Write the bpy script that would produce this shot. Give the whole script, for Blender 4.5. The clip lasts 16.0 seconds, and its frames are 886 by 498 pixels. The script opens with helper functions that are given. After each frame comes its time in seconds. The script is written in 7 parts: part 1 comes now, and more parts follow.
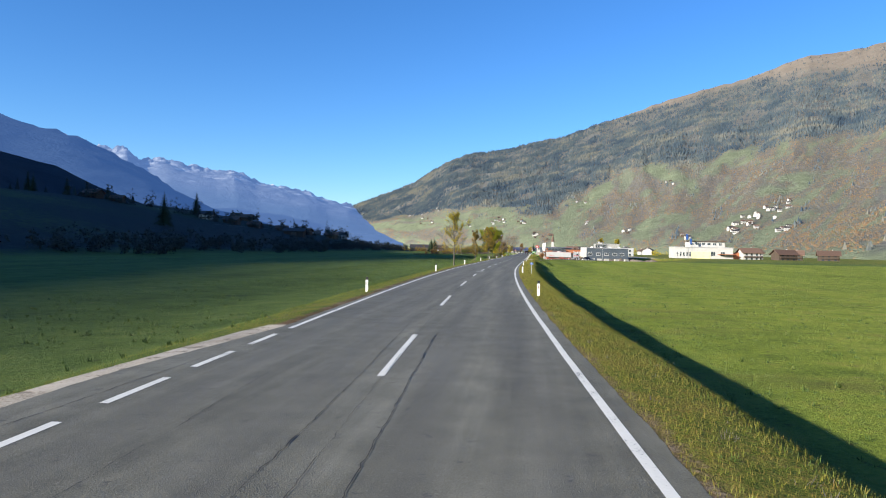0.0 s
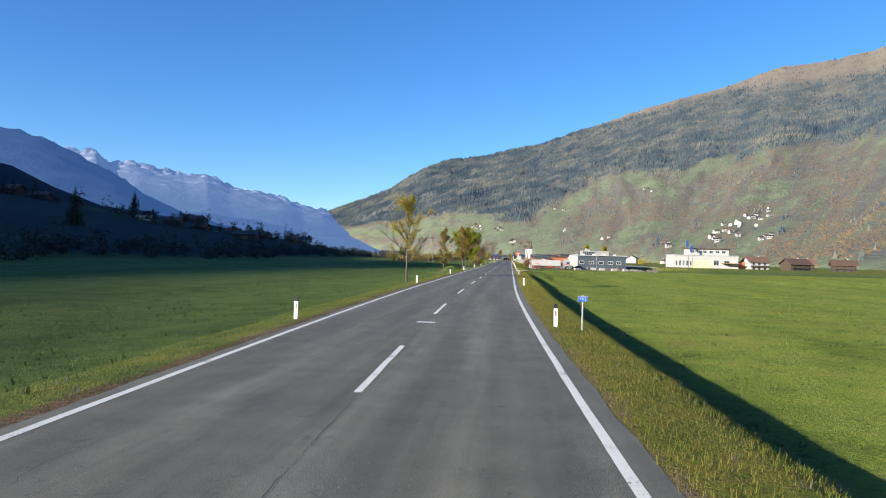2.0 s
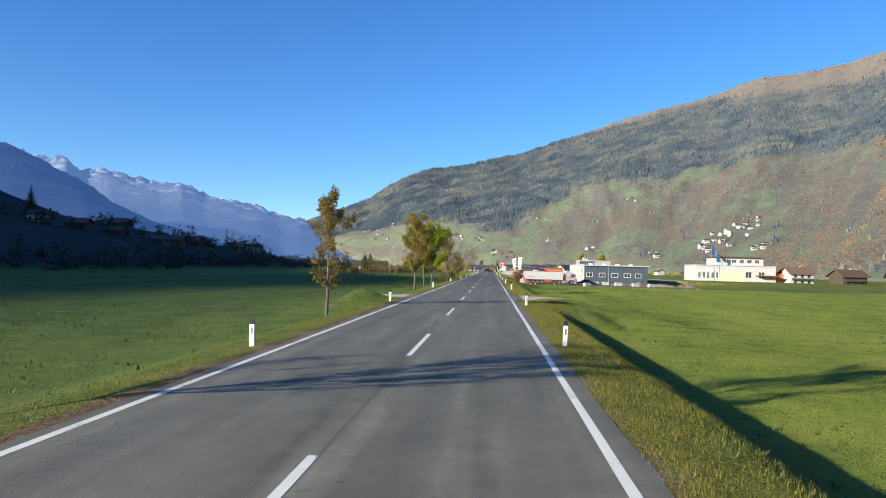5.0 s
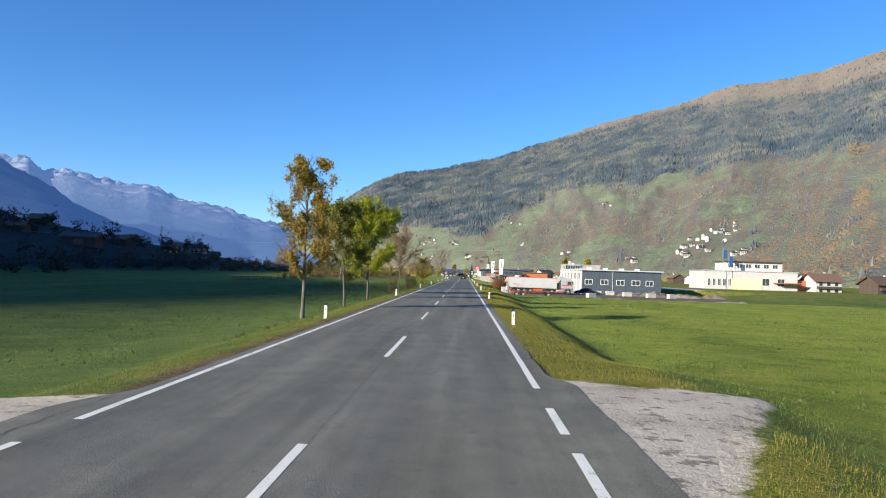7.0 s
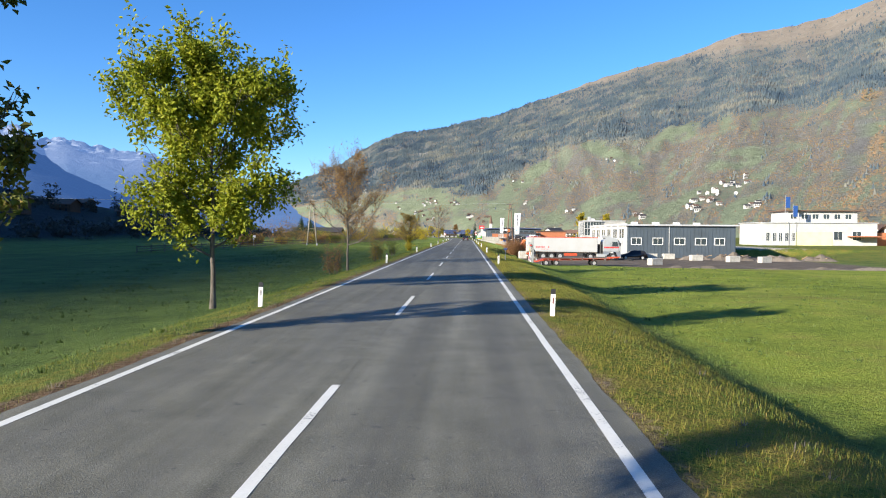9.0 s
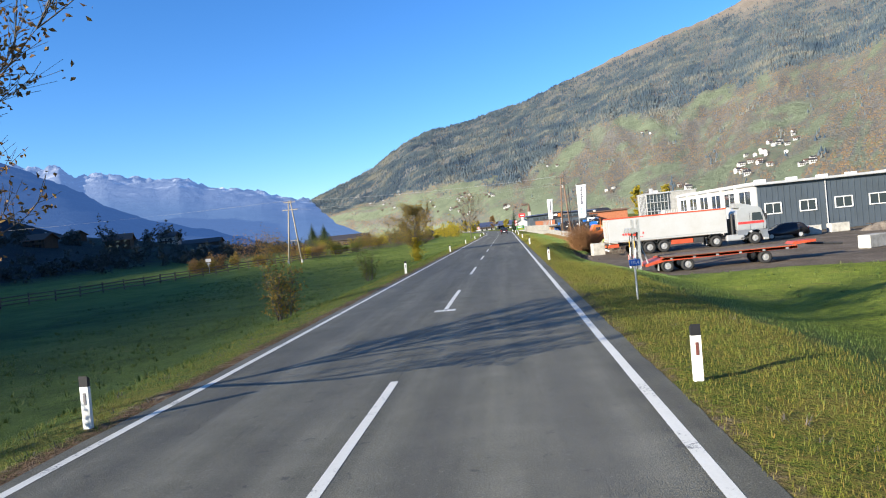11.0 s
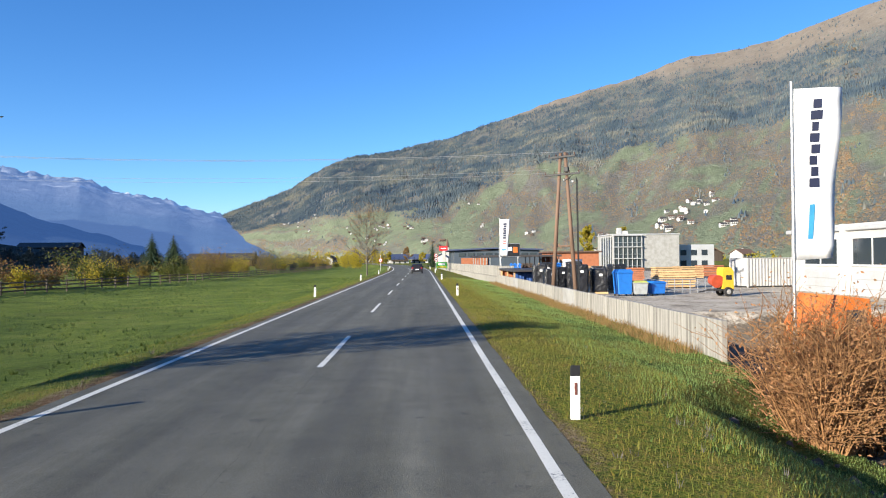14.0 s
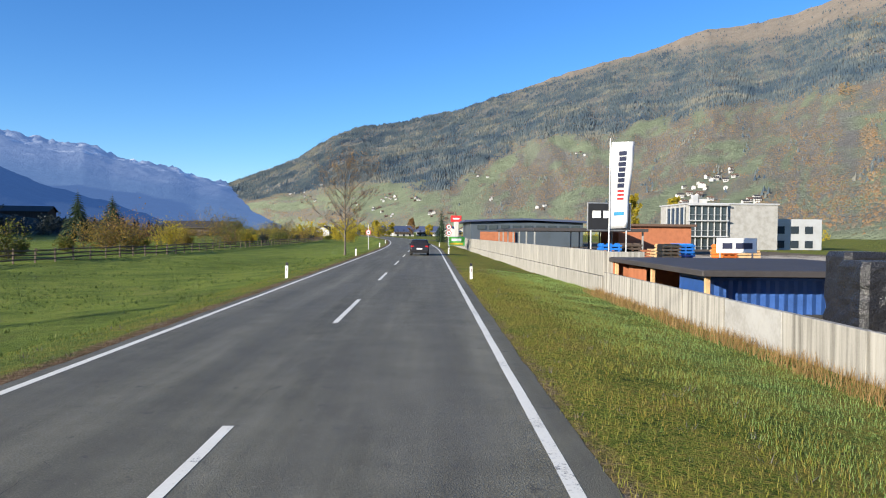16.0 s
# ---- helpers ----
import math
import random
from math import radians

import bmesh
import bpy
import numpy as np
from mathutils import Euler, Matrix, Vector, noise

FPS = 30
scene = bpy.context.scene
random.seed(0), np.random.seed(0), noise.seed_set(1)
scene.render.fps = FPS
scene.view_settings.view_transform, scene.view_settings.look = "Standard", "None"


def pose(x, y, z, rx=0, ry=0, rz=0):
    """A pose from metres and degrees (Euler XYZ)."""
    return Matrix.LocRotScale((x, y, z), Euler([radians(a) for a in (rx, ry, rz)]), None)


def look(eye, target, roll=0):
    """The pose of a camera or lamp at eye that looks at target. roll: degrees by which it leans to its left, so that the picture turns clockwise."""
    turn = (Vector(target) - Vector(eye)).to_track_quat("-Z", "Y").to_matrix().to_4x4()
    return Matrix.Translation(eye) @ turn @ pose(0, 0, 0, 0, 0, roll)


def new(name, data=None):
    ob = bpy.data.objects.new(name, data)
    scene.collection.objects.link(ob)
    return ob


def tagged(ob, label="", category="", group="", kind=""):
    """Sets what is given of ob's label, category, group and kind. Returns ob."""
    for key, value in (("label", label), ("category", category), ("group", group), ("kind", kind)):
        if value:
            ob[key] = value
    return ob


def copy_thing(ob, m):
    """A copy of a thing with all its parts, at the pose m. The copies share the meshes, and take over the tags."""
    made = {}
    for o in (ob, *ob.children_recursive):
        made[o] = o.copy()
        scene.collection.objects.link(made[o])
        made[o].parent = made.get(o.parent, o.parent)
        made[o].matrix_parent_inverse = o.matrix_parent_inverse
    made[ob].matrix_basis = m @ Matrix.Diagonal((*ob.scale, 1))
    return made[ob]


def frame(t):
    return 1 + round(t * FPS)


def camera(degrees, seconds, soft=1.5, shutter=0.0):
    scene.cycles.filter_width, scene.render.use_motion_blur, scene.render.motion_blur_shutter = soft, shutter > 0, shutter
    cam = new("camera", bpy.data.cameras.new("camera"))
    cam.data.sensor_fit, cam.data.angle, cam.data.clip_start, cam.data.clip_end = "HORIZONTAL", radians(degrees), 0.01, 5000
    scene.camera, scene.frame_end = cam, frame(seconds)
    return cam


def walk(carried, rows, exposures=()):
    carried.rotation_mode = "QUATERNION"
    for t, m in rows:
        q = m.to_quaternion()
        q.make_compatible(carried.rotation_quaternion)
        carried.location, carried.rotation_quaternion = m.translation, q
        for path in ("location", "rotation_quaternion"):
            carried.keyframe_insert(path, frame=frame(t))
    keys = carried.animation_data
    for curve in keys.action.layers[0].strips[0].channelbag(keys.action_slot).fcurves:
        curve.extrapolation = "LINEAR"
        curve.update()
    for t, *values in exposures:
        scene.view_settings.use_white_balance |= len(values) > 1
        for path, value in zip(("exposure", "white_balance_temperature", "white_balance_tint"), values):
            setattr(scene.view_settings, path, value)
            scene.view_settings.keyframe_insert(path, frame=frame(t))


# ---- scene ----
cam = camera(64.0, 16.0, soft=1.1)

# seconds, x, y, z, tilt, lean, turn
PATH = [
    (0, 5.64, 0.00, 2.20, 89.97, -1.15, 7.30),
    (0.5, 4.88, 11.66, 2.27, 90.93, -1.77, 6.98),
    (1, 4.18, 23.34, 2.20, 90.74, -2.17, 6.13),
    (1.5, 3.61, 35.05, 2.23, 90.50, -1.69, 5.73),
    (2, 3.08, 46.80, 2.18, 90.56, -1.50, 5.43),
    (2.5, 2.65, 58.56, 2.24, 90.98, -1.72, 5.11),
    (3, 2.32, 70.29, 2.22, 90.63, -1.61, 4.52),
    (3.5, 2.10, 82.00, 2.24, 90.93, -1.84, 4.09),
    (4, 1.98, 93.67, 2.21, 90.66, -1.61, 4.03),
    (6.5, 2.02, 150.83, 2.23, 92.94, -1.40, 3.75),
    (7, 1.99, 162.08, 2.23, 91.90, -1.77, 1.79),
    (7.5, 1.93, 173.31, 2.21, 90.30, -2.06, 1.23),
    (8, 1.91, 184.49, 2.20, 89.89, -1.53, 1.03),
    (8.5, 1.88, 195.66, 2.20, 89.19, -1.46, 1.22),
    (10.8, 1.92, 245.76, 2.24, 88.59, 5.86, 5.30),
    (11, 1.93, 250.05, 2.24, 88.54, 5.70, 5.09),
    (11.5, 1.93, 260.74, 2.25, 88.78, 3.67, 6.27),
    (12, 1.96, 271.46, 2.23, 85.78, 1.33, 3.09),
    (12.5, 1.98, 282.20, 2.19, 89.91, -0.75, -1.61),
    (13, 2.05, 292.98, 2.19, 90.93, 0.76, -1.29),
    (13.5, 2.09, 303.76, 2.21, 90.13, 1.18, -2.16),
    (14, 2.12, 314.49, 2.21, 90.78, 0.53, -1.69),
    (14.5, 2.17, 325.16, 2.22, 90.74, 0.57, -1.47),
    (15, 2.18, 335.72, 2.23, 90.51, -0.14, -1.15),
    (15.5, 2.18, 346.24, 2.22, 90.16, -0.65, -0.72),
    (16, 2.21, 356.80, 2.19, 88.61, -0.58, -1.13),
]
walk(cam, [(t, pose(*p)) for t, *p in PATH],
     [(0.0, 1.08, 6250, 10), (1.0, 1.04, 6250, 10), (6.5, 1.00, 6250, 10), (8.5, 1.24, 6250, 10), (10.8, 1.30, 6250, 10), (11.5, 1.16, 6250, 10), (12.5, 1.22, 6250, 10), (14.0, 1.13, 6250, 10), (16.0, 1.02, 6250, 10)])

# ---- light: low autumn morning sun from behind on the left, clear sky ----
SUN_ELEV, SUN_AZ = 16.5, 230.0
SUN_STRENGTH, SKY_STRENGTH = 5.2, 0.100
world = bpy.data.worlds.new("sky")
scene.world = world
world.use_nodes = True
wn = world.node_tree
sky = wn.nodes.new("ShaderNodeTexSky")
sky.sky_type = "NISHITA"
sky.sun_disc = False
sky.sun_elevation, sky.sun_rotation = radians(SUN_ELEV), radians(SUN_AZ)
sky.altitude, sky.air_density, sky.dust_density, sky.ozone_density = 700.0, 1.0, 0.1, 5.0
clear = wn.nodes.new("ShaderNodeHueSaturation")
clear.inputs["Hue"].default_value = 0.506
clear.inputs["Saturation"].default_value = 1.13
wn.links.new(sky.outputs[0], clear.inputs["Color"])
wn.links.new(clear.outputs[0], wn.nodes["Background"].inputs[0])
wn.nodes["Background"].inputs[1].default_value = SKY_STRENGTH
sun_data = bpy.data.lights.new("sun", "SUN")
sun_data.energy, sun_data.angle, sun_data.color = SUN_STRENGTH, radians(0.55), (1.0, 0.905, 0.74)
sun_way = Vector((-math.sin(radians(SUN_AZ)) * math.cos(radians(SUN_ELEV)),
                  -math.cos(radians(SUN_AZ)) * math.cos(radians(SUN_ELEV)), -math.sin(radians(SUN_ELEV))))
sun = new("sun", sun_data)
sun.matrix_world = look((-60, -40, 60), Vector((-60, -40, 60)) + sun_way)


# ---- materials ----
def ramp(nt, stops, source=None):
    r = nt.nodes.new("ShaderNodeValToRGB")
    els = r.color_ramp.elements
    while len(els) < len(stops):
        els.new(0.5)
    for e, (at, c) in zip(els, stops):
        e.position, e.color = at, (*c, 1)
    if source is not None:
        nt.links.new(source, r.inputs[0])
    return r.outputs[0]


def blend(nt, fac, a, b, how="MIX"):
    m = nt.nodes.new("ShaderNodeMix")
    m.data_type, m.blend_type = "RGBA", how
    for socket, value in ((m.inputs[0], fac), (m.inputs[6], a), (m.inputs[7], b)):
        if isinstance(value, bpy.types.NodeSocket):
            nt.links.new(value, socket)
        elif isinstance(value, tuple):
            socket.default_value = (*value, 1)
        else:
            socket.default_value = value
    return m.outputs[2]


def calc(nt, how, a, b=0.0, clamp=False):
    m = nt.nodes.new("ShaderNodeMath")
    m.operation, m.use_clamp = how, clamp
    for socket, value in ((m.inputs[0], a), (m.inputs[1], b)):
        if isinstance(value, bpy.types.NodeSocket):
            nt.links.new(value, socket)
        else:
            socket.default_value = value
    return m.outputs[0]


def grain(nt, scale, detail=4.0, rough=0.55, stretch=None, space="Object"):
    tc = nt.nodes.new("ShaderNodeTexCoord")
    out = tc.outputs[space]
    if stretch:
        mp = nt.nodes.new("ShaderNodeMapping")
        mp.inputs["Scale"].default_value = stretch
        nt.links.new(out, mp.inputs[0])
        out = mp.outputs[0]
    n = nt.nodes.new("ShaderNodeTexNoise")
    n.inputs["Scale"].default_value, n.inputs["Detail"].default_value, n.inputs["Roughness"].default_value = scale, detail, rough
    nt.links.new(out, n.inputs["Vector"])
    return n.outputs[0]


def attr(nt, name):
    a = nt.nodes.new("ShaderNodeAttribute")
    a.attribute_name = name
    return a.outputs["Fac"]


def begin(name, rough=0.7, metal=0.0, spec=0.3):
    m = bpy.data.materials.new(name)
    m.use_nodes = True
    b = m.node_tree.nodes["Principled BSDF"]
    b.inputs["Roughness"].default_value, b.inputs["Metallic"].default_value = rough, metal
    b.inputs["Specular IOR Level"].default_value = spec
    return m, m.node_tree, b


def bump(nt, b, height, strength, distance):
    n = nt.nodes.new("ShaderNodeBump")
    n.inputs["Strength"].default_value, n.inputs["Distance"].default_value = strength, distance
    nt.links.new(height, n.inputs["Height"])
    nt.links.new(n.outputs[0], b.inputs["Normal"])


def paint(name, c, rough=0.5, metal=0.0, dirt=0.25, scale=3.0, spec=0.4, relief=0.0, stretch=None, rand=0.0):
    """A coat of one colour with stains at two scales."""
    m, nt, b = begin(name, rough, metal, spec)
    big, small = grain(nt, scale, 3, stretch=stretch), grain(nt, scale * 9, 4)
    f = calc(nt, "ADD", calc(nt, "MULTIPLY", big, 0.65), calc(nt, "MULTIPLY", small, 0.35))
    dark = tuple(v * (1 - dirt) * k for v, k in zip(c, (1.0, 0.97, 0.92)))
    light = tuple(min(1, v * (1 + dirt * 0.35)) for v in c)
    col = ramp(nt, [(0.3, dark), (0.55, c), (0.75, light)], f)
    if rand:
        oi = nt.nodes.new("ShaderNodeObjectInfo")
        hsv = nt.nodes.new("ShaderNodeHueSaturation")
        nt.links.new(calc(nt, "ADD", 1 - rand, calc(nt, "MULTIPLY", oi.outputs["Random"], 2 * rand)), hsv.inputs["Value"])
        nt.links.new(col, hsv.inputs["Color"])
        col = hsv.outputs[0]
    nt.links.new(col, b.inputs["Base Color"])
    nt.links.new(calc(nt, "ADD", rough - 0.1, calc(nt, "MULTIPLY", small, 0.2)), b.inputs["Roughness"])
    if relief:
        bump(nt, b, small, 0.6, relief)
    return m


def leafy(name, cols, see=0.35, rough=0.6):
    """Leaves: colours vary from leaf to leaf, light comes through."""
    m, nt, b = begin(name, rough, 0.0, 0.25)
    g = nt.nodes.new("ShaderNodeNewGeometry")
    mix = calc(nt, "ADD", calc(nt, "MULTIPLY", g.outputs["Random Per Island"], 0.6), calc(nt, "MULTIPLY", grain(nt, 0.9, 3), 0.4))
    n = len(cols) - 1
    col = ramp(nt, [(0.12 + 0.76 * i / n, c) for i, c in enumerate(cols)], mix)
    nt.links.new(col, b.inputs["Base Color"])
    if see:
        t = nt.nodes.new("ShaderNodeBsdfTranslucent")
        nt.links.new(col, t.inputs[0])
        s = nt.nodes.new("ShaderNodeMixShader")
        s.inputs[0].default_value = see
        nt.links.new(b.outputs[0], s.inputs[1])
        nt.links.new(t.outputs[0], s.inputs[2])
        nt.links.new(s.outputs[0], nt.nodes["Material Output"].inputs[0])
    return m


def far_wood(name, cols, single=0.45):
    """Distant trees: the colour varies from tree to tree and from stand to stand."""
    m, nt, b = begin(name, 0.9, 0.0, 0.1)
    g = nt.nodes.new("ShaderNodeNewGeometry")
    mix = calc(nt, "ADD", calc(nt, "MULTIPLY", g.outputs["Random Per Island"], single), calc(nt, "ADD", calc(nt, "MULTIPLY", grain(nt, 0.012, 4, 0.6), 0.75 - 0.5 * single), calc(nt, "MULTIPLY", grain(nt, 0.0036, 4, 0.6, stretch=(1.0, 1.0, 2.2)), 0.95 - 0.5 * single)))
    n = len(cols) - 1
    nt.links.new(ramp(nt, [(0.52 + 0.60 * i / n, c) for i, c in enumerate(cols)], mix), b.inputs["Base Color"])
    return m


def ground_material():
    m, nt, b = begin("meadow_and_verge", 0.9, 0.0, 0.1)
    # dark scrub floor, with the hill's bluish shade put into its colour
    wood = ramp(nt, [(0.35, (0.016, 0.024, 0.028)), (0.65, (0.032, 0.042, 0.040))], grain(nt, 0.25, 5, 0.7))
    wide, mid, fine = grain(nt, 0.035, 4), grain(nt, 0.5, 5, 0.6), grain(nt, 7.0, 5, 0.65)
    blades = grain(nt, 26.0, 3, 0.7)
    mow = grain(nt, 0.16, 3, 0.5, stretch=(1.0, 0.12, 1.0))
    f = calc(nt, "ADD", calc(nt, "MULTIPLY", mid, 0.4), calc(nt, "ADD", calc(nt, "MULTIPLY", fine, 0.35), calc(nt, "MULTIPLY", mow, 0.25)))
    field = ramp(nt, [(0.36, (0.020, 0.038, 0.010)), (0.45, (0.062, 0.104, 0.022)), (0.54, (0.112, 0.162, 0.036)), (0.66, (0.19, 0.21, 0.06))], f)
    field = blend(nt, calc(nt, "MULTIPLY", wide, 0.55), field, (0.13, 0.168, 0.045))
    clods = calc(nt, "DIVIDE", calc(nt, "SUBTRACT", grain(nt, 1.9, 5, 0.8), 0.585), 0.07, clamp=True)
    field = blend(nt, calc(nt, "MULTIPLY", clods, 0.7), field, (0.045, 0.05, 0.016))
    # low-sun brightness put into the right meadow's colour; mossy yellow-green on the left
    lit_mossy = ramp(nt, [(0.36, (0.075, 0.105, 0.014)), (0.46, (0.175, 0.225, 0.030)), (0.54, (0.25, 0.295, 0.042)), (0.66, (0.33, 0.315, 0.07))], f)
    tracks = calc(nt, "DIVIDE", calc(nt, "SUBTRACT", grain(nt, 0.16, 5, 0.7, stretch=(0.5, 1.6, 1.0)), 0.53), 0.16, clamp=True)
    lit_mossy = blend(nt, calc(nt, "MULTIPLY", tracks, 0.6), lit_mossy, (0.17, 0.15, 0.04))
    field = blend(nt, attr(nt, "lit_mossy"), field, blend(nt, calc(nt, "MULTIPLY", clods, 0.7), lit_mossy, (0.085, 0.085, 0.03)))
    g = calc(nt, "ADD", calc(nt, "MULTIPLY", fine, 0.55), calc(nt, "MULTIPLY", mid, 0.45))
    fibre = calc(nt, "ADD", calc(nt, "MULTIPLY", blades, 0.38), calc(nt, "ADD", calc(nt, "MULTIPLY", fine, 0.32), calc(nt, "MULTIPLY", mid, 0.30)))
    verge = ramp(nt, [(0.38, (0.026, 0.036, 0.008)), (0.44, (0.105, 0.14, 0.018)), (0.5, (0.185, 0.185, 0.030)), (0.56, (0.24, 0.18, 0.044)), (0.64, (0.185, 0.20, 0.032))], fibre)
    gravel = ramp(nt, [(0.36, (0.17, 0.135, 0.095)), (0.43, (0.40, 0.345, 0.265)), (0.56, (0.54, 0.475, 0.375)), (0.70, (0.62, 0.56, 0.46))], calc(nt, "ADD", calc(nt, "MULTIPLY", blades, 0.5), calc(nt, "MULTIPLY", mid, 0.5)))
    yard = ramp(nt, [(0.34, (0.065, 0.052, 0.038)), (0.5, (0.135, 0.108, 0.080)), (0.68, (0.24, 0.20, 0.155))], g)

    def edge(name, width=0.35):
        e = calc(nt, "ADD", attr(nt, name), calc(nt, "MULTIPLY", calc(nt, "SUBTRACT", mid, 0.5), 1.3))
        e = calc(nt, "ADD", e, calc(nt, "MULTIPLY", calc(nt, "SUBTRACT", fine, 0.5), 0.8))
        return calc(nt, "DIVIDE", calc(nt, "SUBTRACT", e, 0.5 - width / 2), width, clamp=True)

    col = blend(nt, edge("verge", 0.6), field, verge)
    soil = ramp(nt, [(0.35, (0.075, 0.05, 0.03)), (0.5, (0.16, 0.10, 0.055)), (0.65, (0.27, 0.22, 0.15))], g)
    col = blend(nt, edge("soil", 0.5), col, soil)
    col = blend(nt, edge("yard", 0.3), col, yard)
    pits = calc(nt, "DIVIDE", calc(nt, "SUBTRACT", grain(nt, 2.4, 4, 0.7), 0.56), 0.05, clamp=True)
    gravel = blend(nt, calc(nt, "MULTIPLY", pits, 0.7), gravel, (0.13, 0.105, 0.08))
    col = blend(nt, edge("gravel", 0.25), col, gravel)
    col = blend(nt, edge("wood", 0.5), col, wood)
    nt.links.new(col, b.inputs["Base Color"])
    relief = calc(nt, "ADD", calc(nt, "MULTIPLY", blades, 0.35), calc(nt, "ADD", fine, calc(nt, "MULTIPLY", mid, 0.8)))
    packed = calc(nt, "MULTIPLY", calc(nt, "MAXIMUM", attr(nt, "gravel"), attr(nt, "yard")), 0.85, clamp=True)
    bump(nt, b, calc(nt, "MULTIPLY", relief, calc(nt, "SUBTRACT", 1.0, packed)), 1.0, 0.16)
    return m


def asphalt_material():
    m, nt, b = begin("worn_asphalt", 0.75, 0.0, 0.35)
    uv = nt.nodes.new("ShaderNodeUVMap")
    sep = nt.nodes.new("ShaderNodeSeparateXYZ")
    nt.links.new(uv.outputs[0], sep.inputs[0])
    lane = calc(nt, "ABSOLUTE", calc(nt, "SUBTRACT", calc(nt, "ABSOLUTE", sep.outputs[0]), 1.75))
    track = calc(nt, "SUBTRACT", 1.0, calc(nt, "MULTIPLY", calc(nt, "ABSOLUTE", calc(nt, "SUBTRACT", lane, 0.8)), 1.8), clamp=True)
    stone, mid = grain(nt, 55.0, 4, 0.7), grain(nt, 1.1, 5, 0.6)
    streak = grain(nt, 0.9, 4, 0.6, stretch=(1.6, 0.07, 1.0))
    f = calc(nt, "ADD", calc(nt, "MULTIPLY", stone, 0.52), calc(nt, "ADD", calc(nt, "MULTIPLY", mid, 0.18), calc(nt, "MULTIPLY", streak, 0.30)))
    col = ramp(nt, [(0.38, (0.058, 0.055, 0.040)), (0.5, (0.150, 0.142, 0.104)), (0.62, (0.265, 0.252, 0.192))], f)
    col = blend(nt, calc(nt, "MULTIPLY", track, 0.5), col, (0.105, 0.100, 0.080))
    spots = calc(nt, "DIVIDE", calc(nt, "SUBTRACT", grain(nt, 3.1, 6, 0.75), 0.60), 0.06, clamp=True)
    col = blend(nt, calc(nt, "MULTIPLY", spots, 0.7), col, (0.06, 0.058, 0.054))
    patch = calc(nt, "DIVIDE", calc(nt, "SUBTRACT", grain(nt, 0.22, 3, 0.6, stretch=(1.3, 0.25, 1.0)), 0.5), 0.2, clamp=True)
    col = blend(nt, calc(nt, "MULTIPLY", patch, 0.25), col, (0.19, 0.185, 0.165))
    chips = calc(nt, "DIVIDE", calc(nt, "SUBTRACT", grain(nt, 14.0, 4, 0.8), 0.60), 0.06, clamp=True)
    col = blend(nt, calc(nt, "MULTIPLY", chips, 0.5), col, (0.30, 0.285, 0.235))
    oil = calc(nt, "DIVIDE", calc(nt, "SUBTRACT", grain(nt, 0.55, 5, 0.65, stretch=(1.2, 0.5, 1.0)), 0.56), 0.14, clamp=True)
    col = blend(nt, calc(nt, "MULTIPLY", oil, 0.5), col, (0.085, 0.08, 0.066))
    newer = calc(nt, "DIVIDE", calc(nt, "SUBTRACT", sep.outputs[1], 262.0), 22.0, clamp=True)
    hsv = nt.nodes.new("ShaderNodeHueSaturation")
    nt.links.new(calc(nt, "SUBTRACT", 1.0, calc(nt, "MULTIPLY", newer, 0.14)), hsv.inputs["Value"])
    nt.links.new(col, hsv.inputs["Color"])
    nt.links.new(hsv.outputs[0], b.inputs["Base Color"])
    nt.links.new(calc(nt, "ADD", 0.62, calc(nt, "MULTIPLY", stone, 0.25)), b.inputs["Roughness"])
    bump(nt, b, stone, 0.9, 0.012)
    return m


def line_material():
    m, nt, b = begin("worn_white_road_paint", 0.65, 0.0, 0.3)
    wear = calc(nt, "ADD", calc(nt, "MULTIPLY", grain(nt, 22.0, 5, 0.75), 0.55), calc(nt, "MULTIPLY", grain(nt, 1.3, 3), 0.45))
    col = ramp(nt, [(0.37, (0.16, 0.16, 0.155)), (0.43, (0.70, 0.68, 0.60)), (0.7, (0.80, 0.78, 0.70))], wear)
    nt.links.new(col, b.inputs["Base Color"])
    return m


def slope_material(name, floor, meadow, alp, rock, haze_glow=None):
    m, nt, b = begin(name, 0.95, 0.0, 0.05)
    n1, n2 = grain(nt, 0.012, 6, 0.65), grain(nt, 0.06, 5, 0.7)
    f = calc(nt, "ADD", calc(nt, "MULTIPLY", n1, 0.5), calc(nt, "MULTIPLY", n2, 0.5))

    def tone(c, spread=0.5):
        return ramp(nt, [(0.3, tuple(v * (1 - spread) for v in c)), (0.5, c), (0.7, tuple(min(1, v * (1 + spread)) for v in c))], f)

    col = tone(floor, 0.3)
    for key, c in (("meadow", meadow), ("alp", alp), ("rock", rock)):
        col = blend(nt, attr(nt, key), col, tone(c, 0.3))
    nt.links.new(col, b.inputs["Base Color"])
    # aerial haze of distant ranges, put in as blue emission
    if haze_glow:
        b.inputs["Emission Color"].default_value = (*haze_glow[0], 1)
        b.inputs["Emission Strength"].default_value = haze_glow[1]
    bump(nt, b, f, 1.0, 12.0)
    return m


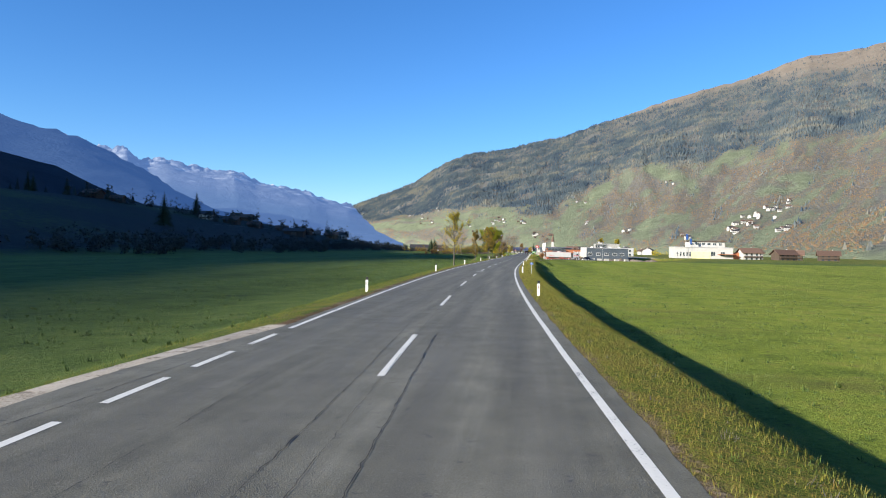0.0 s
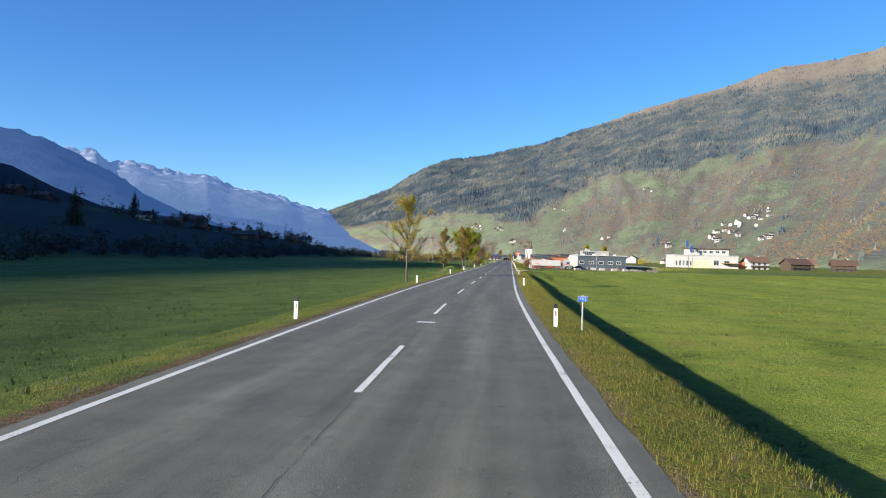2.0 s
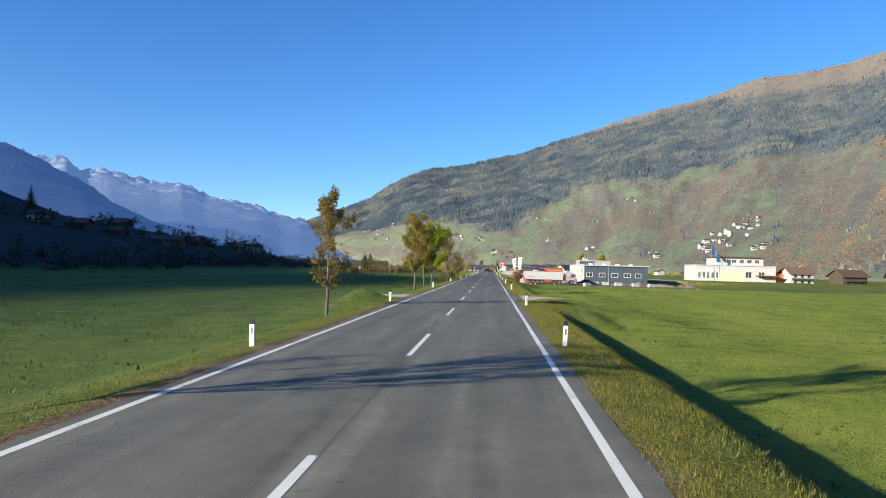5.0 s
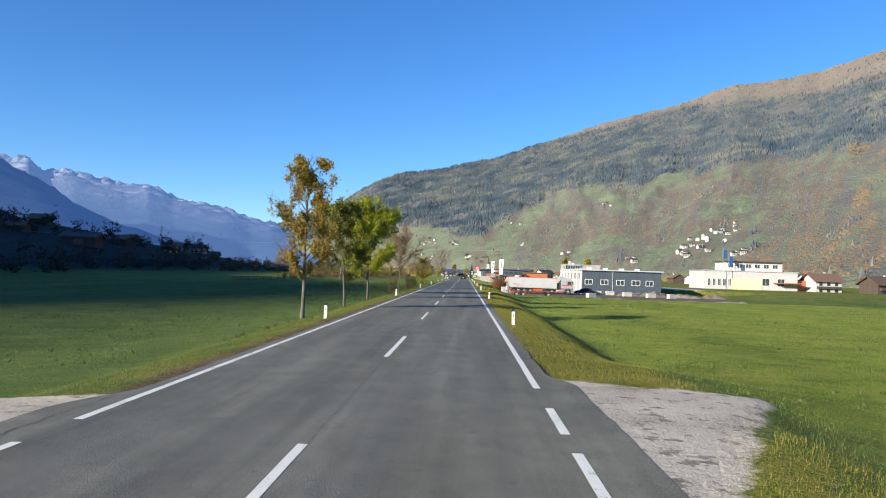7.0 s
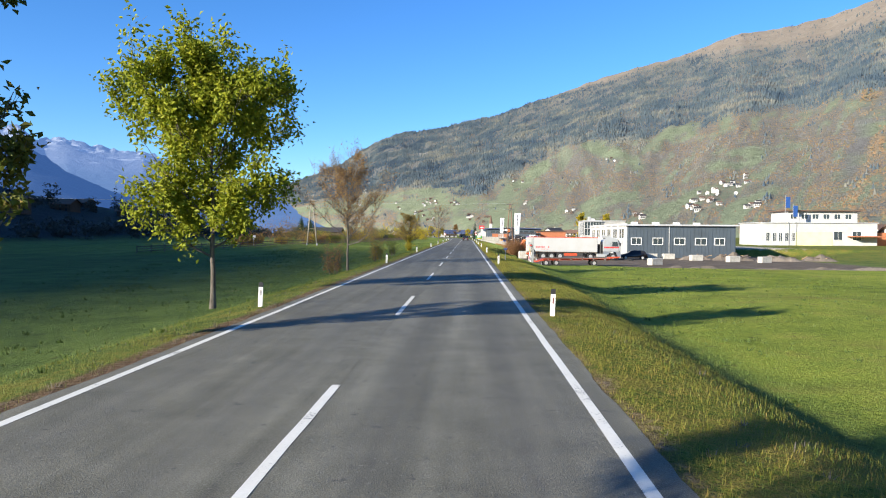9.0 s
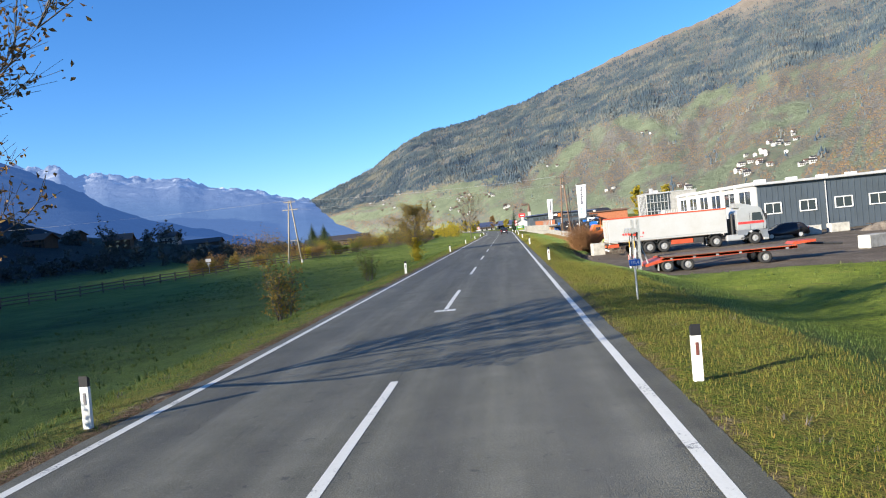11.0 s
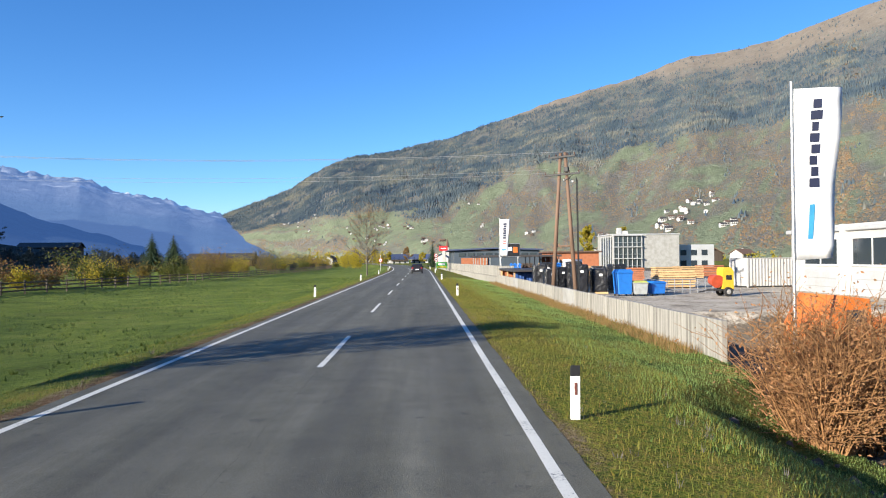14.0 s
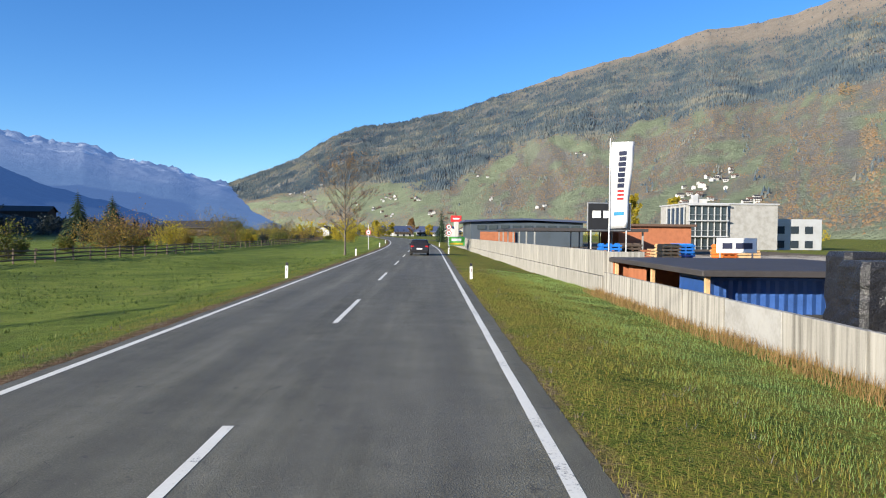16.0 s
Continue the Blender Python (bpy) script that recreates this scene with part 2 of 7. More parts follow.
M = {
    "ground": ground_material(), "asphalt": asphalt_material(), "line": line_material(),
    "crack": paint("bitumen_crack", (0.022, 0.021, 0.02), 0.7),
    "white_plastic": paint("white_post_plastic", (0.78, 0.78, 0.74), 0.5, dirt=0.3, scale=6),
    "black": paint("black_plastic", (0.018, 0.018, 0.02), 0.5),
    "reflector": paint("grey_reflector", (0.32, 0.30, 0.31), 0.25, 0.3),
    "amber": paint("red_reflector", (0.16, 0.06, 0.05), 0.3),
    "galv": paint("galvanised_steel", (0.48, 0.49, 0.5), 0.45, 0.75, 0.3, 8),
    "blue_sign": paint("blue_sign_face", (0.02, 0.10, 0.42), 0.4, dirt=0.1),
    "white": paint("white_paint", (0.62, 0.62, 0.61), 0.5, dirt=0.15, scale=0.8),
    "bark": paint("grey_brown_bark", (0.13, 0.112, 0.092), 0.9, dirt=0.75, scale=6, relief=0.02, stretch=(1, 1, 0.25)),
    "pole_wood": paint("weathered_pole_wood", (0.175, 0.11, 0.075), 0.85, dirt=0.5, scale=4, relief=0.006, stretch=(1, 1, 0.1)),
    "pale_pole": paint("bleached_pole_wood", (0.30, 0.265, 0.215), 0.85, dirt=0.4, scale=4, relief=0.006, stretch=(1, 1, 0.1)),
    "grey_wood": paint("grey_fence_wood", (0.14, 0.105, 0.08), 0.85, dirt=0.4, scale=5, relief=0.005, stretch=(1, 1, 0.2), rand=0.15),
    "concrete": paint("pale_concrete", (0.33, 0.315, 0.28), 0.85, dirt=0.7, scale=8.0, relief=0.004, stretch=(1, 1, 0.035), rand=0.08),
    "conc_dark": paint("grey_concrete", (0.33, 0.325, 0.31), 0.85, dirt=0.3, scale=1.2, relief=0.004),
    "block_concrete": paint("weathered_block_concrete", (0.45, 0.43, 0.38), 0.85, dirt=0.45, scale=2.0, relief=0.006),
    "gold_leaf": leafy("yellow_ash_leaves", [(0.16, 0.17, 0.02), (0.34, 0.30, 0.03), (0.50, 0.38, 0.03), (0.30, 0.21, 0.03)]),
    "brown_leaf": leafy("olive_brown_leaves", [(0.07, 0.085, 0.02), (0.16, 0.13, 0.03), (0.30, 0.20, 0.035), (0.17, 0.09, 0.03)]),
    "amber_leaf": leafy("amber_autumn_leaves", [(0.09, 0.11, 0.02), (0.22, 0.18, 0.03), (0.38, 0.25, 0.035), (0.26, 0.13, 0.03)]),
    "olive_leaf": leafy("dark_olive_leaves", [(0.05, 0.08, 0.015), (0.12, 0.14, 0.025), (0.19, 0.14, 0.03)]),
    "green_leaf": leafy("yellow_green_leaves", [(0.13, 0.17, 0.013), (0.24, 0.28, 0.018), (0.34, 0.34, 0.025), (0.19, 0.23, 0.018)]),
    "dry_leaf": leafy("dry_brown_leaves", [(0.12, 0.07, 0.03), (0.24, 0.13, 0.05), (0.34, 0.22, 0.06)], 0.25),
    "rust_leaf": leafy("rust_red_brush", [(0.24, 0.12, 0.055), (0.36, 0.18, 0.08), (0.42, 0.26, 0.13)], 0.3),
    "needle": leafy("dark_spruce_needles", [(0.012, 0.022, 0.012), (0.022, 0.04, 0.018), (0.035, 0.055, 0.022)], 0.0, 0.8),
    # darker, bluer copy of the spruce needles, with the hill's shade in its colour
    "shade_tint_needle": leafy("shade_tinted_spruce_needles", [(0.014, 0.024, 0.028), (0.022, 0.036, 0.038), (0.03, 0.044, 0.042)], 0.0, 0.9),
    # distance haze put into these tree colours, blue-grey and muted
    "far_conifer": far_wood("far_spruce_haze_tint", [(0.027, 0.045, 0.070), (0.044, 0.066, 0.090), (0.082, 0.102, 0.108), (0.150, 0.146, 0.122)], 0.1),
    "far_broadleaf": far_wood("far_autumn_wood_haze_tint", [(0.125, 0.142, 0.095), (0.170, 0.162, 0.118), (0.205, 0.172, 0.122), (0.310, 0.190, 0.092), (0.210, 0.195, 0.110)], 0.22),
    "grass_blade": leafy("green_grass_blades", [(0.07, 0.12, 0.018), (0.12, 0.185, 0.03), (0.16, 0.215, 0.045), (0.21, 0.20, 0.065)], 0.3),
    "tuft_blade": leafy("dark_grass_tufts", [(0.035, 0.06, 0.012), (0.06, 0.10, 0.018), (0.10, 0.14, 0.028), (0.17, 0.17, 0.045)], 0.2),
    "dry_blade": leafy("yellowed_grass_blades", [(0.10, 0.135, 0.016), (0.19, 0.20, 0.026), (0.25, 0.215, 0.038), (0.27, 0.15, 0.045)], 0.3),
    "dew_blade": leafy("dewy_grass_blades", [(0.10, 0.17, 0.04), (0.18, 0.28, 0.08), (0.25, 0.345, 0.105), (0.22, 0.24, 0.045)], 0.3),
    "verge_blade": leafy("yellow_green_verge_blades", [(0.075, 0.115, 0.016), (0.14, 0.18, 0.025), (0.20, 0.20, 0.036), (0.23, 0.145, 0.045)], 0.3),
    # hill shade put into the leaf colours, dark and bluish
    "shade_tint_leaf": leafy("shade_tinted_hedge_leaves", [(0.030, 0.042, 0.045), (0.040, 0.052, 0.048), (0.056, 0.062, 0.050)], 0.1),
    "straw_blade": leafy("tall_straw_grass", [(0.17, 0.12, 0.04), (0.28, 0.17, 0.065), (0.36, 0.24, 0.10)], 0.3),
    # slope colours greyed and blued to carry the distance haze
    "slope": slope_material("sunny_mountain_side_haze_tint", (0.112, 0.120, 0.118), (0.165, 0.190, 0.118), (0.19, 0.162, 0.132), (0.40, 0.385, 0.36)),
    # bluish morning shade put into the wooded slope's colours
    "slope_shade_tint": slope_material("wooded_mountain_painted_shade", (0.026, 0.038, 0.052), (0.07, 0.11, 0.05), (0.13, 0.12, 0.10), (0.3, 0.29, 0.28)),
    # both ranges carry blue haze in their base colour and emission
    "far_range": slope_material("far_range_painted_haze", (0.036, 0.056, 0.080), (0.10, 0.13, 0.16), (0.085, 0.10, 0.125), (0.30, 0.31, 0.32), ((0.125, 0.225, 0.48), 0.36)),
    "mid_range": slope_material("mid_range_painted_haze", (0.022, 0.034, 0.05), (0.05, 0.08, 0.10), (0.12, 0.13, 0.15), (0.3, 0.3, 0.32), ((0.062, 0.148, 0.40), 0.30)),
    "red_paint": paint("red_vehicle_paint", (0.48, 0.075, 0.03), 0.4, dirt=0.35, scale=2),
    "orange_paint": paint("orange_machine_paint", (0.62, 0.16, 0.03), 0.45, dirt=0.3, scale=2),
    "silver": paint("silver_grey_lacquer", (0.40, 0.41, 0.41), 0.35, 0.3, 0.15, 1.5),
    "tarp_white": paint("white_trailer_panel", (0.40, 0.405, 0.40), 0.4, dirt=0.08, scale=0.7),
    "cab_blue": paint("blue_grey_lacquer", (0.22, 0.24, 0.27), 0.35, 0.3, 0.15, 1.5),
    "tyre": paint("black_tyre_rubber", (0.025, 0.025, 0.025), 0.8, dirt=0.3),
    "rim": paint("dull_steel_rim", (0.5, 0.49, 0.47), 0.4, 0.5, 0.3, 6),
    "chassis": paint("dark_chassis_steel", (0.05, 0.05, 0.05), 0.6, 0.3),
    "steel_grey": paint("grey_painted_steel", (0.36, 0.37, 0.36), 0.5, 0.3, 0.35, 3),
    "hatch_red": paint("red_warning_stripe", (0.6, 0.05, 0.03), 0.4),
    "yellow": paint("yellow_paint", (0.68, 0.42, 0.03), 0.45),
    "clad_grey": paint("anthracite_metal_cladding", (0.085, 0.105, 0.125), 0.45, 0.3, 0.15, 0.5, relief=0.003),
    "clad_light": paint("pale_grey_cladding", (0.42, 0.43, 0.44), 0.5, 0.1, 0.15, 0.6),
    "plaster": paint("white_plaster", (0.45, 0.445, 0.43), 0.85, dirt=0.15, scale=0.5),
    "plaster_yellow": paint("pale_yellow_plaster", (0.72, 0.66, 0.36), 0.85, dirt=0.15, scale=0.5),
    "roof_dark": paint("dark_roof_sheet", (0.05, 0.045, 0.045), 0.6, dirt=0.3, scale=1),
    "roof_brown": paint("brown_roof_tiles", (0.14, 0.085, 0.06), 0.8, dirt=0.35, scale=2, relief=0.01, rand=0.25),
    "roof_blue": paint("blue_grey_roof_sheet", (0.07, 0.09, 0.16), 0.5, 0.2),
    "old_wood": paint("dark_barn_boards", (0.075, 0.055, 0.042), 0.9, dirt=0.4, scale=2, stretch=(1, 1, 0.1)),
    "new_wood": paint("pale_sawn_timber", (0.52, 0.34, 0.17), 0.75, dirt=0.3, scale=2, rand=0.15),
    "red_wood": paint("reddish_timber_boards", (0.36, 0.13, 0.06), 0.75, dirt=0.3, scale=2),
    "blue_steel": paint("blue_container_steel", (0.03, 0.09, 0.30), 0.5, 0.2, 0.3, 1.5),
    "blue_plastic": paint("bright_blue_plastic", (0.02, 0.16, 0.55), 0.45),
    "green_sheet": paint("lime_green_sheet", (0.30, 0.34, 0.08), 0.6),
    "black_wrap": paint("black_shiny_wrap", (0.018, 0.018, 0.02), 0.28, 0.0, 0.3, 3, 0.5, relief=0.05),
    "label_white": paint("white_paper_label", (0.8, 0.8, 0.78), 0.6, dirt=0.05),
    "flag_cloth": paint("white_flag_cloth", (0.78, 0.78, 0.78), 0.8, dirt=0.12, scale=1.5),
    "print_dark": paint("dark_blue_print", (0.03, 0.035, 0.07), 0.6),
    "print_red": paint("red_print", (0.5, 0.04, 0.04), 0.6),
    "print_blue": paint("light_blue_print", (0.05, 0.28, 0.5), 0.6),
    "sign_red": paint("red_sign_ring", (0.55, 0.03, 0.03), 0.4),
    "sign_green": paint("green_sign_board", (0.10, 0.42, 0.07), 0.5),
    "car_grey": paint("dark_grey_car_lacquer", (0.045, 0.042, 0.045), 0.22, 0.5, 0.1, 1, 0.6),
    "tail_light": paint("red_tail_light_plastic", (0.45, 0.02, 0.02), 0.2),
    "porcelain": paint("brown_porcelain_insulator", (0.09, 0.05, 0.035), 0.25),
    "wire": paint("dull_aluminium_wire", (0.34, 0.34, 0.34), 0.5, 0.3),
    "rust_twig": paint("rust_brown_twigs", (0.29, 0.15, 0.06), 0.85, dirt=0.4, scale=6),
    "rubble": paint("rubble_and_soil", (0.20, 0.165, 0.13), 0.95, dirt=0.5, scale=4, relief=0.02, rand=0.25),
    "clod": paint("dark_broken_soil", (0.115, 0.088, 0.066), 0.95, dirt=0.6, scale=5, relief=0.03, rand=0.25),
    "glass": None,
}
M["glass"], _nt, _b = begin("dark_window_glass", 0.06, 0.0, 0.8)
_b.inputs["Base Color"].default_value = (0.03, 0.04, 0.05, 1)
nt_grain = grain(_nt, 0.8, 2)
_nt.links.new(calc(_nt, "ADD", 0.03, calc(_nt, "MULTIPLY", nt_grain, 0.08)), _b.inputs["Roughness"])


# ---- mesh helpers ----
def mesh(name, verts, faces, material=None, smooth=False, attrs=None):
    me = bpy.data.meshes.new(name)
    me.from_pydata(verts, [], faces)
    if material:
        me.materials.append(M[material])
    if smooth:
        me.shade_smooth()
    for key, values in (attrs or {}).items():
        a = me.attributes.new(key, "FLOAT", "POINT")
        a.data.foreach_set("value", np.asarray(values, dtype=np.float32))
    me.update()
    return me


def thing(name, label, category, at=(0, 0, 0), turn=0.0, group="", kind=""):
    ob = new(name)
    ob.empty_display_size = 0.3
    ob.matrix_basis = pose(*at, 0, 0, turn)
    return tagged(ob, label, category, group, kind)


def part(name, bm, material, parent=None, label="", smooth=False):
    """Links a bmesh as one mesh object under a thing or a part."""
    me = bpy.data.meshes.new(name)
    bm.to_mesh(me)
    bm.free()
    me.materials.append(M[material])
    if smooth:
        me.shade_smooth()
    ob = new(name, me)
    if parent:
        ob.parent = parent
    if label:
        ob["label"] = label
    return ob


def box(size, at=(0, 0, 0), bevel=0.0, bm=None, m=None):
    """A bevelled block, its middle at `at`."""
    bm = bm or bmesh.new()
    tmp = bmesh.new()
    bmesh.ops.create_cube(tmp, size=1.0)
    bmesh.ops.scale(tmp, vec=size, verts=tmp.verts)
    if bevel:
        bmesh.ops.bevel(tmp, geom=tmp.edges[:], offset=bevel, segments=1, affect="EDGES")
    bmesh.ops.translate(tmp, vec=at, verts=tmp.verts)
    if m is not None:
        bmesh.ops.transform(tmp, matrix=m, verts=tmp.verts)
    return join(bm, tmp)


def join(bm, tmp):
    index = {v: bm.verts.new(v.co) for v in tmp.verts}
    for f in tmp.faces:
        bm.faces.new([index[v] for v in f.verts])
    tmp.free()
    return bm


def rod(a, b, r0, r1=None, sides=8, bm=None, caps=True):
    """A tapered round bar from a to b."""
    bm = bm or bmesh.new()
    a, b = Vector(a), Vector(b)
    q = (b - a).to_track_quat("Z", "Y").to_matrix()
    rings = []
    for p, r in ((a, r0), (b, r0 if r1 is None else r1)):
        rings.append([bm.verts.new(p + q @ Vector((r * math.cos(k * math.tau / sides), r * math.sin(k * math.tau / sides), 0))) for k in range(sides)])
    for k in range(sides):
        bm.faces.new((rings[0][k], rings[0][(k + 1) % sides], rings[1][(k + 1) % sides], rings[1][k]))
    if caps:
        bm.faces.new(rings[0][::-1])
        bm.faces.new(rings[1])
    return bm


def prism(outline, depth, bm=None, axis="y", at=0.0):
    """An outline of (u, v) pairs drawn out along an axis: u, v are x, z for y; y, z for x; x, y for z."""
    bm = bm or bmesh.new()
    put = {"y": lambda u, v, w: (u, w, v), "x": lambda u, v, w: (w, u, v), "z": lambda u, v, w: (u, v, w)}[axis]
    lo = [bm.verts.new(put(u, v, at - depth / 2)) for u, v in outline]
    hi = [bm.verts.new(put(u, v, at + depth / 2)) for u, v in outline]
    n = len(outline)
    bm.faces.new(lo)
    bm.faces.new(hi[::-1])
    for k in range(n):
        bm.faces.new((lo[k], hi[k], hi[(k + 1) % n], lo[(k + 1) % n]))
    bmesh.ops.recalc_face_normals(bm, faces=bm.faces[:])
    return bm


def smoothstep(a, b, x):
    t = min(1.0, max(0.0, (x - a) / (b - a)))
    return t * t * (3 - 2 * t)


def lerp_table(rows, x):
    if x <= rows[0][0]:
        return rows[0][1:]
    for (x0, *a), (x1, *b) in zip(rows, rows[1:]):
        if x <= x1:
            k = (x - x0) / (x1 - x0)
            return [u + (v - u) * k for u, v in zip(a, b)]
    return rows[-1][1:]


# ---- the lie of the land ----
def road_x(y):
    """The road's middle: a right bend runs out into a long straight, then a gentle left bend."""
    return 0.00038 * max(0.0, 102.0 - y) ** 2 if y < 400 else -0.00042 * max(0.0, y - 430.0) ** 2


LEFT_EDGE, RIGHT_EDGE, LEFT_LINE, RIGHT_LINE = -3.72, 3.85, -3.42, 3.47
YARD_LEVEL = -1.75


def lane_bank(y):
    """How far the bank on the right drops to the meadow, and over what width it does so."""
    drop = 1.25 - 0.35 * smoothstep(176, 186, y) * (1 - smoothstep(236, 262, y))
    width = 2.7 + 0.5 * smoothstep(180, 190, y) + 3.2 * smoothstep(225, 262, y)
    return drop, width


def bank_foot(y):
    """Where the bank above the yard meets its level ground."""
    return 9.3 - 0.25 * smoothstep(304, 311, y) + 1.35 * smoothstep(319, 326, y) + 0.05 * smoothstep(326, 332, y)


def gully(s, y):
    """1 along the broken earthy edge of the yard bank, 0 away from it."""
    if not 308.0 < y < 328.0:
        return 0.0
    mid = float(np.interp(y, (312.0, 318.5, 321.0, 323.0, 324.5, 326.5), (8.75, 8.75, 8.95, 9.15, 8.9, 8.1))) + 0.25 * noise.noise((y * 1.1, 3.0, 0.0))
    wide = 0.34 + 0.16 * smoothstep(316, 321, y) + 0.2 * noise.noise((y * 0.8, 9.0, 0.0))
    return smoothstep(308.5, 319.0, y) * (1 - smoothstep(326.2, 327.4, y)) * math.exp(-((s - mid) / wide) ** 2)


def yard_mask(s, y):
    m = smoothstep(291, 293.5, y + 0.3 * min(22.0, max(0.0, s - 12))) * (1 - smoothstep(345, 347, y)) * smoothstep(bank_foot(y) - 0.45, bank_foot(y) + 0.15, s)
    high = smoothstep(345, 346, y) * smoothstep(10.1, 10.5, s)
    return max(m, high) * (1 - smoothstep(51, 58, s)) * (1 - smoothstep(560, 600, y))


def drive_mask(s, y):
    """The gravel field entrances."""
    right = smoothstep(167.6, 169.0, y) * (1 - smoothstep(177.0, 178.2, y + 0.12 * (s - 4.4))) * (1 - smoothstep(-0.4, 0.5, s - 5.0 - 0.47 * (y - 169.8))) * smoothstep(3.0, 3.5, s)
    left = smoothstep(166.0, 167.6, y - 0.75 * max(0.0, -s - 5.0)) * (1 - smoothstep(173.2, 174.6, y)) * (1 - smoothstep(8.2, 9.6, -s)) * smoothstep(3.0, 3.5, -s)
    early = (1 - smoothstep(17.0, 20.5, y)) * (1 - smoothstep(5.0, 5.6, -s + 0.09 * (y - 9))) * smoothstep(3.0, 3.5, -s)
    return max(right, left, early)


def height(s, y):
    """Height of the land at s metres to the right of the road's middle."""
    bumps = 0.10 * noise.noise((s * 0.15, y * 0.15, 3.0)) + 0.05 * noise.noise((s * 0.6, y * 0.6, 7.0))
    if s < LEFT_EDGE:
        d = LEFT_EDGE - s
        z = -0.005 - 0.09 * smoothstep(0.25, 1.2, d) - 0.62 * smoothstep(0.9, 4.2, d) - 0.3 * smoothstep(3.5, 9, d)
        z += 0.55 * smoothstep(14, 34, d) * smoothstep(300, 360, y)
        x = s
        hill = 24 * smoothstep(105, 290, -x) * smoothstep(-250, 150, y) * (1 - smoothstep(470, 900, y))
        hill += 7 * smoothstep(85, 150, -x) * smoothstep(-250, 150, y) * (1 - smoothstep(520, 800, y))
        mound = 1.15 * math.exp(-((s + 7.1) / 1.5) ** 2 - ((y - 165.6) / 2.2) ** 2)
        z = z + hill + mound + bumps * smoothstep(0.5, 3, d)
        drive = drive_mask(s, y)
        return z * (1 - drive) + drive * (-0.004 - 0.02 * max(0.0, d - 0.7))
    if s > RIGHT_EDGE:
        d = s - RIGHT_EDGE
        drop, width = lane_bank(y)
        z = -0.005 - 0.10 * smoothstep(0.25, 1.3, d) - drop * smoothstep(1.3, 1.3 + width, d)
        ramp_ = smoothstep(162, 168, y) * (1 - smoothstep(180, 186, y)) * (1 - smoothstep(7, 16, d))
        z = z * (1 - ramp_) + ramp_ * (-0.06 - 0.9 * smoothstep(2.0, 9.0, d))
        heap = 0.95 * math.exp(-((s - 8.0) / 1.7) ** 2 - ((y - 162.5) / 3.2) ** 2)
        heap += 0.35 * math.exp(-((s - 7.6) / 1.5) ** 2 - ((y - 118.0) / 5.0) ** 2)
        z += heap
        shoulder = -0.005 - 0.41 * smoothstep(0.6, 5.6, d)
        k = smoothstep(292, 345, y)
        z = z * (1 - k) + k * shoulder
        near = smoothstep(326, 332, y)
        foot, brow = bank_foot(y), 4.5 + 1.8 * smoothstep(312, 326, y) + 3.85 * near
        even = min(1.0, max(0.0, (s - brow) / (foot - brow)))
        low = smoothstep(288, 293, y + 0.3 * min(22.0, max(0.0, s - 12))) * (1 - smoothstep(345, 346.5, y)) * (0.84 * even + 0.16 * smoothstep(foot - 0.3, foot, s))
        low *= 1 - smoothstep(66, 84, s)
        z = z * (1 - low) + low * YARD_LEVEL
        high = smoothstep(345, 346.5, y) * smoothstep(10.0, 10.6, s) * (1 - smoothstep(66, 84, s))
        z = z * (1 - high) + high * -0.35
        rough = 1 - max(low, high)
        z += bumps * smoothstep(0.6, 3, d) * (0.15 + 0.85 * rough)
        z -= 0.30 * gully(s, y)
        drive = drive_mask(s, y)
        return z * (1 - drive) + drive * (-0.004 - 0.03 * max(0.0, d - 0.5))
    return -0.07 + 0.063 * smoothstep(3.25, 3.6, abs(s))


def land(x, y):
    fall = 1 - smoothstep(60, 200, abs(x))
    return height(x - road_x(y) * fall, y)


def spaced(lo, hi, fine_lo, fine_hi, fine, grow=1.16):
    out = list(np.arange(fine_lo, fine_hi + 1e-6, fine))
    step, v = fine, fine_hi
    while v < hi:
        step *= grow
        v += step
        out.append(min(v, hi))
    step, v = fine, fine_lo
    while v > lo:
        step *= grow
        v -= step
        out.insert(0, max(v, lo))
    return out


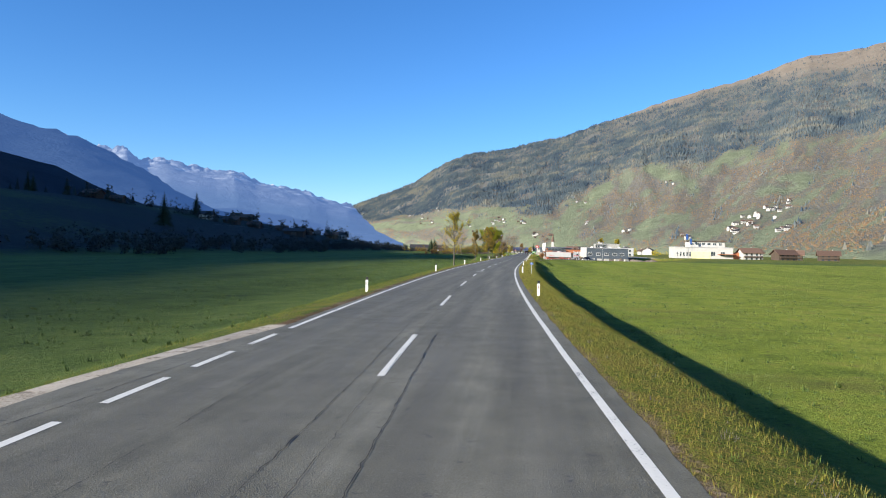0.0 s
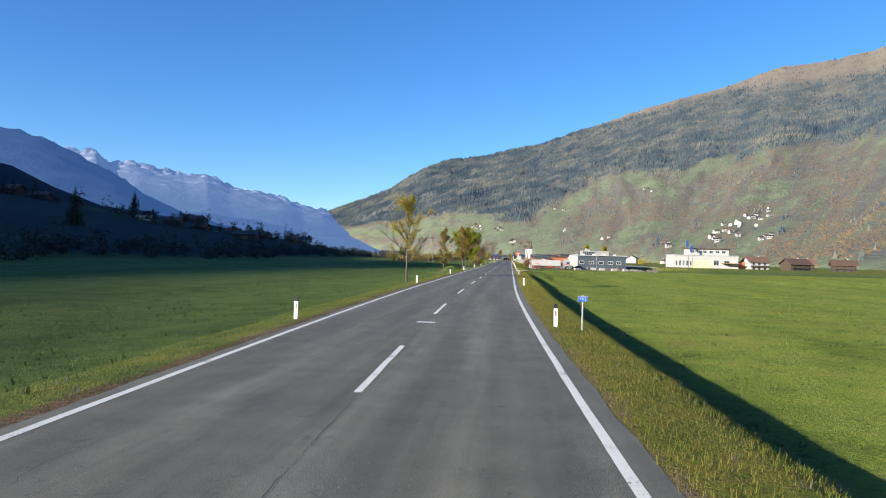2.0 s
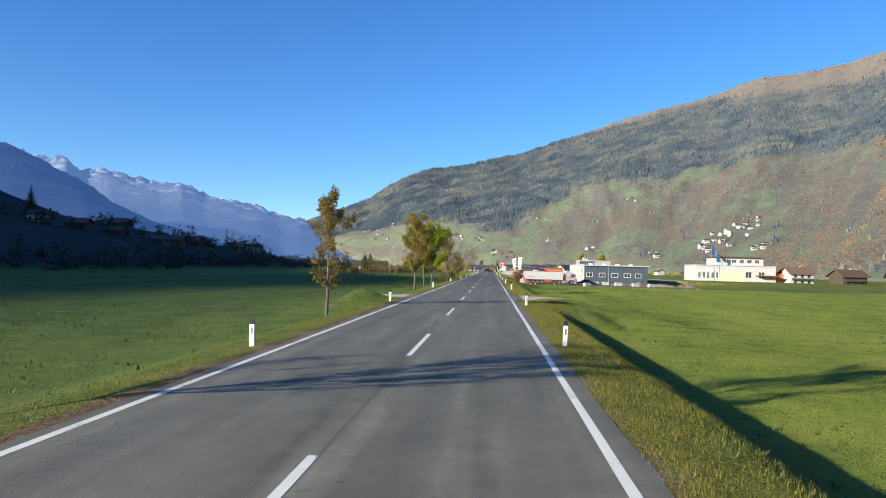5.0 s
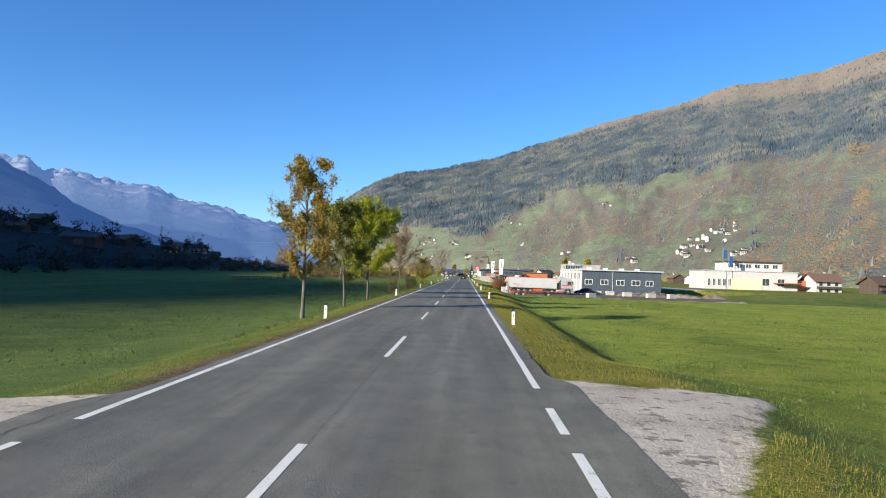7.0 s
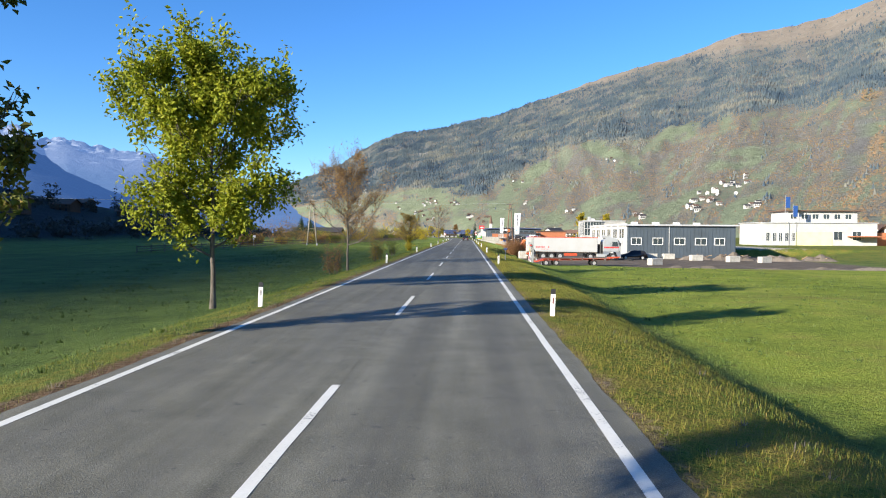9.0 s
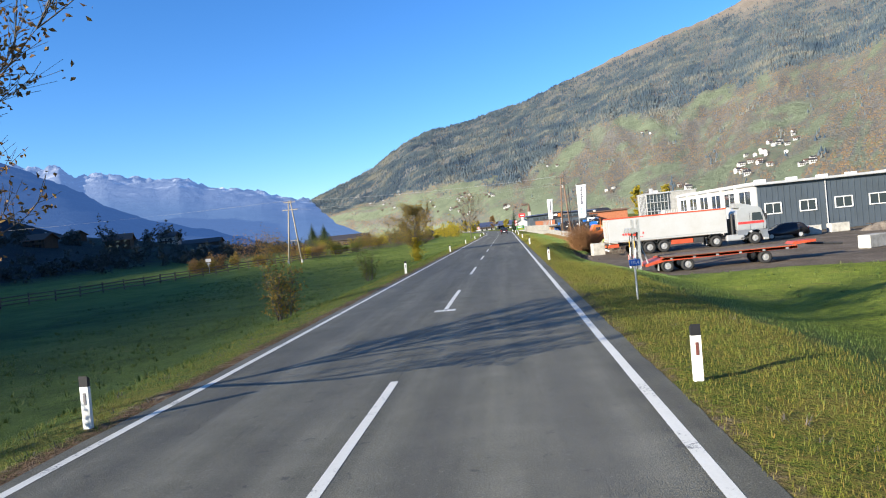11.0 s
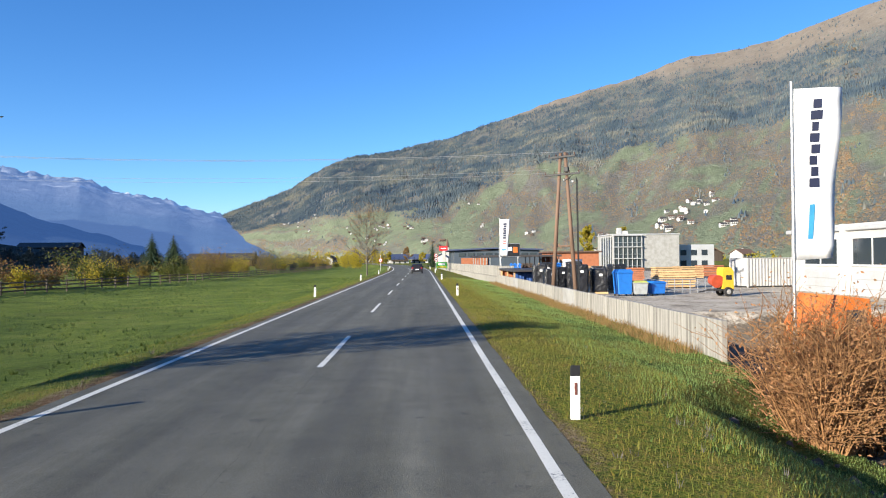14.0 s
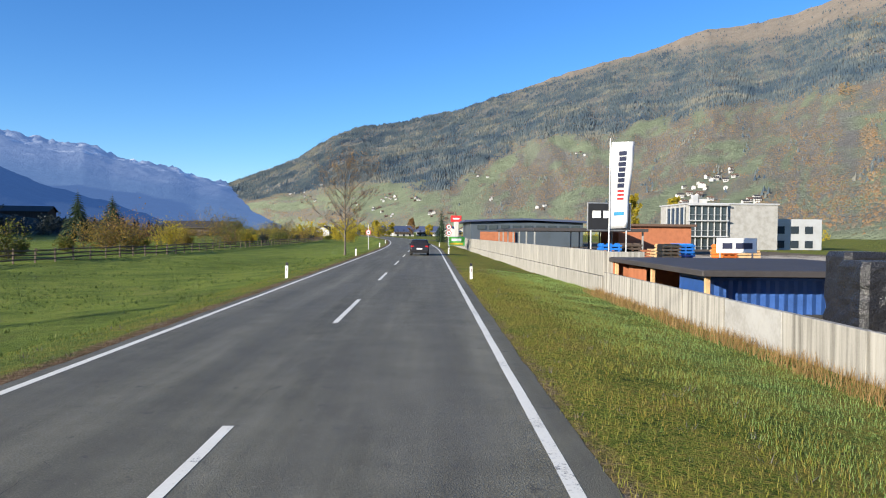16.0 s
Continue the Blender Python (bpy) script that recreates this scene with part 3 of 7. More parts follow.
def build_ground():
    ss = spaced(-4600, 4600, -11.0, 12.0, 0.25)
    ys = spaced(-4000, 4700, -8.0, 400.0, 0.8)
    verts, verge, gravel, yard, wood, lit_mossy, soil = [], [], [], [], [], [], []
    for y in ys:
        rx = road_x(y)
        for s in ss:
            x = s + rx * (1 - smoothstep(60, 200, abs(s)))
            verts.append((x, y, height(s, y)))
            right = smoothstep(3.0, 3.4, s) * (1 - smoothstep(5.2, 8.5, s) * (0.9 - 0.5 * smoothstep(290, 340, y)))
            left = 0.48 * smoothstep(3.0, 3.4, -s) * (1 - smoothstep(4.6, 6.2, -s))
            verge.append(max(right, left))
            gravel.append(max(drive_mask(s, y), 0.75 * smoothstep(345, 347, y) * smoothstep(10.2, 10.8, s) * (1 - smoothstep(62, 72, s)) * (1 - smoothstep(430, 460, y))))
            soil.append(max(0.62 * (1 - smoothstep(0.05, 0.38, s - RIGHT_EDGE)) * smoothstep(3.0, 3.4, s), 0.85 * (1 - smoothstep(0.15, 0.65, LEFT_EDGE - s)) * smoothstep(3.0, 3.4, -s)) + 0.8 * math.exp(-((s + 8.5) / 0.9) ** 2 - ((y - 164.4) / 1.6) ** 2) + 1.0 * gully(s, y))
            # right meadow painted brighter for the sun behind the viewer, left one mossy
            lit_mossy.append(max(smoothstep(7.0, 9.5, s) * (1 - smoothstep(285, 290, y)), 0.45 * smoothstep(4.5, 7.0, -s) * smoothstep(292, 330, y) * (1 - smoothstep(60, 90, -s))))
            yard.append(yard_mask(s, y))
            # scrub on the left hill, darkened and blued for its shade
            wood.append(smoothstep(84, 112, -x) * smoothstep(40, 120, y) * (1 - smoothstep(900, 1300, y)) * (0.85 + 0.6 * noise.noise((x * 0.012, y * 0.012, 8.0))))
    n = len(ss)
    faces = [(j * n + i, j * n + i + 1, (j + 1) * n + i + 1, (j + 1) * n + i) for j in range(len(ys) - 1) for i in range(n - 1)]
    ob = new("ground", mesh("ground", verts, faces, "ground", True, {"verge": verge, "gravel": gravel, "yard": yard, "wood": wood, "lit_mossy": lit_mossy, "soil": soil}))
    tagged(ob, "flat green valley meadow with yellowed road verge and gravel field entrances", "meadow", kind="structure")


def strip(name, y0, y1, s0, s1, z, material, step=1.0, parent=None, wobble=0.0):
    """A band of the road between two distances from its middle."""
    n = max(1, int(math.ceil((y1 - y0) / step)))
    verts, faces, uv = [], [], []
    for k in range(n + 1):
        y = y0 + (y1 - y0) * k / n
        for s in (s0, s1):
            w = wobble * noise.noise((y * 0.7, s, 0.0))
            verts.append((s + w + road_x(y), y, z))
            uv.append((s, y))
        if k:
            faces.append((2 * k - 2, 2 * k - 1, 2 * k + 1, 2 * k))
    me = mesh(name, verts, faces, material)
    layer = me.uv_layers.new(name="UVMap")
    for loop in me.loops:
        layer.data[loop.index].uv = uv[loop.vertex_index]
    ob = new(name, me)
    if parent:
        ob.parent = parent
    return ob


def build_road():
    ss = [LEFT_EDGE, -3.0, -1.75, -0.6, 0.6, 1.75, 3.0, RIGHT_EDGE]
    ys = list(np.arange(-40, 470, 0.4)) + list(np.arange(470, 760, 6.0))
    verts, uv, faces = [], [], []
    for y in ys:
        for s in ss:
            w = 0.06 * noise.noise((y * 0.5, s, 2.0)) + 0.035 * noise.noise((y * 2.3, s, 4.0)) if s in (LEFT_EDGE, RIGHT_EDGE) else 0.0
            if s == RIGHT_EDGE:
                w += 0.5 * smoothstep(167.0, 169.5, y) * (1 - smoothstep(176.5, 178.5, y))
            if s == LEFT_EDGE:
                w -= 0.85 * (1 - smoothstep(9.0, 20.0, y)) + 0.6 * smoothstep(164.5, 168.0, y) * (1 - smoothstep(172.5, 175.0, y))
            verts.append((s + w + road_x(y), y, 0.0))
            uv.append((s, y))
    n = len(ss)
    for j in range(len(ys) - 1):
        faces += [(j * n + i, j * n + i + 1, (j + 1) * n + i + 1, (j + 1) * n + i) for i in range(n - 1)]
        base = len(verts)
        for i, out in ((0, -0.12), (n - 1, 0.12)):
            a, b = verts[j * n + i], verts[(j + 1) * n + i]
            verts += [(a[0] + out, a[1], -0.13), (b[0] + out, b[1], -0.13)]
            uv += [(ss[i], a[1]), (ss[i], b[1])]
        faces += [(base, j * n, (j + 1) * n, base + 1), (j * n + n - 1, base + 2, base + 3, (j + 1) * n + n - 1)]
    me = mesh("road", verts, faces, "asphalt")
    layer = me.uv_layers.new(name="UVMap")
    for loop in me.loops:
        layer.data[loop.index].uv = uv[loop.vertex_index]
    road = new("road", me)
    tagged(road, "worn grey asphalt country road with sealed cracks", "road", kind="structure")

    lines = thing("road_marking", "worn white edge lines and broken centre line on asphalt", "road marking", kind="structure")
    w = 0.07
    for s, gaps in ((LEFT_LINE, ((-40, 18.2), (164.7, 172.0))), (RIGHT_LINE, ((168.2, 176.2),))):
        y = -40.0
        for a, b in gaps + ((470, 470),):
            if a > y:
                strip("edge_line", y, a, s - w, s + w, 0.004, "line", 1.5, lines, 0.012)
            k = a + 1.0
            while k + 2.0 <= b:
                strip("edge_dash", max(k, -30), k + 1.95, s - w, s + w, 0.004, "line", 1.0, lines)
                k += 3.0
            y = b
    strip("edge_line", 470, 740, LEFT_LINE - w, LEFT_LINE + w, 0.004, "line", 6, lines)
    strip("edge_line", 470, 740, RIGHT_LINE - w, RIGHT_LINE + w, 0.004, "line", 6, lines)
    # centre dashes, 6 m long
    starts = [-18.5, -3.3, 11.9, 27.2, 42.3, 57.8, 73.25, 88.4, 104.2, 119.0, 134.3, 149.6, 165.2, 180.5, 195.5, 211.0, 225.7, 240.4, 254.9,
              270.2, 284.5, 299.3, 313.8, 329.2, 344.2, 358.8, 373.6, 388.4, 403.2, 418.0, 433.0, 448.0, 463.0, 478.0]
    for y in starts:
        strip("centre_dash", y, y + 5.9, -0.064, 0.064, 0.004, "line", 1.0, lines, 0.01)
    for y in (69.85, 269.85):
        strip("cross_mark", y - 0.19, y + 0.19, -0.30, 0.30, 0.006, "line", 0.5, lines)

    cracks = thing("crack_seams", "dark jagged bitumen seams and cracks in the asphalt", "road crack", kind="structure")

    def crack(y0, y1, s0, s1, width, jag, seed):
        rnd = random.Random(seed)
        n = max(4, int(abs(y1 - y0) / 0.14) + int(abs(s1 - s0) / 0.12))
        verts, faces = [], []
        for k in range(n + 1):
            f = k / n
            y = y0 + (y1 - y0) * f + rnd.uniform(-0.03, 0.03)
            s = s0 + (s1 - s0) * f + jag * noise.noise((f * n * 0.09, seed * 1.7, 0)) + rnd.uniform(-0.28, 0.28) * jag + rnd.uniform(-0.014, 0.014) + 0.35 * jag * noise.noise((f * n * 0.33, seed * 2.7, 5))
            hw = width * rnd.uniform(0.1, 1.0) * (0.55 + 0.9 * abs(noise.noise((f * n * 0.05, seed, 9)))) * (1 if 0 < k < n else 0.1)
            along = abs(y1 - y0) > abs(s1 - s0)
            dx, dy = (hw, 0) if along else (0, hw)
            verts += [(s - dx + road_x(y), y - dy, 0.0075), (s + dx + road_x(y), y + dy, 0.0075)]
            if k:
                faces.append((2 * k - 2, 2 * k - 1, 2 * k + 1, 2 * k))
        ob = new("crack", mesh("crack", verts, faces, "crack"))
        ob.parent = cracks

    def seam(points, width, jag, seed):
        for k, ((s0, y0), (s1, y1)) in enumerate(zip(points, points[1:])):
            crack(y0, y1, s0, s1, width, jag, seed + 0.37 * k)

    seam(((-0.47, -2), (-0.43, 6), (-0.37, 12), (-0.45, 21)), 0.013, 0.03, 1)
    seam(((0.48, -1), (0.54, 9.6), (0.51, 18)), 0.017, 0.03, 2)
    seam(((-1.95, 1), (-1.92, 7.5), (-1.98, 12)), 0.009, 0.03, 3)
    seam(((-4.0, -2), (-3.94, 7.6), (-3.66, 13)), 0.013, 0.03, 4)
    seam(((-2.68, 31.6), (-2.63, 32.8)), 0.012, 0.06, 5)
    seam(((-2.39, 32.9), (-2.17, 33.4), (-2.6, 35.0), (-2.75, 38.2)), 0.013, 0.10, 6)
    seam(((-1.12, 33.9), (-0.8, 35.0)), 0.010, 0.08, 7)
    seam(((-0.74, 33.5), (-0.41, 34.2)), 0.010, 0.06, 8)
    seam(((-0.97, 32.2), (-1.14, 33.0)), 0.010, 0.06, 9)
    seam(((-1.83, 29.4), (-1.88, 31.0)), 0.012, 0.06, 10)
    seam(((-2.84, 99.6), (-2.6, 101.2), (-2.66, 102.8), (-2.69, 104.2), (-2.6, 106.0), (-2.64, 109)), 0.024, 0.10, 11)
    seam(((-2.16, 100.5), (-2.33, 101.3)), 0.014, 0.06, 12)
    seam(((-0.52, 189.3), (-0.35, 190.6), (-0.12, 192.0), (-0.02, 194.0)), 0.017, 0.16, 13)
    seam(((-0.62, 192.3), (-0.2, 192.1)), 0.009, 0.08, 14)
    seam(((-4.4, 165.5), (-3.9, 170.0), (-3.8, 174.0)), 0.018, 0.10, 15)
    seam(((-3.1, 165.0), (-2.7, 168.2)), 0.012, 0.10, 16)
    seam(((1.9, 164.0), (2.0, 168.5)), 0.010, 0.08, 17)
    for k, y in enumerate(starts):
        if -5 < y < 460:
            crack(y + (5.7 if y > 50 else 0.4), y + 15.2, 0.04, 0.03, 0.009 if y < 165 else 0.007 if y < 260 else 0.005, 0.015, 20 + k)
    rnd = random.Random(5)
    for k in range(60):
        y = rnd.uniform(5, 420)
        s = rnd.choice((-2.9, -2.2, -1.2, -3.2, 1.2, 2.6)) + rnd.uniform(-0.3, 0.3)
        length = rnd.uniform(1.0, 5.5)
        if rnd.random() < 0.35:
            crack(y, y + rnd.uniform(-0.5, 0.5), s - length * 0.3, s + length * 0.3, 0.007, 0.1, 100 + k)
        else:
            crack(y, y + length, s, s + rnd.uniform(-0.5, 0.5), rnd.uniform(0.004, 0.010), 0.2, 100 + k)


build_ground()
build_road()


# ---- mountains ----
VIEW = (2.2, 357.0)
# bearing, slope of the skyline, distance of crest, distance of foot
SUNNY = [(-17.0, 0.050, 4450, 3700), (-16.1, 0.0583, 4450, 3600), (-13.8, 0.0747, 4450, 3200), (-10.8, 0.0956, 4450, 2800), (-7.3, 0.1326, 4450, 2300),
         (-5.5, 0.1437, 4450, 2100), (-2.8, 0.1487, 4450, 1900), (0, 0.1606, 4450, 1700), (2.4, 0.1689, 4450, 1550), (4.9, 0.1848, 4500, 1450),
         (7.6, 0.1986, 4500, 1350), (10.7, 0.2171, 4550, 1200), (14.2, 0.2318, 4600, 1050), (17.2, 0.2425, 4650, 950), (19.2, 0.2545, 4650, 900),
         (21.2, 0.2650, 4650, 850), (23.6, 0.2650, 4650, 800), (27, 0.2730, 4600, 720), (33, 0.30, 4300, 600), (45, 0.34, 3700, 450), (70, 0.38, 3000, 380),
         (100, 0.38, 3000, 400), (130, 0.30, 3200, 500)]


def sunny_point(az, v):
    e, dr, df = lerp_table(SUNNY, az)
    e *= 1.022
    d = df + (dr - df) * v
    z = d * e * max(v, 0.0) ** 0.68 - 3.0
    rough = v * (1 - v) * 4
    z += rough * (36 * noise.fractal((az * 0.16, v * 2.6, 1.0), 1.0, 2.1, 5) + 18 * noise.ridged_multi_fractal((az * 0.16, v * 1.3, 5.0), 1.0, 2.0, 4, 1.0, 2.0) - 18) * (0.45 + 0.55 * smoothstep(0.1, 0.6, v))
    z += smoothstep(0.9, 1.0, v) * 10 * noise.noise((az * 1.3, 2.0, 0))
    return (VIEW[0] + d * math.sin(radians(az)), VIEW[1] + d * math.cos(radians(az)), z)


# bearing, lower edge of the spruce belt, tree line
BELT = [(-17, 0.45, 1.2), (-8, 0.40, 1.2), (-5.6, 0.37, 1.2), (-3, 0.29, 1.2), (0.8, 0.25, 1.2), (3, 0.33, 1.1), (5.2, 0.42, 0.99), (7.6, 0.48, 0.965), (11, 0.46, 0.965),
        (14.5, 0.42, 0.965), (15.6, 0.50, 0.95), (18, 0.50, 0.93), (20, 0.49, 0.90), (25, 0.50, 0.86), (35, 0.5, 0.85)]
# open meadows: bearing, height up the slope, half width, half height, rise
MEADOWS = [(11.8, 0.39, 2.9, 0.045, -0.030), (17.6, 0.455, 2.6, 0.04, 0.008), (12.4, 0.125, 3.2, 0.030, 0.009), (18.2, 0.08, 2.8, 0.035, 0.016), (4.9, 0.30, 2.2, 0.06, 0.045),
           (22.5, 0.25, 2.5, 0.04, 0.01), (7.4, 0.05, 3.5, 0.03, 0.004), (23.5, 0.06, 3.0, 0.05, 0.02), (-3.8, 0.20, 4.5, 0.13, 0.0), (0.6, 0.10, 3.8, 0.09, 0.0), (-10.5, 0.26, 5.0, 0.10, 0.0)]


def wood_cover(az, v):
    """1 in closed forest, 0 on open meadow; how broadleaved the trees are; how far above the tree line."""
    n = noise.fractal((az * 0.22, v * 7.0, 9.0), 0.8, 2.2, 5)
    m = noise.fractal((az * 0.5, v * 15.0, 19.0), 0.75, 2.2, 5)
    belt, line = lerp_table(BELT, az)
    open_ = 0.0
    for a0, v0, ra, rv, rise in MEADOWS:
        d = ((az - a0) / ra) ** 2 + ((v - v0 - rise * (az - a0)) / rv) ** 2
        if d < 4:
            open_ = max(open_, 1 - smoothstep(0.5, 1.5, d + 0.8 * n + 0.5 * m))
    open_ *= 1 - 0.85 * smoothstep(0.12, 0.4, m)
    below = 1 - smoothstep(belt - 0.035, belt + 0.035, v + 0.05 * n + 0.05 * m)
    glade = smoothstep(0.10, 0.30, noise.fractal((az * 0.42 + 7, v * 17.0 - az * 0.32, 3.0), 0.8, 2.2, 4)) * smoothstep(belt + 0.03, belt + 0.12, v)
    top = smoothstep(line - 0.03, line + 0.03, v + 0.04 * n)
    cover = (1 - max(open_ * below, 0.8 * glade)) * (1 - 0.93 * top) * smoothstep(0.0, 0.04, v)
    dense = smoothstep(-0.22, 0.16, noise.fractal((az * 0.55, v * 13.0 - az * 0.28, 44.0), 0.85, 2.2, 5))
    streak = smoothstep(-0.12, 0.22, noise.fractal((az * 1.5, v * 34.0 - az * 0.75, 71.0), 0.7, 2.2, 4))
    cover *= 1 - (1 - below) * min(0.9, 0.30 * (1 - dense) + 0.50 * (1 - streak))
    patch = noise.fractal((az * 0.8 + 5, v * 15.0 - az * 0.3, 12.0), 0.75, 2.2, 4)
    cover *= 1 - below * (0.2 * smoothstep(-0.1, 0.3, n) + 0.72 * smoothstep(0.10, 0.26, patch))
    stand = smoothstep(0.30, 0.5, noise.fractal((az * 0.6 + 3, v * 11.0, 30.0), 0.8, 2.2, 4))
    broad = below * (1 - 0.12 * stand) + (1 - below) * min(0.8, 0.05 + 0.35 * smoothstep(0.0, 0.35, m) + 0.40 * smoothstep(line - 0.20, line - 0.02, v))
    return cover, broad, top, below


def build_sunny_mountain():
    azs = list(np.arange(-17.0, 30.0, 0.22)) + list(np.arange(30.0, 131.0, 1.5))
    vs = [(k / 95) ** 1.15 for k in range(96)]
    verts, meadow, alp, rock = [], [], [], []
    for az in azs:
        for v in vs:
            verts.append(sunny_point(az, v))
            cover, broad, top, below = wood_cover(az, v)
            meadow.append((1 - cover) * below)
            alp.append(min(1.0, max(top, 0.35 * broad * cover, 0.3 * (1 - below) * (1 - cover))))
            scar = math.exp(-((az + 3.6) / 0.5) ** 2 - ((v - 0.72) / 0.06) ** 2)
            rock.append(min(1.0, 1.1 * scar * (0.5 + noise.noise((az * 4, v * 30, 0)))))
    n = len(vs)
    faces = [(i * n + j, i * n + j + 1, (i + 1) * n + j + 1, (i + 1) * n + j) for i in range(len(azs) - 1) for j in range(n - 1)]
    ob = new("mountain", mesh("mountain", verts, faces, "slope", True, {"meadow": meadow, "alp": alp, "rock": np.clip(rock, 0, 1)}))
    tagged(ob, "sunlit haze-tinted autumn mountainside with forest, meadows and brown alpine top", "mountain", kind="structure")


def scatter_woods():
    rnd = random.Random(11)
    cone_v, cone_f, blob_v, blob_f = [], [], [], []
    made = 0
    while made < 110000:
        az = rnd.uniform(-16.8, 38)
        v = rnd.random() ** 0.9
        cover, broad, top, below = wood_cover(az, v)
        if rnd.random() > cover * (1 - 0.45 * below) + 0.01:
            continue
        made += 1
        x, y, z = sunny_point(az, v)
        if rnd.random() > broad * 1.02:
            h, r = rnd.uniform(8, 15) * (1 - 0.3 * below), rnd.uniform(2.7, 4.2)
            b, a0 = len(cone_v), rnd.uniform(0, 6)
            cone_v += [(x + r * math.cos(a0 + k * math.tau / 4), y + r * math.sin(a0 + k * math.tau / 4), z - 2) for k in range(4)] + [(x, y, z + h)]
            cone_f += [(b + k, b + (k + 1) % 4, b + 4) for k in range(4)]
        else:
            h, r = rnd.uniform(0.9, 2.6), rnd.uniform(2.6, 5.0)
            b, a0 = len(blob_v), rnd.uniform(0, 6)
            blob_v += [(x + r * math.cos(a0 + k * math.tau / 4) * rnd.uniform(0.7, 1.2), y + r * math.sin(a0 + k * math.tau / 4), z - 2.2) for k in range(4)] + [(x + rnd.uniform(-1, 1), y, z + h)]
            blob_f += [(b + k, b + (k + 1) % 4, b + 4) for k in range(4)]
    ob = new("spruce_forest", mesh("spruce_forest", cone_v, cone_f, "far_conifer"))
    tagged(ob, "dark spruce forest covering the sunlit mountainside, tinted blue-grey as haze", "forest", kind="stuff")
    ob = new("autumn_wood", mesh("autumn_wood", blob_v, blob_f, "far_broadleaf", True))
    tagged(ob, "haze-muted brown and orange broadleaf wood on the lower slope", "forest", kind="stuff")


def ridge(name, crest, foot, material, label, rough, steps, seed, snow=None, kind="structure", jag=0.0):
    """A range: crest rows of (x, y, z), foot at a share of the way back to the viewer."""
    pts = []
    for (a, b) in zip(crest, crest[1:]):
        n = max(2, int((Vector(b) - Vector(a)).length / steps))
        pts += [Vector(a).lerp(Vector(b), k / n) for k in range(n)]
    pts.append(Vector(crest[-1]))
    rows = 60
    verts, rock, alp = [], [], []
    for i, p in enumerate(pts):
        base = Vector((p.x * foot + VIEW[0] * (1 - foot), p.y * foot + VIEW[1] * (1 - foot), -4))
        for j in range(rows + 1):
            v = j / rows
            q = base.lerp(Vector((p.x, p.y, base.z)), v)
            z = base.z + (p.z - base.z) * v ** 0.9
            wild = noise.ridged_multi_fractal((q.x * 0.0016, q.y * 0.0016, seed), 0.9, 2.1, 6, 1.0, 2.0) - 0.9
            z += rough * wild * (0.25 + 0.75 * math.sin(math.pi * min(1, v * 0.97))) * (0.12 if v > 0.98 else 1) * v
            z += (0.2 + v ** 4) * rough * 0.42 * (noise.ridged_multi_fractal((q.x * 0.008, q.y * 0.008, seed), 0.75, 2.2, 6, 1.0, 2.0) - 0.9) * v
            z += smoothstep(0.8, 1.0, v) * jag * (abs(noise.noise((q.x * 0.011, q.y * 0.011, seed + 4))) + 0.7 * abs(noise.noise((q.x * 0.031, q.y * 0.031, seed + 9))) - 0.45)
            verts.append((q.x, q.y, z))
            r = smoothstep(0.80, 1.05, v + 0.3 * noise.fractal((q.x * 0.006, q.y * 0.006, z * 0.02), 0.8, 2.0, 4)) if snow else 0.0
            alp.append(smoothstep(0.4, 0.7, v) if snow else 0.0)
            rock.append(r * smoothstep(-0.25, 0.25, noise.fractal((q.x * 0.012, q.y * 0.012, z * 0.03), 0.8, 2.0, 4)))
    n = rows + 1
    faces = [(i * n + j, (i + 1) * n + j, (i + 1) * n + j + 1, i * n + j + 1) for i in range(len(pts) - 1) for j in range(n - 1)]
    ob = new(name, mesh(name, verts, faces, material, True, {"meadow": [0.0] * len(verts), "alp": alp, "rock": rock}))
    tagged(ob, label, "mountain", kind=kind)


build_sunny_mountain()
scatter_woods()
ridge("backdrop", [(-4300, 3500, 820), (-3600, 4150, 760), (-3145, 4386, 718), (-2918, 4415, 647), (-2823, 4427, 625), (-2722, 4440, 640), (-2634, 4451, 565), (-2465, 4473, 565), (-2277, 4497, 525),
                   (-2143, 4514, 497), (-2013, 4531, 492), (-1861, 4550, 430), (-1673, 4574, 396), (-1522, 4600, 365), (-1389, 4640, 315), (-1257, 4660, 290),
                   (-1144, 4680, 245), (-900, 4700, 160)], 0.62, "far_range", "far mountain range with snow-dusted peaks, blue haze added as emission", 24, 16, 3.0, snow=True, jag=40)
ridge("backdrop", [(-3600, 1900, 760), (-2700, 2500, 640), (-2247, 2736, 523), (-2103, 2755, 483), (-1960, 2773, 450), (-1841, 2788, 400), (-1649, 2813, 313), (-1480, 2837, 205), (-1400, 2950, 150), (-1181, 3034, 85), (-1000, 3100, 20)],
      0.6, "mid_range", "dark wooded mountain spur, its blue shade and haze put into the material", 30, 40, 8.0, jag=20)
# unseen crest below y = 450, heights set to cast the meadow's shade
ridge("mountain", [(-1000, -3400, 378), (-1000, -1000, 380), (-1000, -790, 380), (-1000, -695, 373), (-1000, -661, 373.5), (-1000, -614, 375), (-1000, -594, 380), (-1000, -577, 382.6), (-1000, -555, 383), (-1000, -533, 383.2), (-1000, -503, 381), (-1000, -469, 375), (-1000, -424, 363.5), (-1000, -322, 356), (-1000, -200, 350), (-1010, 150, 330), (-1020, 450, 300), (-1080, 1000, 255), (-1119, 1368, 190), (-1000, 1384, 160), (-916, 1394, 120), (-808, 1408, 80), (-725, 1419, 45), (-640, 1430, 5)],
      0.45, "slope_shade_tint", "steep wooded mountainside in deep morning shade, bluish shade also in its colour", 3, 40, 14.0)


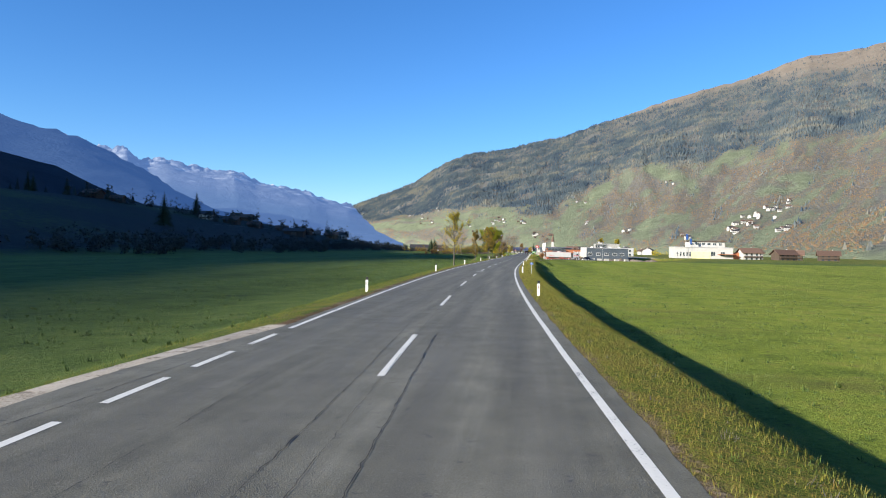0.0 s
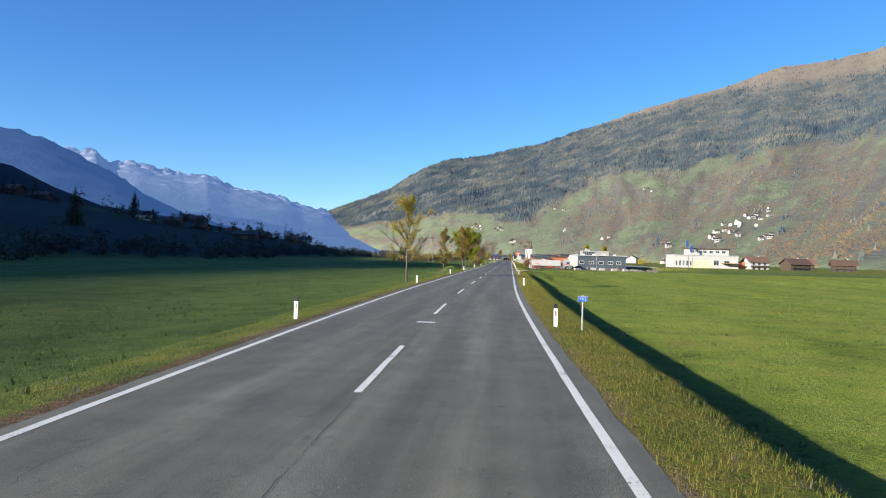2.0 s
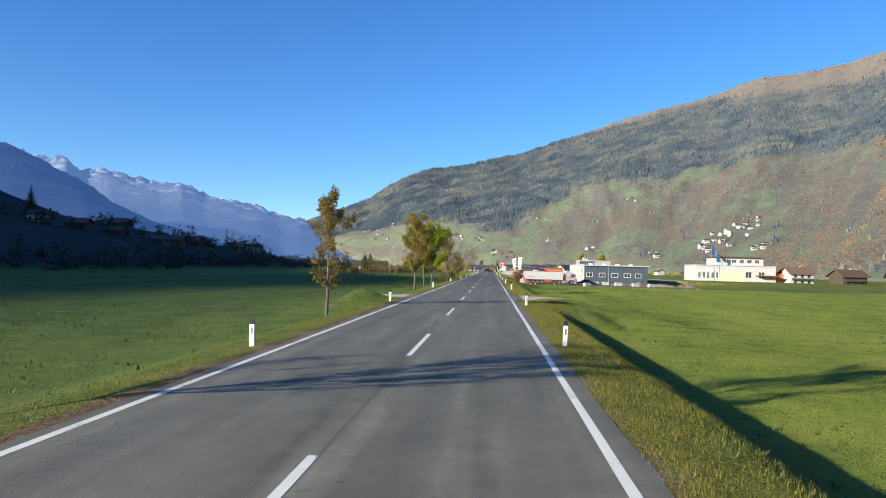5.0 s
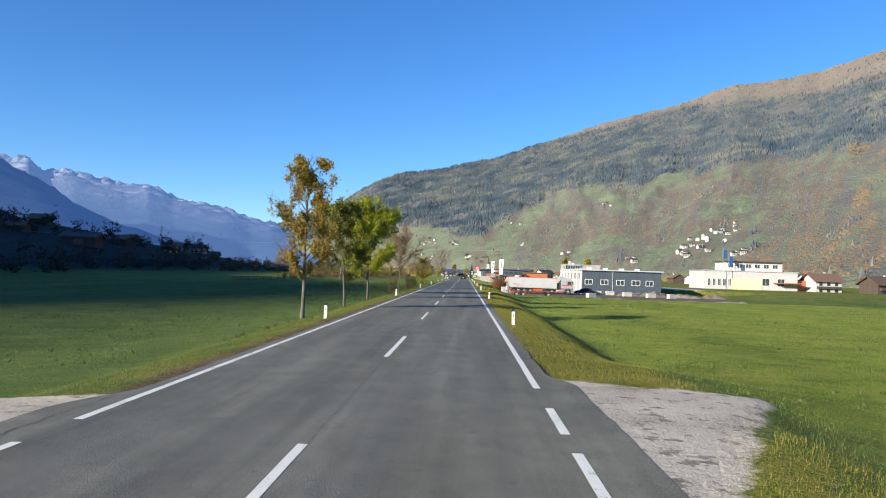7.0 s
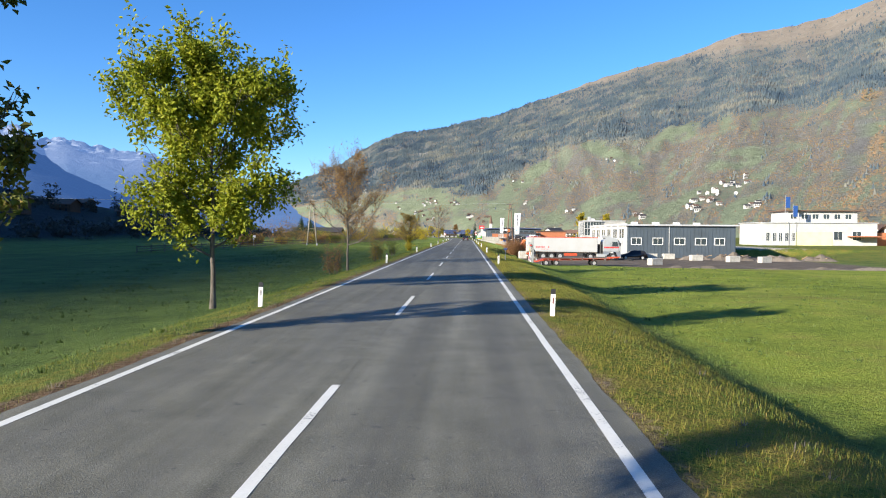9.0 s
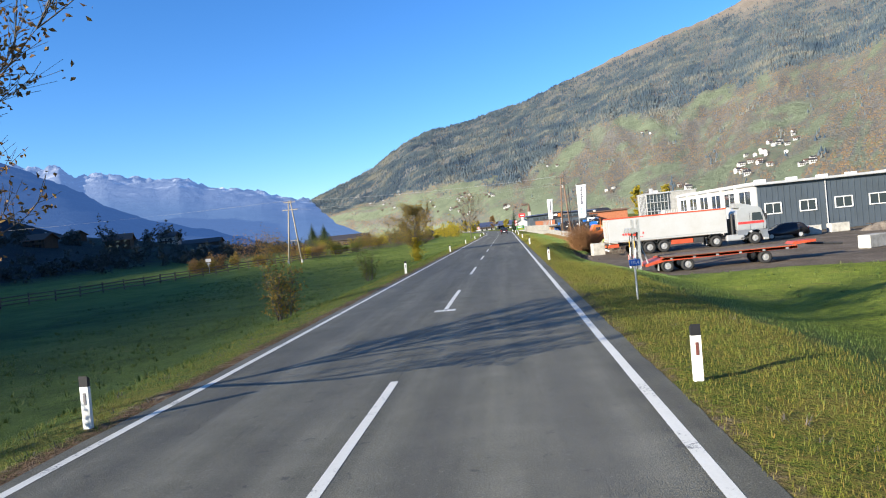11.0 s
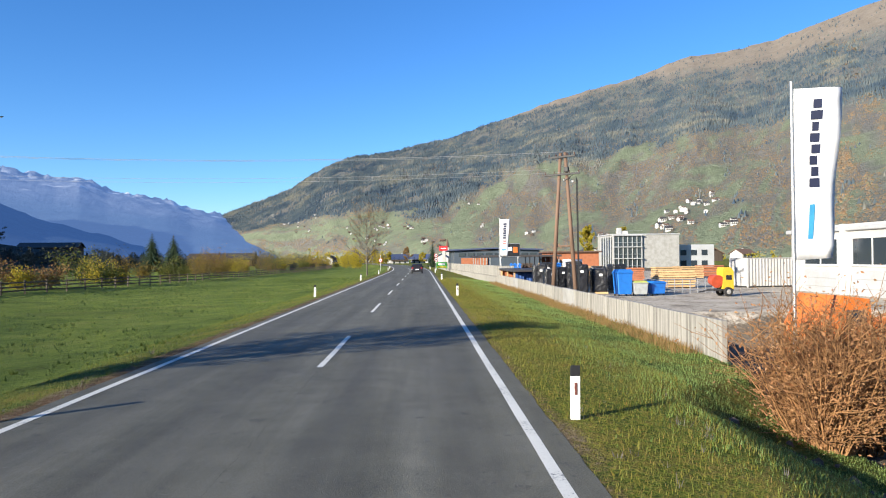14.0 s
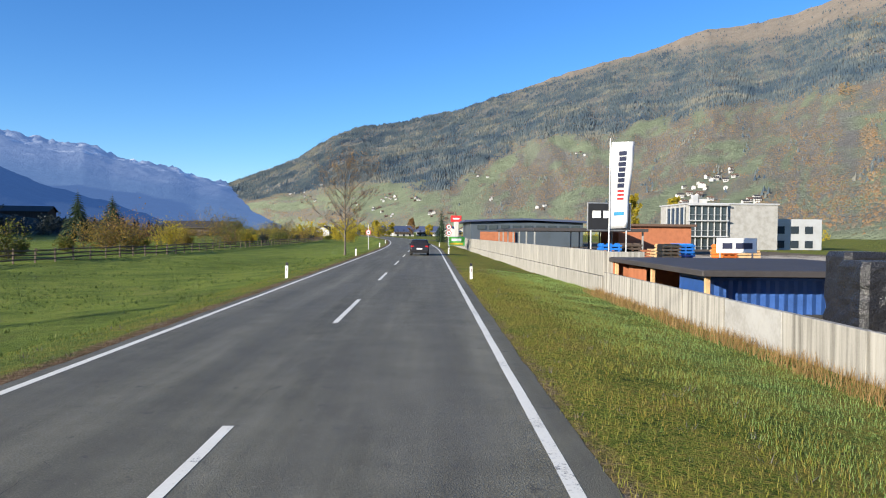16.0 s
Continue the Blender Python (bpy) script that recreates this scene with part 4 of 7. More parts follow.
# ---- trees and bushes ----
def tube(verts, faces, path, radii, sides):
    """Adds a bent tapered tube along a path of Vectors."""
    base = len(verts)
    for k, (p, r) in enumerate(zip(path, radii)):
        way = (path[min(k + 1, len(path) - 1)] - path[max(k - 1, 0)])
        q = Vector((0, 0, 1)).rotation_difference(way).to_matrix() if way.length > 1e-6 else Matrix.Identity(3)
        for i in range(sides):
            a = i * math.tau / sides
            verts.append(p + q @ Vector((r * math.cos(a), r * math.sin(a), 0)))
    for k in range(len(path) - 1):
        for i in range(sides):
            j = (i + 1) % sides
            a = base + k * sides
            faces.append((a + i, a + j, a + sides + j, a + sides + i))


def bent(rnd, start, way, length, n, wander, lift):
    """A wandering path; lift bends it upwards."""
    path, p, d = [start.copy()], start.copy(), way.normalized()
    for _ in range(n):
        d = (d + Vector((rnd.uniform(-1, 1), rnd.uniform(-1, 1), rnd.uniform(-1, 1))) * wander + Vector((0, 0, lift))).normalized()
        p = p + d * (length / n)
        path.append(p.copy())
    return path


def leaf(verts, faces, rnd, p, size):
    """One leaf: two triangles folded along the midrib."""
    d = Vector((rnd.gauss(0, 1), rnd.gauss(0, 1), rnd.gauss(-0.3, 0.8))).normalized()
    side = d.cross(Vector((rnd.gauss(0, 1), rnd.gauss(0, 1), rnd.gauss(0, 1)))).normalized()
    up = side.cross(d) * (0.18 * size)
    s = size * rnd.uniform(0.65, 1.25)
    b = len(verts)
    verts += [p, p + d * s * 0.5 + side * s * 0.27 + up, p + d * s, p + d * s * 0.5 - side * s * 0.27 + up]
    faces += [(b, b + 1, b + 2), (b, b + 2, b + 3)]


def tree(at, h, spread, first, seed, leaves, size, leafmat, label, crown_shape=0.55, limbs=17, lean=(0, 0), trunk_r=None, collar=0, group="roadside trees", low=0.75, clump=-0.35, puff=1.0, rise=1.0, fine=1.0):
    """A broadleaf tree: tapered trunk with limbs, branches and twigs, and a crown of single leaves."""
    rnd = random.Random(seed)
    tv, tf, lv, lf, cv, cf = [], [], [], [], [], []
    r0 = trunk_r or h * 0.0112
    n = 11
    path, p = [], Vector((0, 0, -0.12))
    for k in range(n + 1):
        f = k / n
        path.append(Vector((lean[0] * f + 0.05 * rnd.uniform(-1, 1) * f * 2, lean[1] * f + 0.05 * rnd.uniform(-1, 1) * f * 2, -0.12 + h * 0.95 * f)))
    radii = [r0 * (1.35 if k == 0 else 1) * (1 - 0.9 * (k / n) ** 0.9) + 0.012 for k in range(n + 1)]
    tube(tv, tf, path, radii, 9)
    twig_ends = []

    def on_trunk(f):
        x = f * n
        k = min(n - 1, int(x))
        return path[k].lerp(path[k + 1], x - k), radii[k] + (radii[k + 1] - radii[k]) * (x - k)

    for k in range(limbs):
        f = first + (0.97 - first) * ((k + rnd.random()) / limbs) ** 0.92
        start, r = on_trunk(f)
        az = k * 2.399 + rnd.uniform(-0.5, 0.5)
        g = (f - first) / (1 - first)
        reach = spread * (low + (1 - low) * min(1, g / crown_shape)) if g < crown_shape else spread * (1 - 0.72 * ((g - crown_shape) / (1 - crown_shape)) ** 1.2)
        reach *= rnd.uniform(0.72, 1.15)
        tilt = (0.35 + 0.9 * g) * rise + rnd.uniform(-0.15, 0.25)
        way = Vector((math.cos(az), math.sin(az), tilt))
        limb = bent(rnd, start, way, reach * 1.15, 6, 0.17, 0.07)
        rl = min(r * 0.6, 0.011 * reach + 0.022)
        tube(tv, tf, limb, [rl * (1 - 0.8 * i / 6) for i in range(7)], 5)
        for b in range(round(6 * fine)):
            j = rnd.randint(1, 6)
            w = (limb[j] - limb[j - 1]).normalized() + Vector((rnd.uniform(-1, 1), rnd.uniform(-1, 1), rnd.uniform(-0.3, 0.9))) * 0.85
            br = bent(rnd, limb[j], w, reach * rnd.uniform(0.25, 0.5), 4, 0.2, 0.08)
            tube(tv, tf, br, [rl * 0.42 * (1 - 0.75 * i / 4) for i in range(5)], 4)
            for _ in range(round(7 * fine)):
                i = rnd.randint(1, 4)
                w2 = (br[i] - br[i - 1]).normalized() + Vector((rnd.uniform(-1, 1), rnd.uniform(-1, 1), rnd.uniform(-0.4, 1.0)))
                tw = bent(rnd, br[i], w2, reach * rnd.uniform(0.10, 0.24), 2, 0.25, 0.06)
                tube(tv, tf, tw, [rl * 0.16, rl * 0.12, 0.004], 3)
                twig_ends += [tw[1], tw[2], br[i]]
            twig_ends.append(br[-1])
    keep = [q for q in twig_ends if noise.noise((q.x * 0.8 + seed, q.y * 0.8, q.z * 0.8)) > clump]
    for _ in range(leaves):
        q = rnd.choice(keep)
        leaf(lv, lf, rnd, q + Vector((rnd.gauss(0, 0.11), rnd.gauss(0, 0.11), rnd.gauss(-0.03, 0.10))) * puff, size)
    for _ in range(collar):
        zc = rnd.uniform(0.1, h * 0.45)
        q, r = on_trunk(zc / (h * 0.95))
        a = rnd.uniform(0, math.tau)
        rr = r + abs(rnd.gauss(0.10, 0.34)) * max(0.15, 0.75 + 1.3 * noise.noise((zc * 1.6, a * 0.8, seed)))
        leaf(cv, cf, rnd, q + Vector((math.cos(a) * rr, math.sin(a) * rr, 0)), size * 1.6)
    ob = thing("tree", label, "tree", at, rnd.uniform(0, 360), group)
    t = new("trunk", mesh("trunk", tv, tf, "bark", True))
    t.parent = ob
    c = new("crown", mesh("crown", lv, lf, leafmat))
    c.parent = ob
    if collar:
        c = new("trunk_foliage", mesh("trunk_foliage", cv, cf, "gold_leaf"))
        c.parent = ob
    return ob


tree((-8.3, 124.4, land(-8.3, 124.4)), 9.6, 2.7, 0.22, 2, 6800, 0.13, "gold_leaf", "slender ash tree with sparse yellow autumn leaves beside the road", 0.3, 28, clump=0.0, rise=1.25, low=0.9, fine=1.4)
tree((-7.15, 156.0, land(-7.15, 156)), 7.2, 1.6, 0.2, 3, 3600, 0.17, "brown_leaf", "small roadside tree with thin brown autumn leaves", 0.4, 16)
tree((-7.3, 202.7, land(-7.3, 202.7)), 9.8, 2.35, 0.22, 5, 12500, 0.155, "amber_leaf", "tall roadside tree with amber and brown autumn leaves", 0.35, 26, (0.35, 0.2), clump=-0.12)
tree((-7.7, 219.2, land(-7.7, 219.2)), 8.2, 2.5, 0.26, 7, 9000, 0.19, "olive_leaf", "dark olive roadside tree with a leaning trunk", 0.35, 20, (-0.5, 0.1))
tree((-7.8, 233.4, land(-7.8, 233.4)), 9.0, 3.5, 0.24, 9, 34000, 0.20, "green_leaf", "full yellow-green roadside tree in the sun", 0.5, 26, low=0.9, puff=1.8)
tree((-6.95, 258.8, land(-6.95, 258.8)), 7.6, 3.3, 0.28, 12, 8500, 0.12, "dry_leaf", "nearly bare roadside tree with a few dry brown leaves", 0.4, 30, low=1.1, rise=1.15, fine=1.7)
tree((-8.0, 326.8, land(-8, 326.8)), 5.95, 2.4, 0.24, 15, 9500, 0.12, "brown_leaf", "nearly bare roadside tree with yellow leaves round its trunk", 0.45, 34, collar=1900, clump=-0.6, low=1.0, rise=0.62, fine=1.5)
tree((-7.6, 440.0, land(-7.6, 440)), 10.8, 4.6, 0.20, 18, 2600, 0.14, "dry_leaf", "tall bare roadside tree with a few brown leaves", 0.6, 34, low=0.85, rise=1.1, fine=1.3)


def bush(at, h, r, seed, leaves, size, leafmat, label, stems=14, group="", twig="bark"):
    """A bush: bent stems from the ground and single leaves round them."""
    rnd = random.Random(seed)
    tv, tf, lv, lf, ends = [], [], [], [], []
    for k in range(stems):
        a = rnd.uniform(0, math.tau)
        out = rnd.uniform(0.05, 0.5)
        way = Vector((math.cos(a) * r * out / h * 1.6, math.sin(a) * r * out / h * 1.6, 1))
        s = bent(rnd, Vector((math.cos(a) * r * 0.25, math.sin(a) * r * 0.25, -0.08)), way, h * rnd.uniform(0.6, 1.0), 5, 0.18, 0.02)
        tube(tv, tf, s, [0.022 * (1 - 0.8 * i / 5) for i in range(6)], 4)
        for i in range(1, 6):
            for _ in range(3):
                w = Vector((rnd.uniform(-1, 1), rnd.uniform(-1, 1), rnd.uniform(0.0, 1.0)))
                tw = bent(rnd, s[i], w, r * rnd.uniform(0.25, 0.6), 2, 0.2, 0.05)
                tube(tv, tf, tw, [0.008, 0.006, 0.003], 3)
                ends += tw[1:]
        for _ in range(4):
            a, q = rnd.uniform(0, math.tau), rnd.uniform(0.2, 0.85) * r
            ends.append(Vector((math.cos(a) * q, math.sin(a) * q, rnd.uniform(0.08, 0.55) * h)))
    for _ in range(leaves):
        q = rnd.choice(ends)
        leaf(lv, lf, rnd, q + Vector((rnd.gauss(0, 0.09), rnd.gauss(0, 0.09), rnd.gauss(0, 0.09))) * (r * 0.9), size)
    ob = thing("bush", label, "bush", at, 0, group)
    t = new("stem", mesh("stem", tv, tf, twig))
    t.parent = ob
    c = new("foliage", mesh("foliage", lv, lf, leafmat))
    c.parent = ob
    return ob


bush((-7.2, 277.6, land(-7.2, 277.6)), 2.5, 0.95, 31, 1300, 0.12, "brown_leaf", "upright brown-green bush on the field edge", 16, "field edge bushes")
bush((-7.8, 298.5, land(-7.8, 298.5)), 2.3, 0.7, 32, 900, 0.12, "olive_leaf", "thin upright bush with dull green leaves", 12, "field edge bushes")
bush((-7.6, 256.7, land(-7.6, 256.7)), 2.1, 0.9, 33, 1100, 0.11, "dry_leaf", "low bush with dry brown leaves below a bare tree", 12, "field edge bushes")
bush((9.5, 327.4, land(9.5, 327.4) - 0.1), 2.7, 1.7, 34, 5200, 0.075, "rust_leaf", "rounded rust-brown bush at the yard bank", 130, twig="rust_twig")
bush((10.9, 328.6, land(10.9, 328.6) - 0.1), 2.7, 1.5, 35, 4200, 0.075, "rust_leaf", "rust-brown bush beside an orange machine", 100, twig="rust_twig")
rnd = random.Random(77)
BUSH_WORDS = {"gold_leaf": "yellow-green", "brown_leaf": "olive-brown", "olive_leaf": "dull green", "dry_leaf": "russet", "shade_tint_leaf": "dark"}
for k in range(78):
    y = 351 + 3.4 * k + rnd.uniform(-2.6, 2.6)
    x = -31.5 - 0.0013 * max(0.0, 425 - y) ** 2 - abs(rnd.gauss(0, 7.0)) - rnd.uniform(0.5, 3)
    tall = rnd.random()
    h = rnd.uniform(1.2, 2.2) if tall < 0.55 else rnd.uniform(2.2, 3.6) if tall < 0.85 else rnd.uniform(3.8, 5.4)
    kind = rnd.choice(("brown_leaf", "olive_leaf", "dry_leaf", "gold_leaf", "brown_leaf", "shade_tint_leaf", "olive_leaf"))
    bush((x, y, land(x, y)), h, h * rnd.uniform(0.6, 1.0), 200 + k, 1150, 0.24, kind, f"{BUSH_WORDS[kind]} autumn bush behind the wooden fence", 12, "bushes behind the fence")


def spruce(at, h, r, seed, label, group):
    """A spruce: trunk and tiers of drooping boughs, each of several needle sprays."""
    rnd = random.Random(seed)
    tv, tf, lv, lf = [], [], [], []
    tube(tv, tf, [Vector((0, 0, -0.2)), Vector((0, 0, h * 0.6)), Vector((0, 0, h))], [h * 0.016, h * 0.009, 0.02], 7)
    tiers = 22
    for k in range(tiers):
        z = h * (0.08 + 0.9 * k / tiers)
        reach = r * (1 - k / tiers) ** 0.85 + 0.15
        for a in range(9):
            az = a * math.tau / 9 + k * 0.7 + rnd.uniform(-0.2, 0.2)
            d = Vector((math.cos(az), math.sin(az), 0))
            side = Vector((-d.y, d.x, 0))
            L = reach * rnd.uniform(0.75, 1.1)
            for j in range(4):
                f0, f1 = j / 4, (j + 1.3) / 4
                w = L * 0.17 * (1.2 - f0)
                p0 = Vector((0, 0, z - L * 0.32 * f0)) + d * L * f0
                p1 = Vector((0, 0, z - L * 0.36 * f1)) + d * L * f1
                b = len(lv)
                lv += [p0 + side * w, p0 - side * w, p1 + Vector((0, 0, -0.04 * L)), p0 + Vector((0, 0, w * 0.7))]
                lf += [(b, b + 3, b + 2), (b + 3, b + 1, b + 2)]
    ob = thing("spruce", label, "tree", at, rnd.uniform(0, 90), group)
    t = new("trunk", mesh("trunk", tv, tf, "bark"))
    t.parent = ob
    c = new("crown", mesh("crown", lv, lf, "needle"))
    c.parent = ob
    return ob


spruce((-66.5, 497, land(-66.5, 497)), 10.2, 4.0, 41, "dark spruce standing behind the autumn bushes", "spruces in the meadow")
spruce((-66.0, 511, land(-66, 511)), 10.2, 4.6, 42, "dark spruce standing behind the autumn bushes", "spruces in the meadow")
spruce((-203, 418, land(-203, 418)), 15.5, 4.8, 43, "tall dark spruce among farmhouses on the shaded hill", "spruces on the hill")
spruce((-150, 283, land(-150, 283)), 15.0, 4.4, 44, "dark spruce in front of the shaded hill", "spruces on the hill")
tree((55.3, 541, -1.0), 13.5, 3.0, 0.2, 81, 9000, 0.42, "gold_leaf", "tall golden autumn tree behind the office block", 0.4, 18, group="golden trees")
tree((67.5, 545, -1.0), 13.0, 3.0, 0.2, 82, 9000, 0.42, "gold_leaf", "tall golden autumn tree behind the office block", 0.4, 18, group="golden trees")
for k, (x, y, h) in enumerate(((-300, 395, 15), (-285, 380, 12), (-292, 420, 14), (-316, 372, 16), (-270, 430, 11))):
    spruce((x, y, land(x, y)), h, h * 0.26, 50 + k, "dark spruce at the edge of the shaded hill wood", "spruces on the hill")


def far_woods():
    """Woods too far off to count: shaded hill, hedge at its foot, valley floor."""
    rnd = random.Random(21)
    v, f = [], []

    def cone(x, y, z, h, r):
        b, a0 = len(v), rnd.uniform(0, 6)
        for lo, hi, rr in ((0.05, 0.55, 1.0), (0.35, 1.0, 0.66)):
            b = len(v)
            v.extend((x + r * rr * math.cos(a0 + k * math.tau / 6) * rnd.uniform(0.8, 1.15), y + r * rr * math.sin(a0 + k * math.tau / 6), z + h * lo) for k in range(6))
            v.append((x, y, z + h * hi))
            f.extend((b + k, b + (k + 1) % 6, b + 6) for k in range(6))

    for _ in range(1500):
        x, y = rnd.uniform(-760, -300), rnd.uniform(120, 1250)
        k = max(0.0, (-x - 300) / 460)
        if rnd.random() < 0.25 + k:
            cone(x, y, land(x, y), rnd.uniform(9, 18), rnd.uniform(2.5, 4))
    ob = new("shaded_wood", mesh("shaded_wood", v, f, "shade_tint_needle"))
    tagged(ob, "spruce wood on the shaded hillside, dark with shade put into its colour", "forest", kind="stuff")

    def scrub(name, spots, label, mat):
        bv, bf = [], []
        for x, y, z, h, r in spots:
            for _ in range(20):
                c = Vector((x + rnd.gauss(0, r * 0.45), y + rnd.gauss(0, r * 0.45), z + abs(rnd.gauss(h * 0.45, h * 0.28))))
                for _ in range(7):
                    leaf(bv, bf, rnd, c + Vector((rnd.gauss(0, 0.3), rnd.gauss(0, 0.3), rnd.gauss(0, 0.3))), 0.9)
        o = new(name, mesh(name, bv, bf, mat))
        tagged(o, label, "hedge", kind="stuff")

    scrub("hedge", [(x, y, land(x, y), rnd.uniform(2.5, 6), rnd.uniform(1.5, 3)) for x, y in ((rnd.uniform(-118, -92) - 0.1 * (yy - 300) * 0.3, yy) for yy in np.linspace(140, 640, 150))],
          "hedge and scrub at the foot of the shaded hill, shade put into its colour", "shade_tint_leaf")
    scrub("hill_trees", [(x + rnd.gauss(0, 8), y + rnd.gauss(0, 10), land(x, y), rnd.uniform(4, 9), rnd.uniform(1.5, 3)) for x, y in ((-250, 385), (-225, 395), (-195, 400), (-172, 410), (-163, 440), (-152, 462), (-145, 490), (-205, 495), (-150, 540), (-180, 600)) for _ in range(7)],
          "bare trees among the farmhouses on the hill, dark with painted shade", "shade_tint_leaf")
    scrub("valley_scrub", [(x, y, -1, rnd.uniform(2, 6), rnd.uniform(2, 4)) for x, y in ((rnd.uniform(-170, -22), rnd.uniform(600, 1100)) for _ in range(150))],
          "autumn scrub and small trees along the valley floor", "brown_leaf")
    scrub("village_trees", [(x, y, -1, rnd.uniform(3, 9), rnd.uniform(1.5, 3.5)) for x, y in ((rnd.choice((rnd.uniform(-60, -18), rnd.uniform(20, 260))), rnd.uniform(640, 1150)) for _ in range(150))],
          "brown and yellow trees among the village houses", "gold_leaf")


far_woods()


def grass(name, count, s_lo, s_hi, y_lo, y_hi, h_lo, h_hi, mat, label, seed, thin=None):
    """Single bent blades on the land."""
    rng = np.random.default_rng(seed)
    verts, faces = [], []
    for _ in range(count):
        y = float(rng.uniform(y_lo, y_hi))
        s = float(rng.uniform(s_lo, s_hi))
        if drive_mask(s, y) > 0.25 or yard_mask(s, y) > 0.3 or gully(s, y) > 0.4:
            continue
        if thin and rng.random() > thin(s, y):
            continue
        clump = 0.7 + 0.6 * noise.noise((s * 0.9, y * 0.9, 5.0))
        if rng.random() > clump + 0.35:
            continue
        x, z = s + road_x(y), height(s, y) - 0.01
        h = float(rng.uniform(h_lo, h_hi)) * (0.6 + max(0.0, clump) * 0.7)
        a = float(rng.uniform(0, 6.283))
        w = h * 0.020 + 0.0022
        lx, ly = math.cos(a) * h * 0.45, math.sin(a) * h * 0.45
        b = len(verts)
        px, py = -math.sin(a) * w, math.cos(a) * w
        verts += [(x + px, y + py, z), (x - px, y - py, z), (x + lx, y + ly, z + h)]
        faces.append((b, b + 1, b + 2))
    ob = new(name, mesh(name, verts, faces, mat))
    tagged(ob, label, "grass", kind="stuff")


grass("verge_grass", 370000, RIGHT_EDGE - 0.02, RIGHT_EDGE + 3.4, -2, 395, 0.035, 0.095, "dry_blade", "yellowed unmown grass on the road verge", 1)
grass("verge_grass", 190000, LEFT_EDGE - 2.6, LEFT_EDGE + 0.02, 4, 400, 0.03, 0.085, "verge_blade", "yellow-green unmown grass on the road verge", 2, lambda s, y: 0.25 + 0.75 * smoothstep(0.15, 0.55, LEFT_EDGE - s + 0.25 * noise.noise((y * 0.6, s, 4.0))))
grass("bank_grass", 110000, 5.2, 10.2, 2, 330, 0.035, 0.10, "grass_blade", "green grass on the ditch bank", 3)
grass("bank_grass", 210000, 5.4, 10.1, 285, 400, 0.03, 0.085, "dew_blade", "dewy pale green grass below the wall", 5, lambda s, y: smoothstep(5.2, 6.6, s))
grass("field_grass", 75000, -15, -5.4, 10, 400, 0.025, 0.06, "grass_blade", "short green meadow grass beside the road", 4)
grass("straw_grass", 15000, 9.0, 10.0, 334, 388, 0.10, 0.30, "straw_blade", "tall straw-coloured grass at the foot of the wall", 6)


def tufts(name, count, s_lo, s_hi, y_lo, y_hi, mat, label, seed, blades=8, thick=0.020, tall=1.0):
    """Standing tufts of longer grass and small molehills on the mown meadow."""
    rng = random.Random(seed)
    verts, faces = [], []
    for _ in range(count):
        s, y = rng.uniform(s_lo, s_hi), rng.uniform(y_lo, y_hi)
        if noise.noise((s * 0.25, y * 0.25, 6.0)) + 0.5 * noise.noise((s * 0.06, y * 0.06, 2.0)) < rng.uniform(-0.35, 0.3):
            continue
        if drive_mask(s, y) > 0.2 or yard_mask(s, y) > 0.2:
            continue
        x, z = s + road_x(y), height(s, y) - 0.02
        size = rng.uniform(0.5, 1.3)
        for _ in range(blades):
            a, h = rng.uniform(0, 6.28), rng.uniform(0.06, 0.15) * size * tall
            r, w, out = rng.uniform(0, 0.10) * size, thick * size, rng.uniform(0.02, 0.10) * size
            cx, cy = x + r * math.cos(a), y + r * math.sin(a)
            b = len(verts)
            verts += [(cx - w * math.sin(a), cy + w * math.cos(a), z), (cx + w * math.sin(a), cy - w * math.cos(a), z), (cx + out * math.cos(a), cy + out * math.sin(a), z + h)]
            faces.append((b, b + 1, b + 2))
    ob = new(name, mesh(name, verts, faces, mat))
    tagged(ob, label, "grass", kind="stuff")


tufts("grass_tufts", 16000, -30, -5.2, 235, 440, "tuft_blade", "dark tufts of longer grass on the mown meadow", 91)
tufts("grass_tufts", 8000, -24, -5.0, 10, 235, "tuft_blade", "dark tufts of longer grass on the mown meadow", 92)
tufts("grass_tufts", 11000, 7.4, 30, 0, 292, "tuft_blade", "tufts of longer grass on the bright meadow", 93)
tufts("verge_tufts", 6000, 4.05, 9.6, 0, 400, "dry_blade", "uneven tufts of yellowed grass on the verge", 94, 9, 0.008, 0.55)
tufts("verge_tufts", 6000, 4.3, 9.8, 0, 400, "grass_blade", "uneven tufts of green grass on the verge", 95, 9, 0.008, 0.55)
tufts("verge_tufts", 4000, -6.2, -3.9, 5, 420, "verge_blade", "uneven tufts of yellow-green grass on the verge", 96, 9, 0.008, 0.6)
tufts("verge_weeds", 1500, 4.0, 6.5, 0, 400, "bark", "low brown weeds and dead stalks on the verge", 97, 7, 0.008, 0.8)
tufts("verge_weeds", 1500, -5.2, -3.9, 5, 420, "bark", "low brown weeds and dead stalks on the verge", 98, 7, 0.008, 0.8)
tufts("mound_grass", 1500, -9.0, -4.6, 162, 168.5, "grass_blade", "longer grass on the soil mound beside the field entrance", 99, 12, 0.007, 0.6)
tufts("mound_grass", 1500, 6.2, 10.0, 158, 167, "grass_blade", "longer grass on the mound beside the field entrance", 100, 12, 0.007, 0.6)


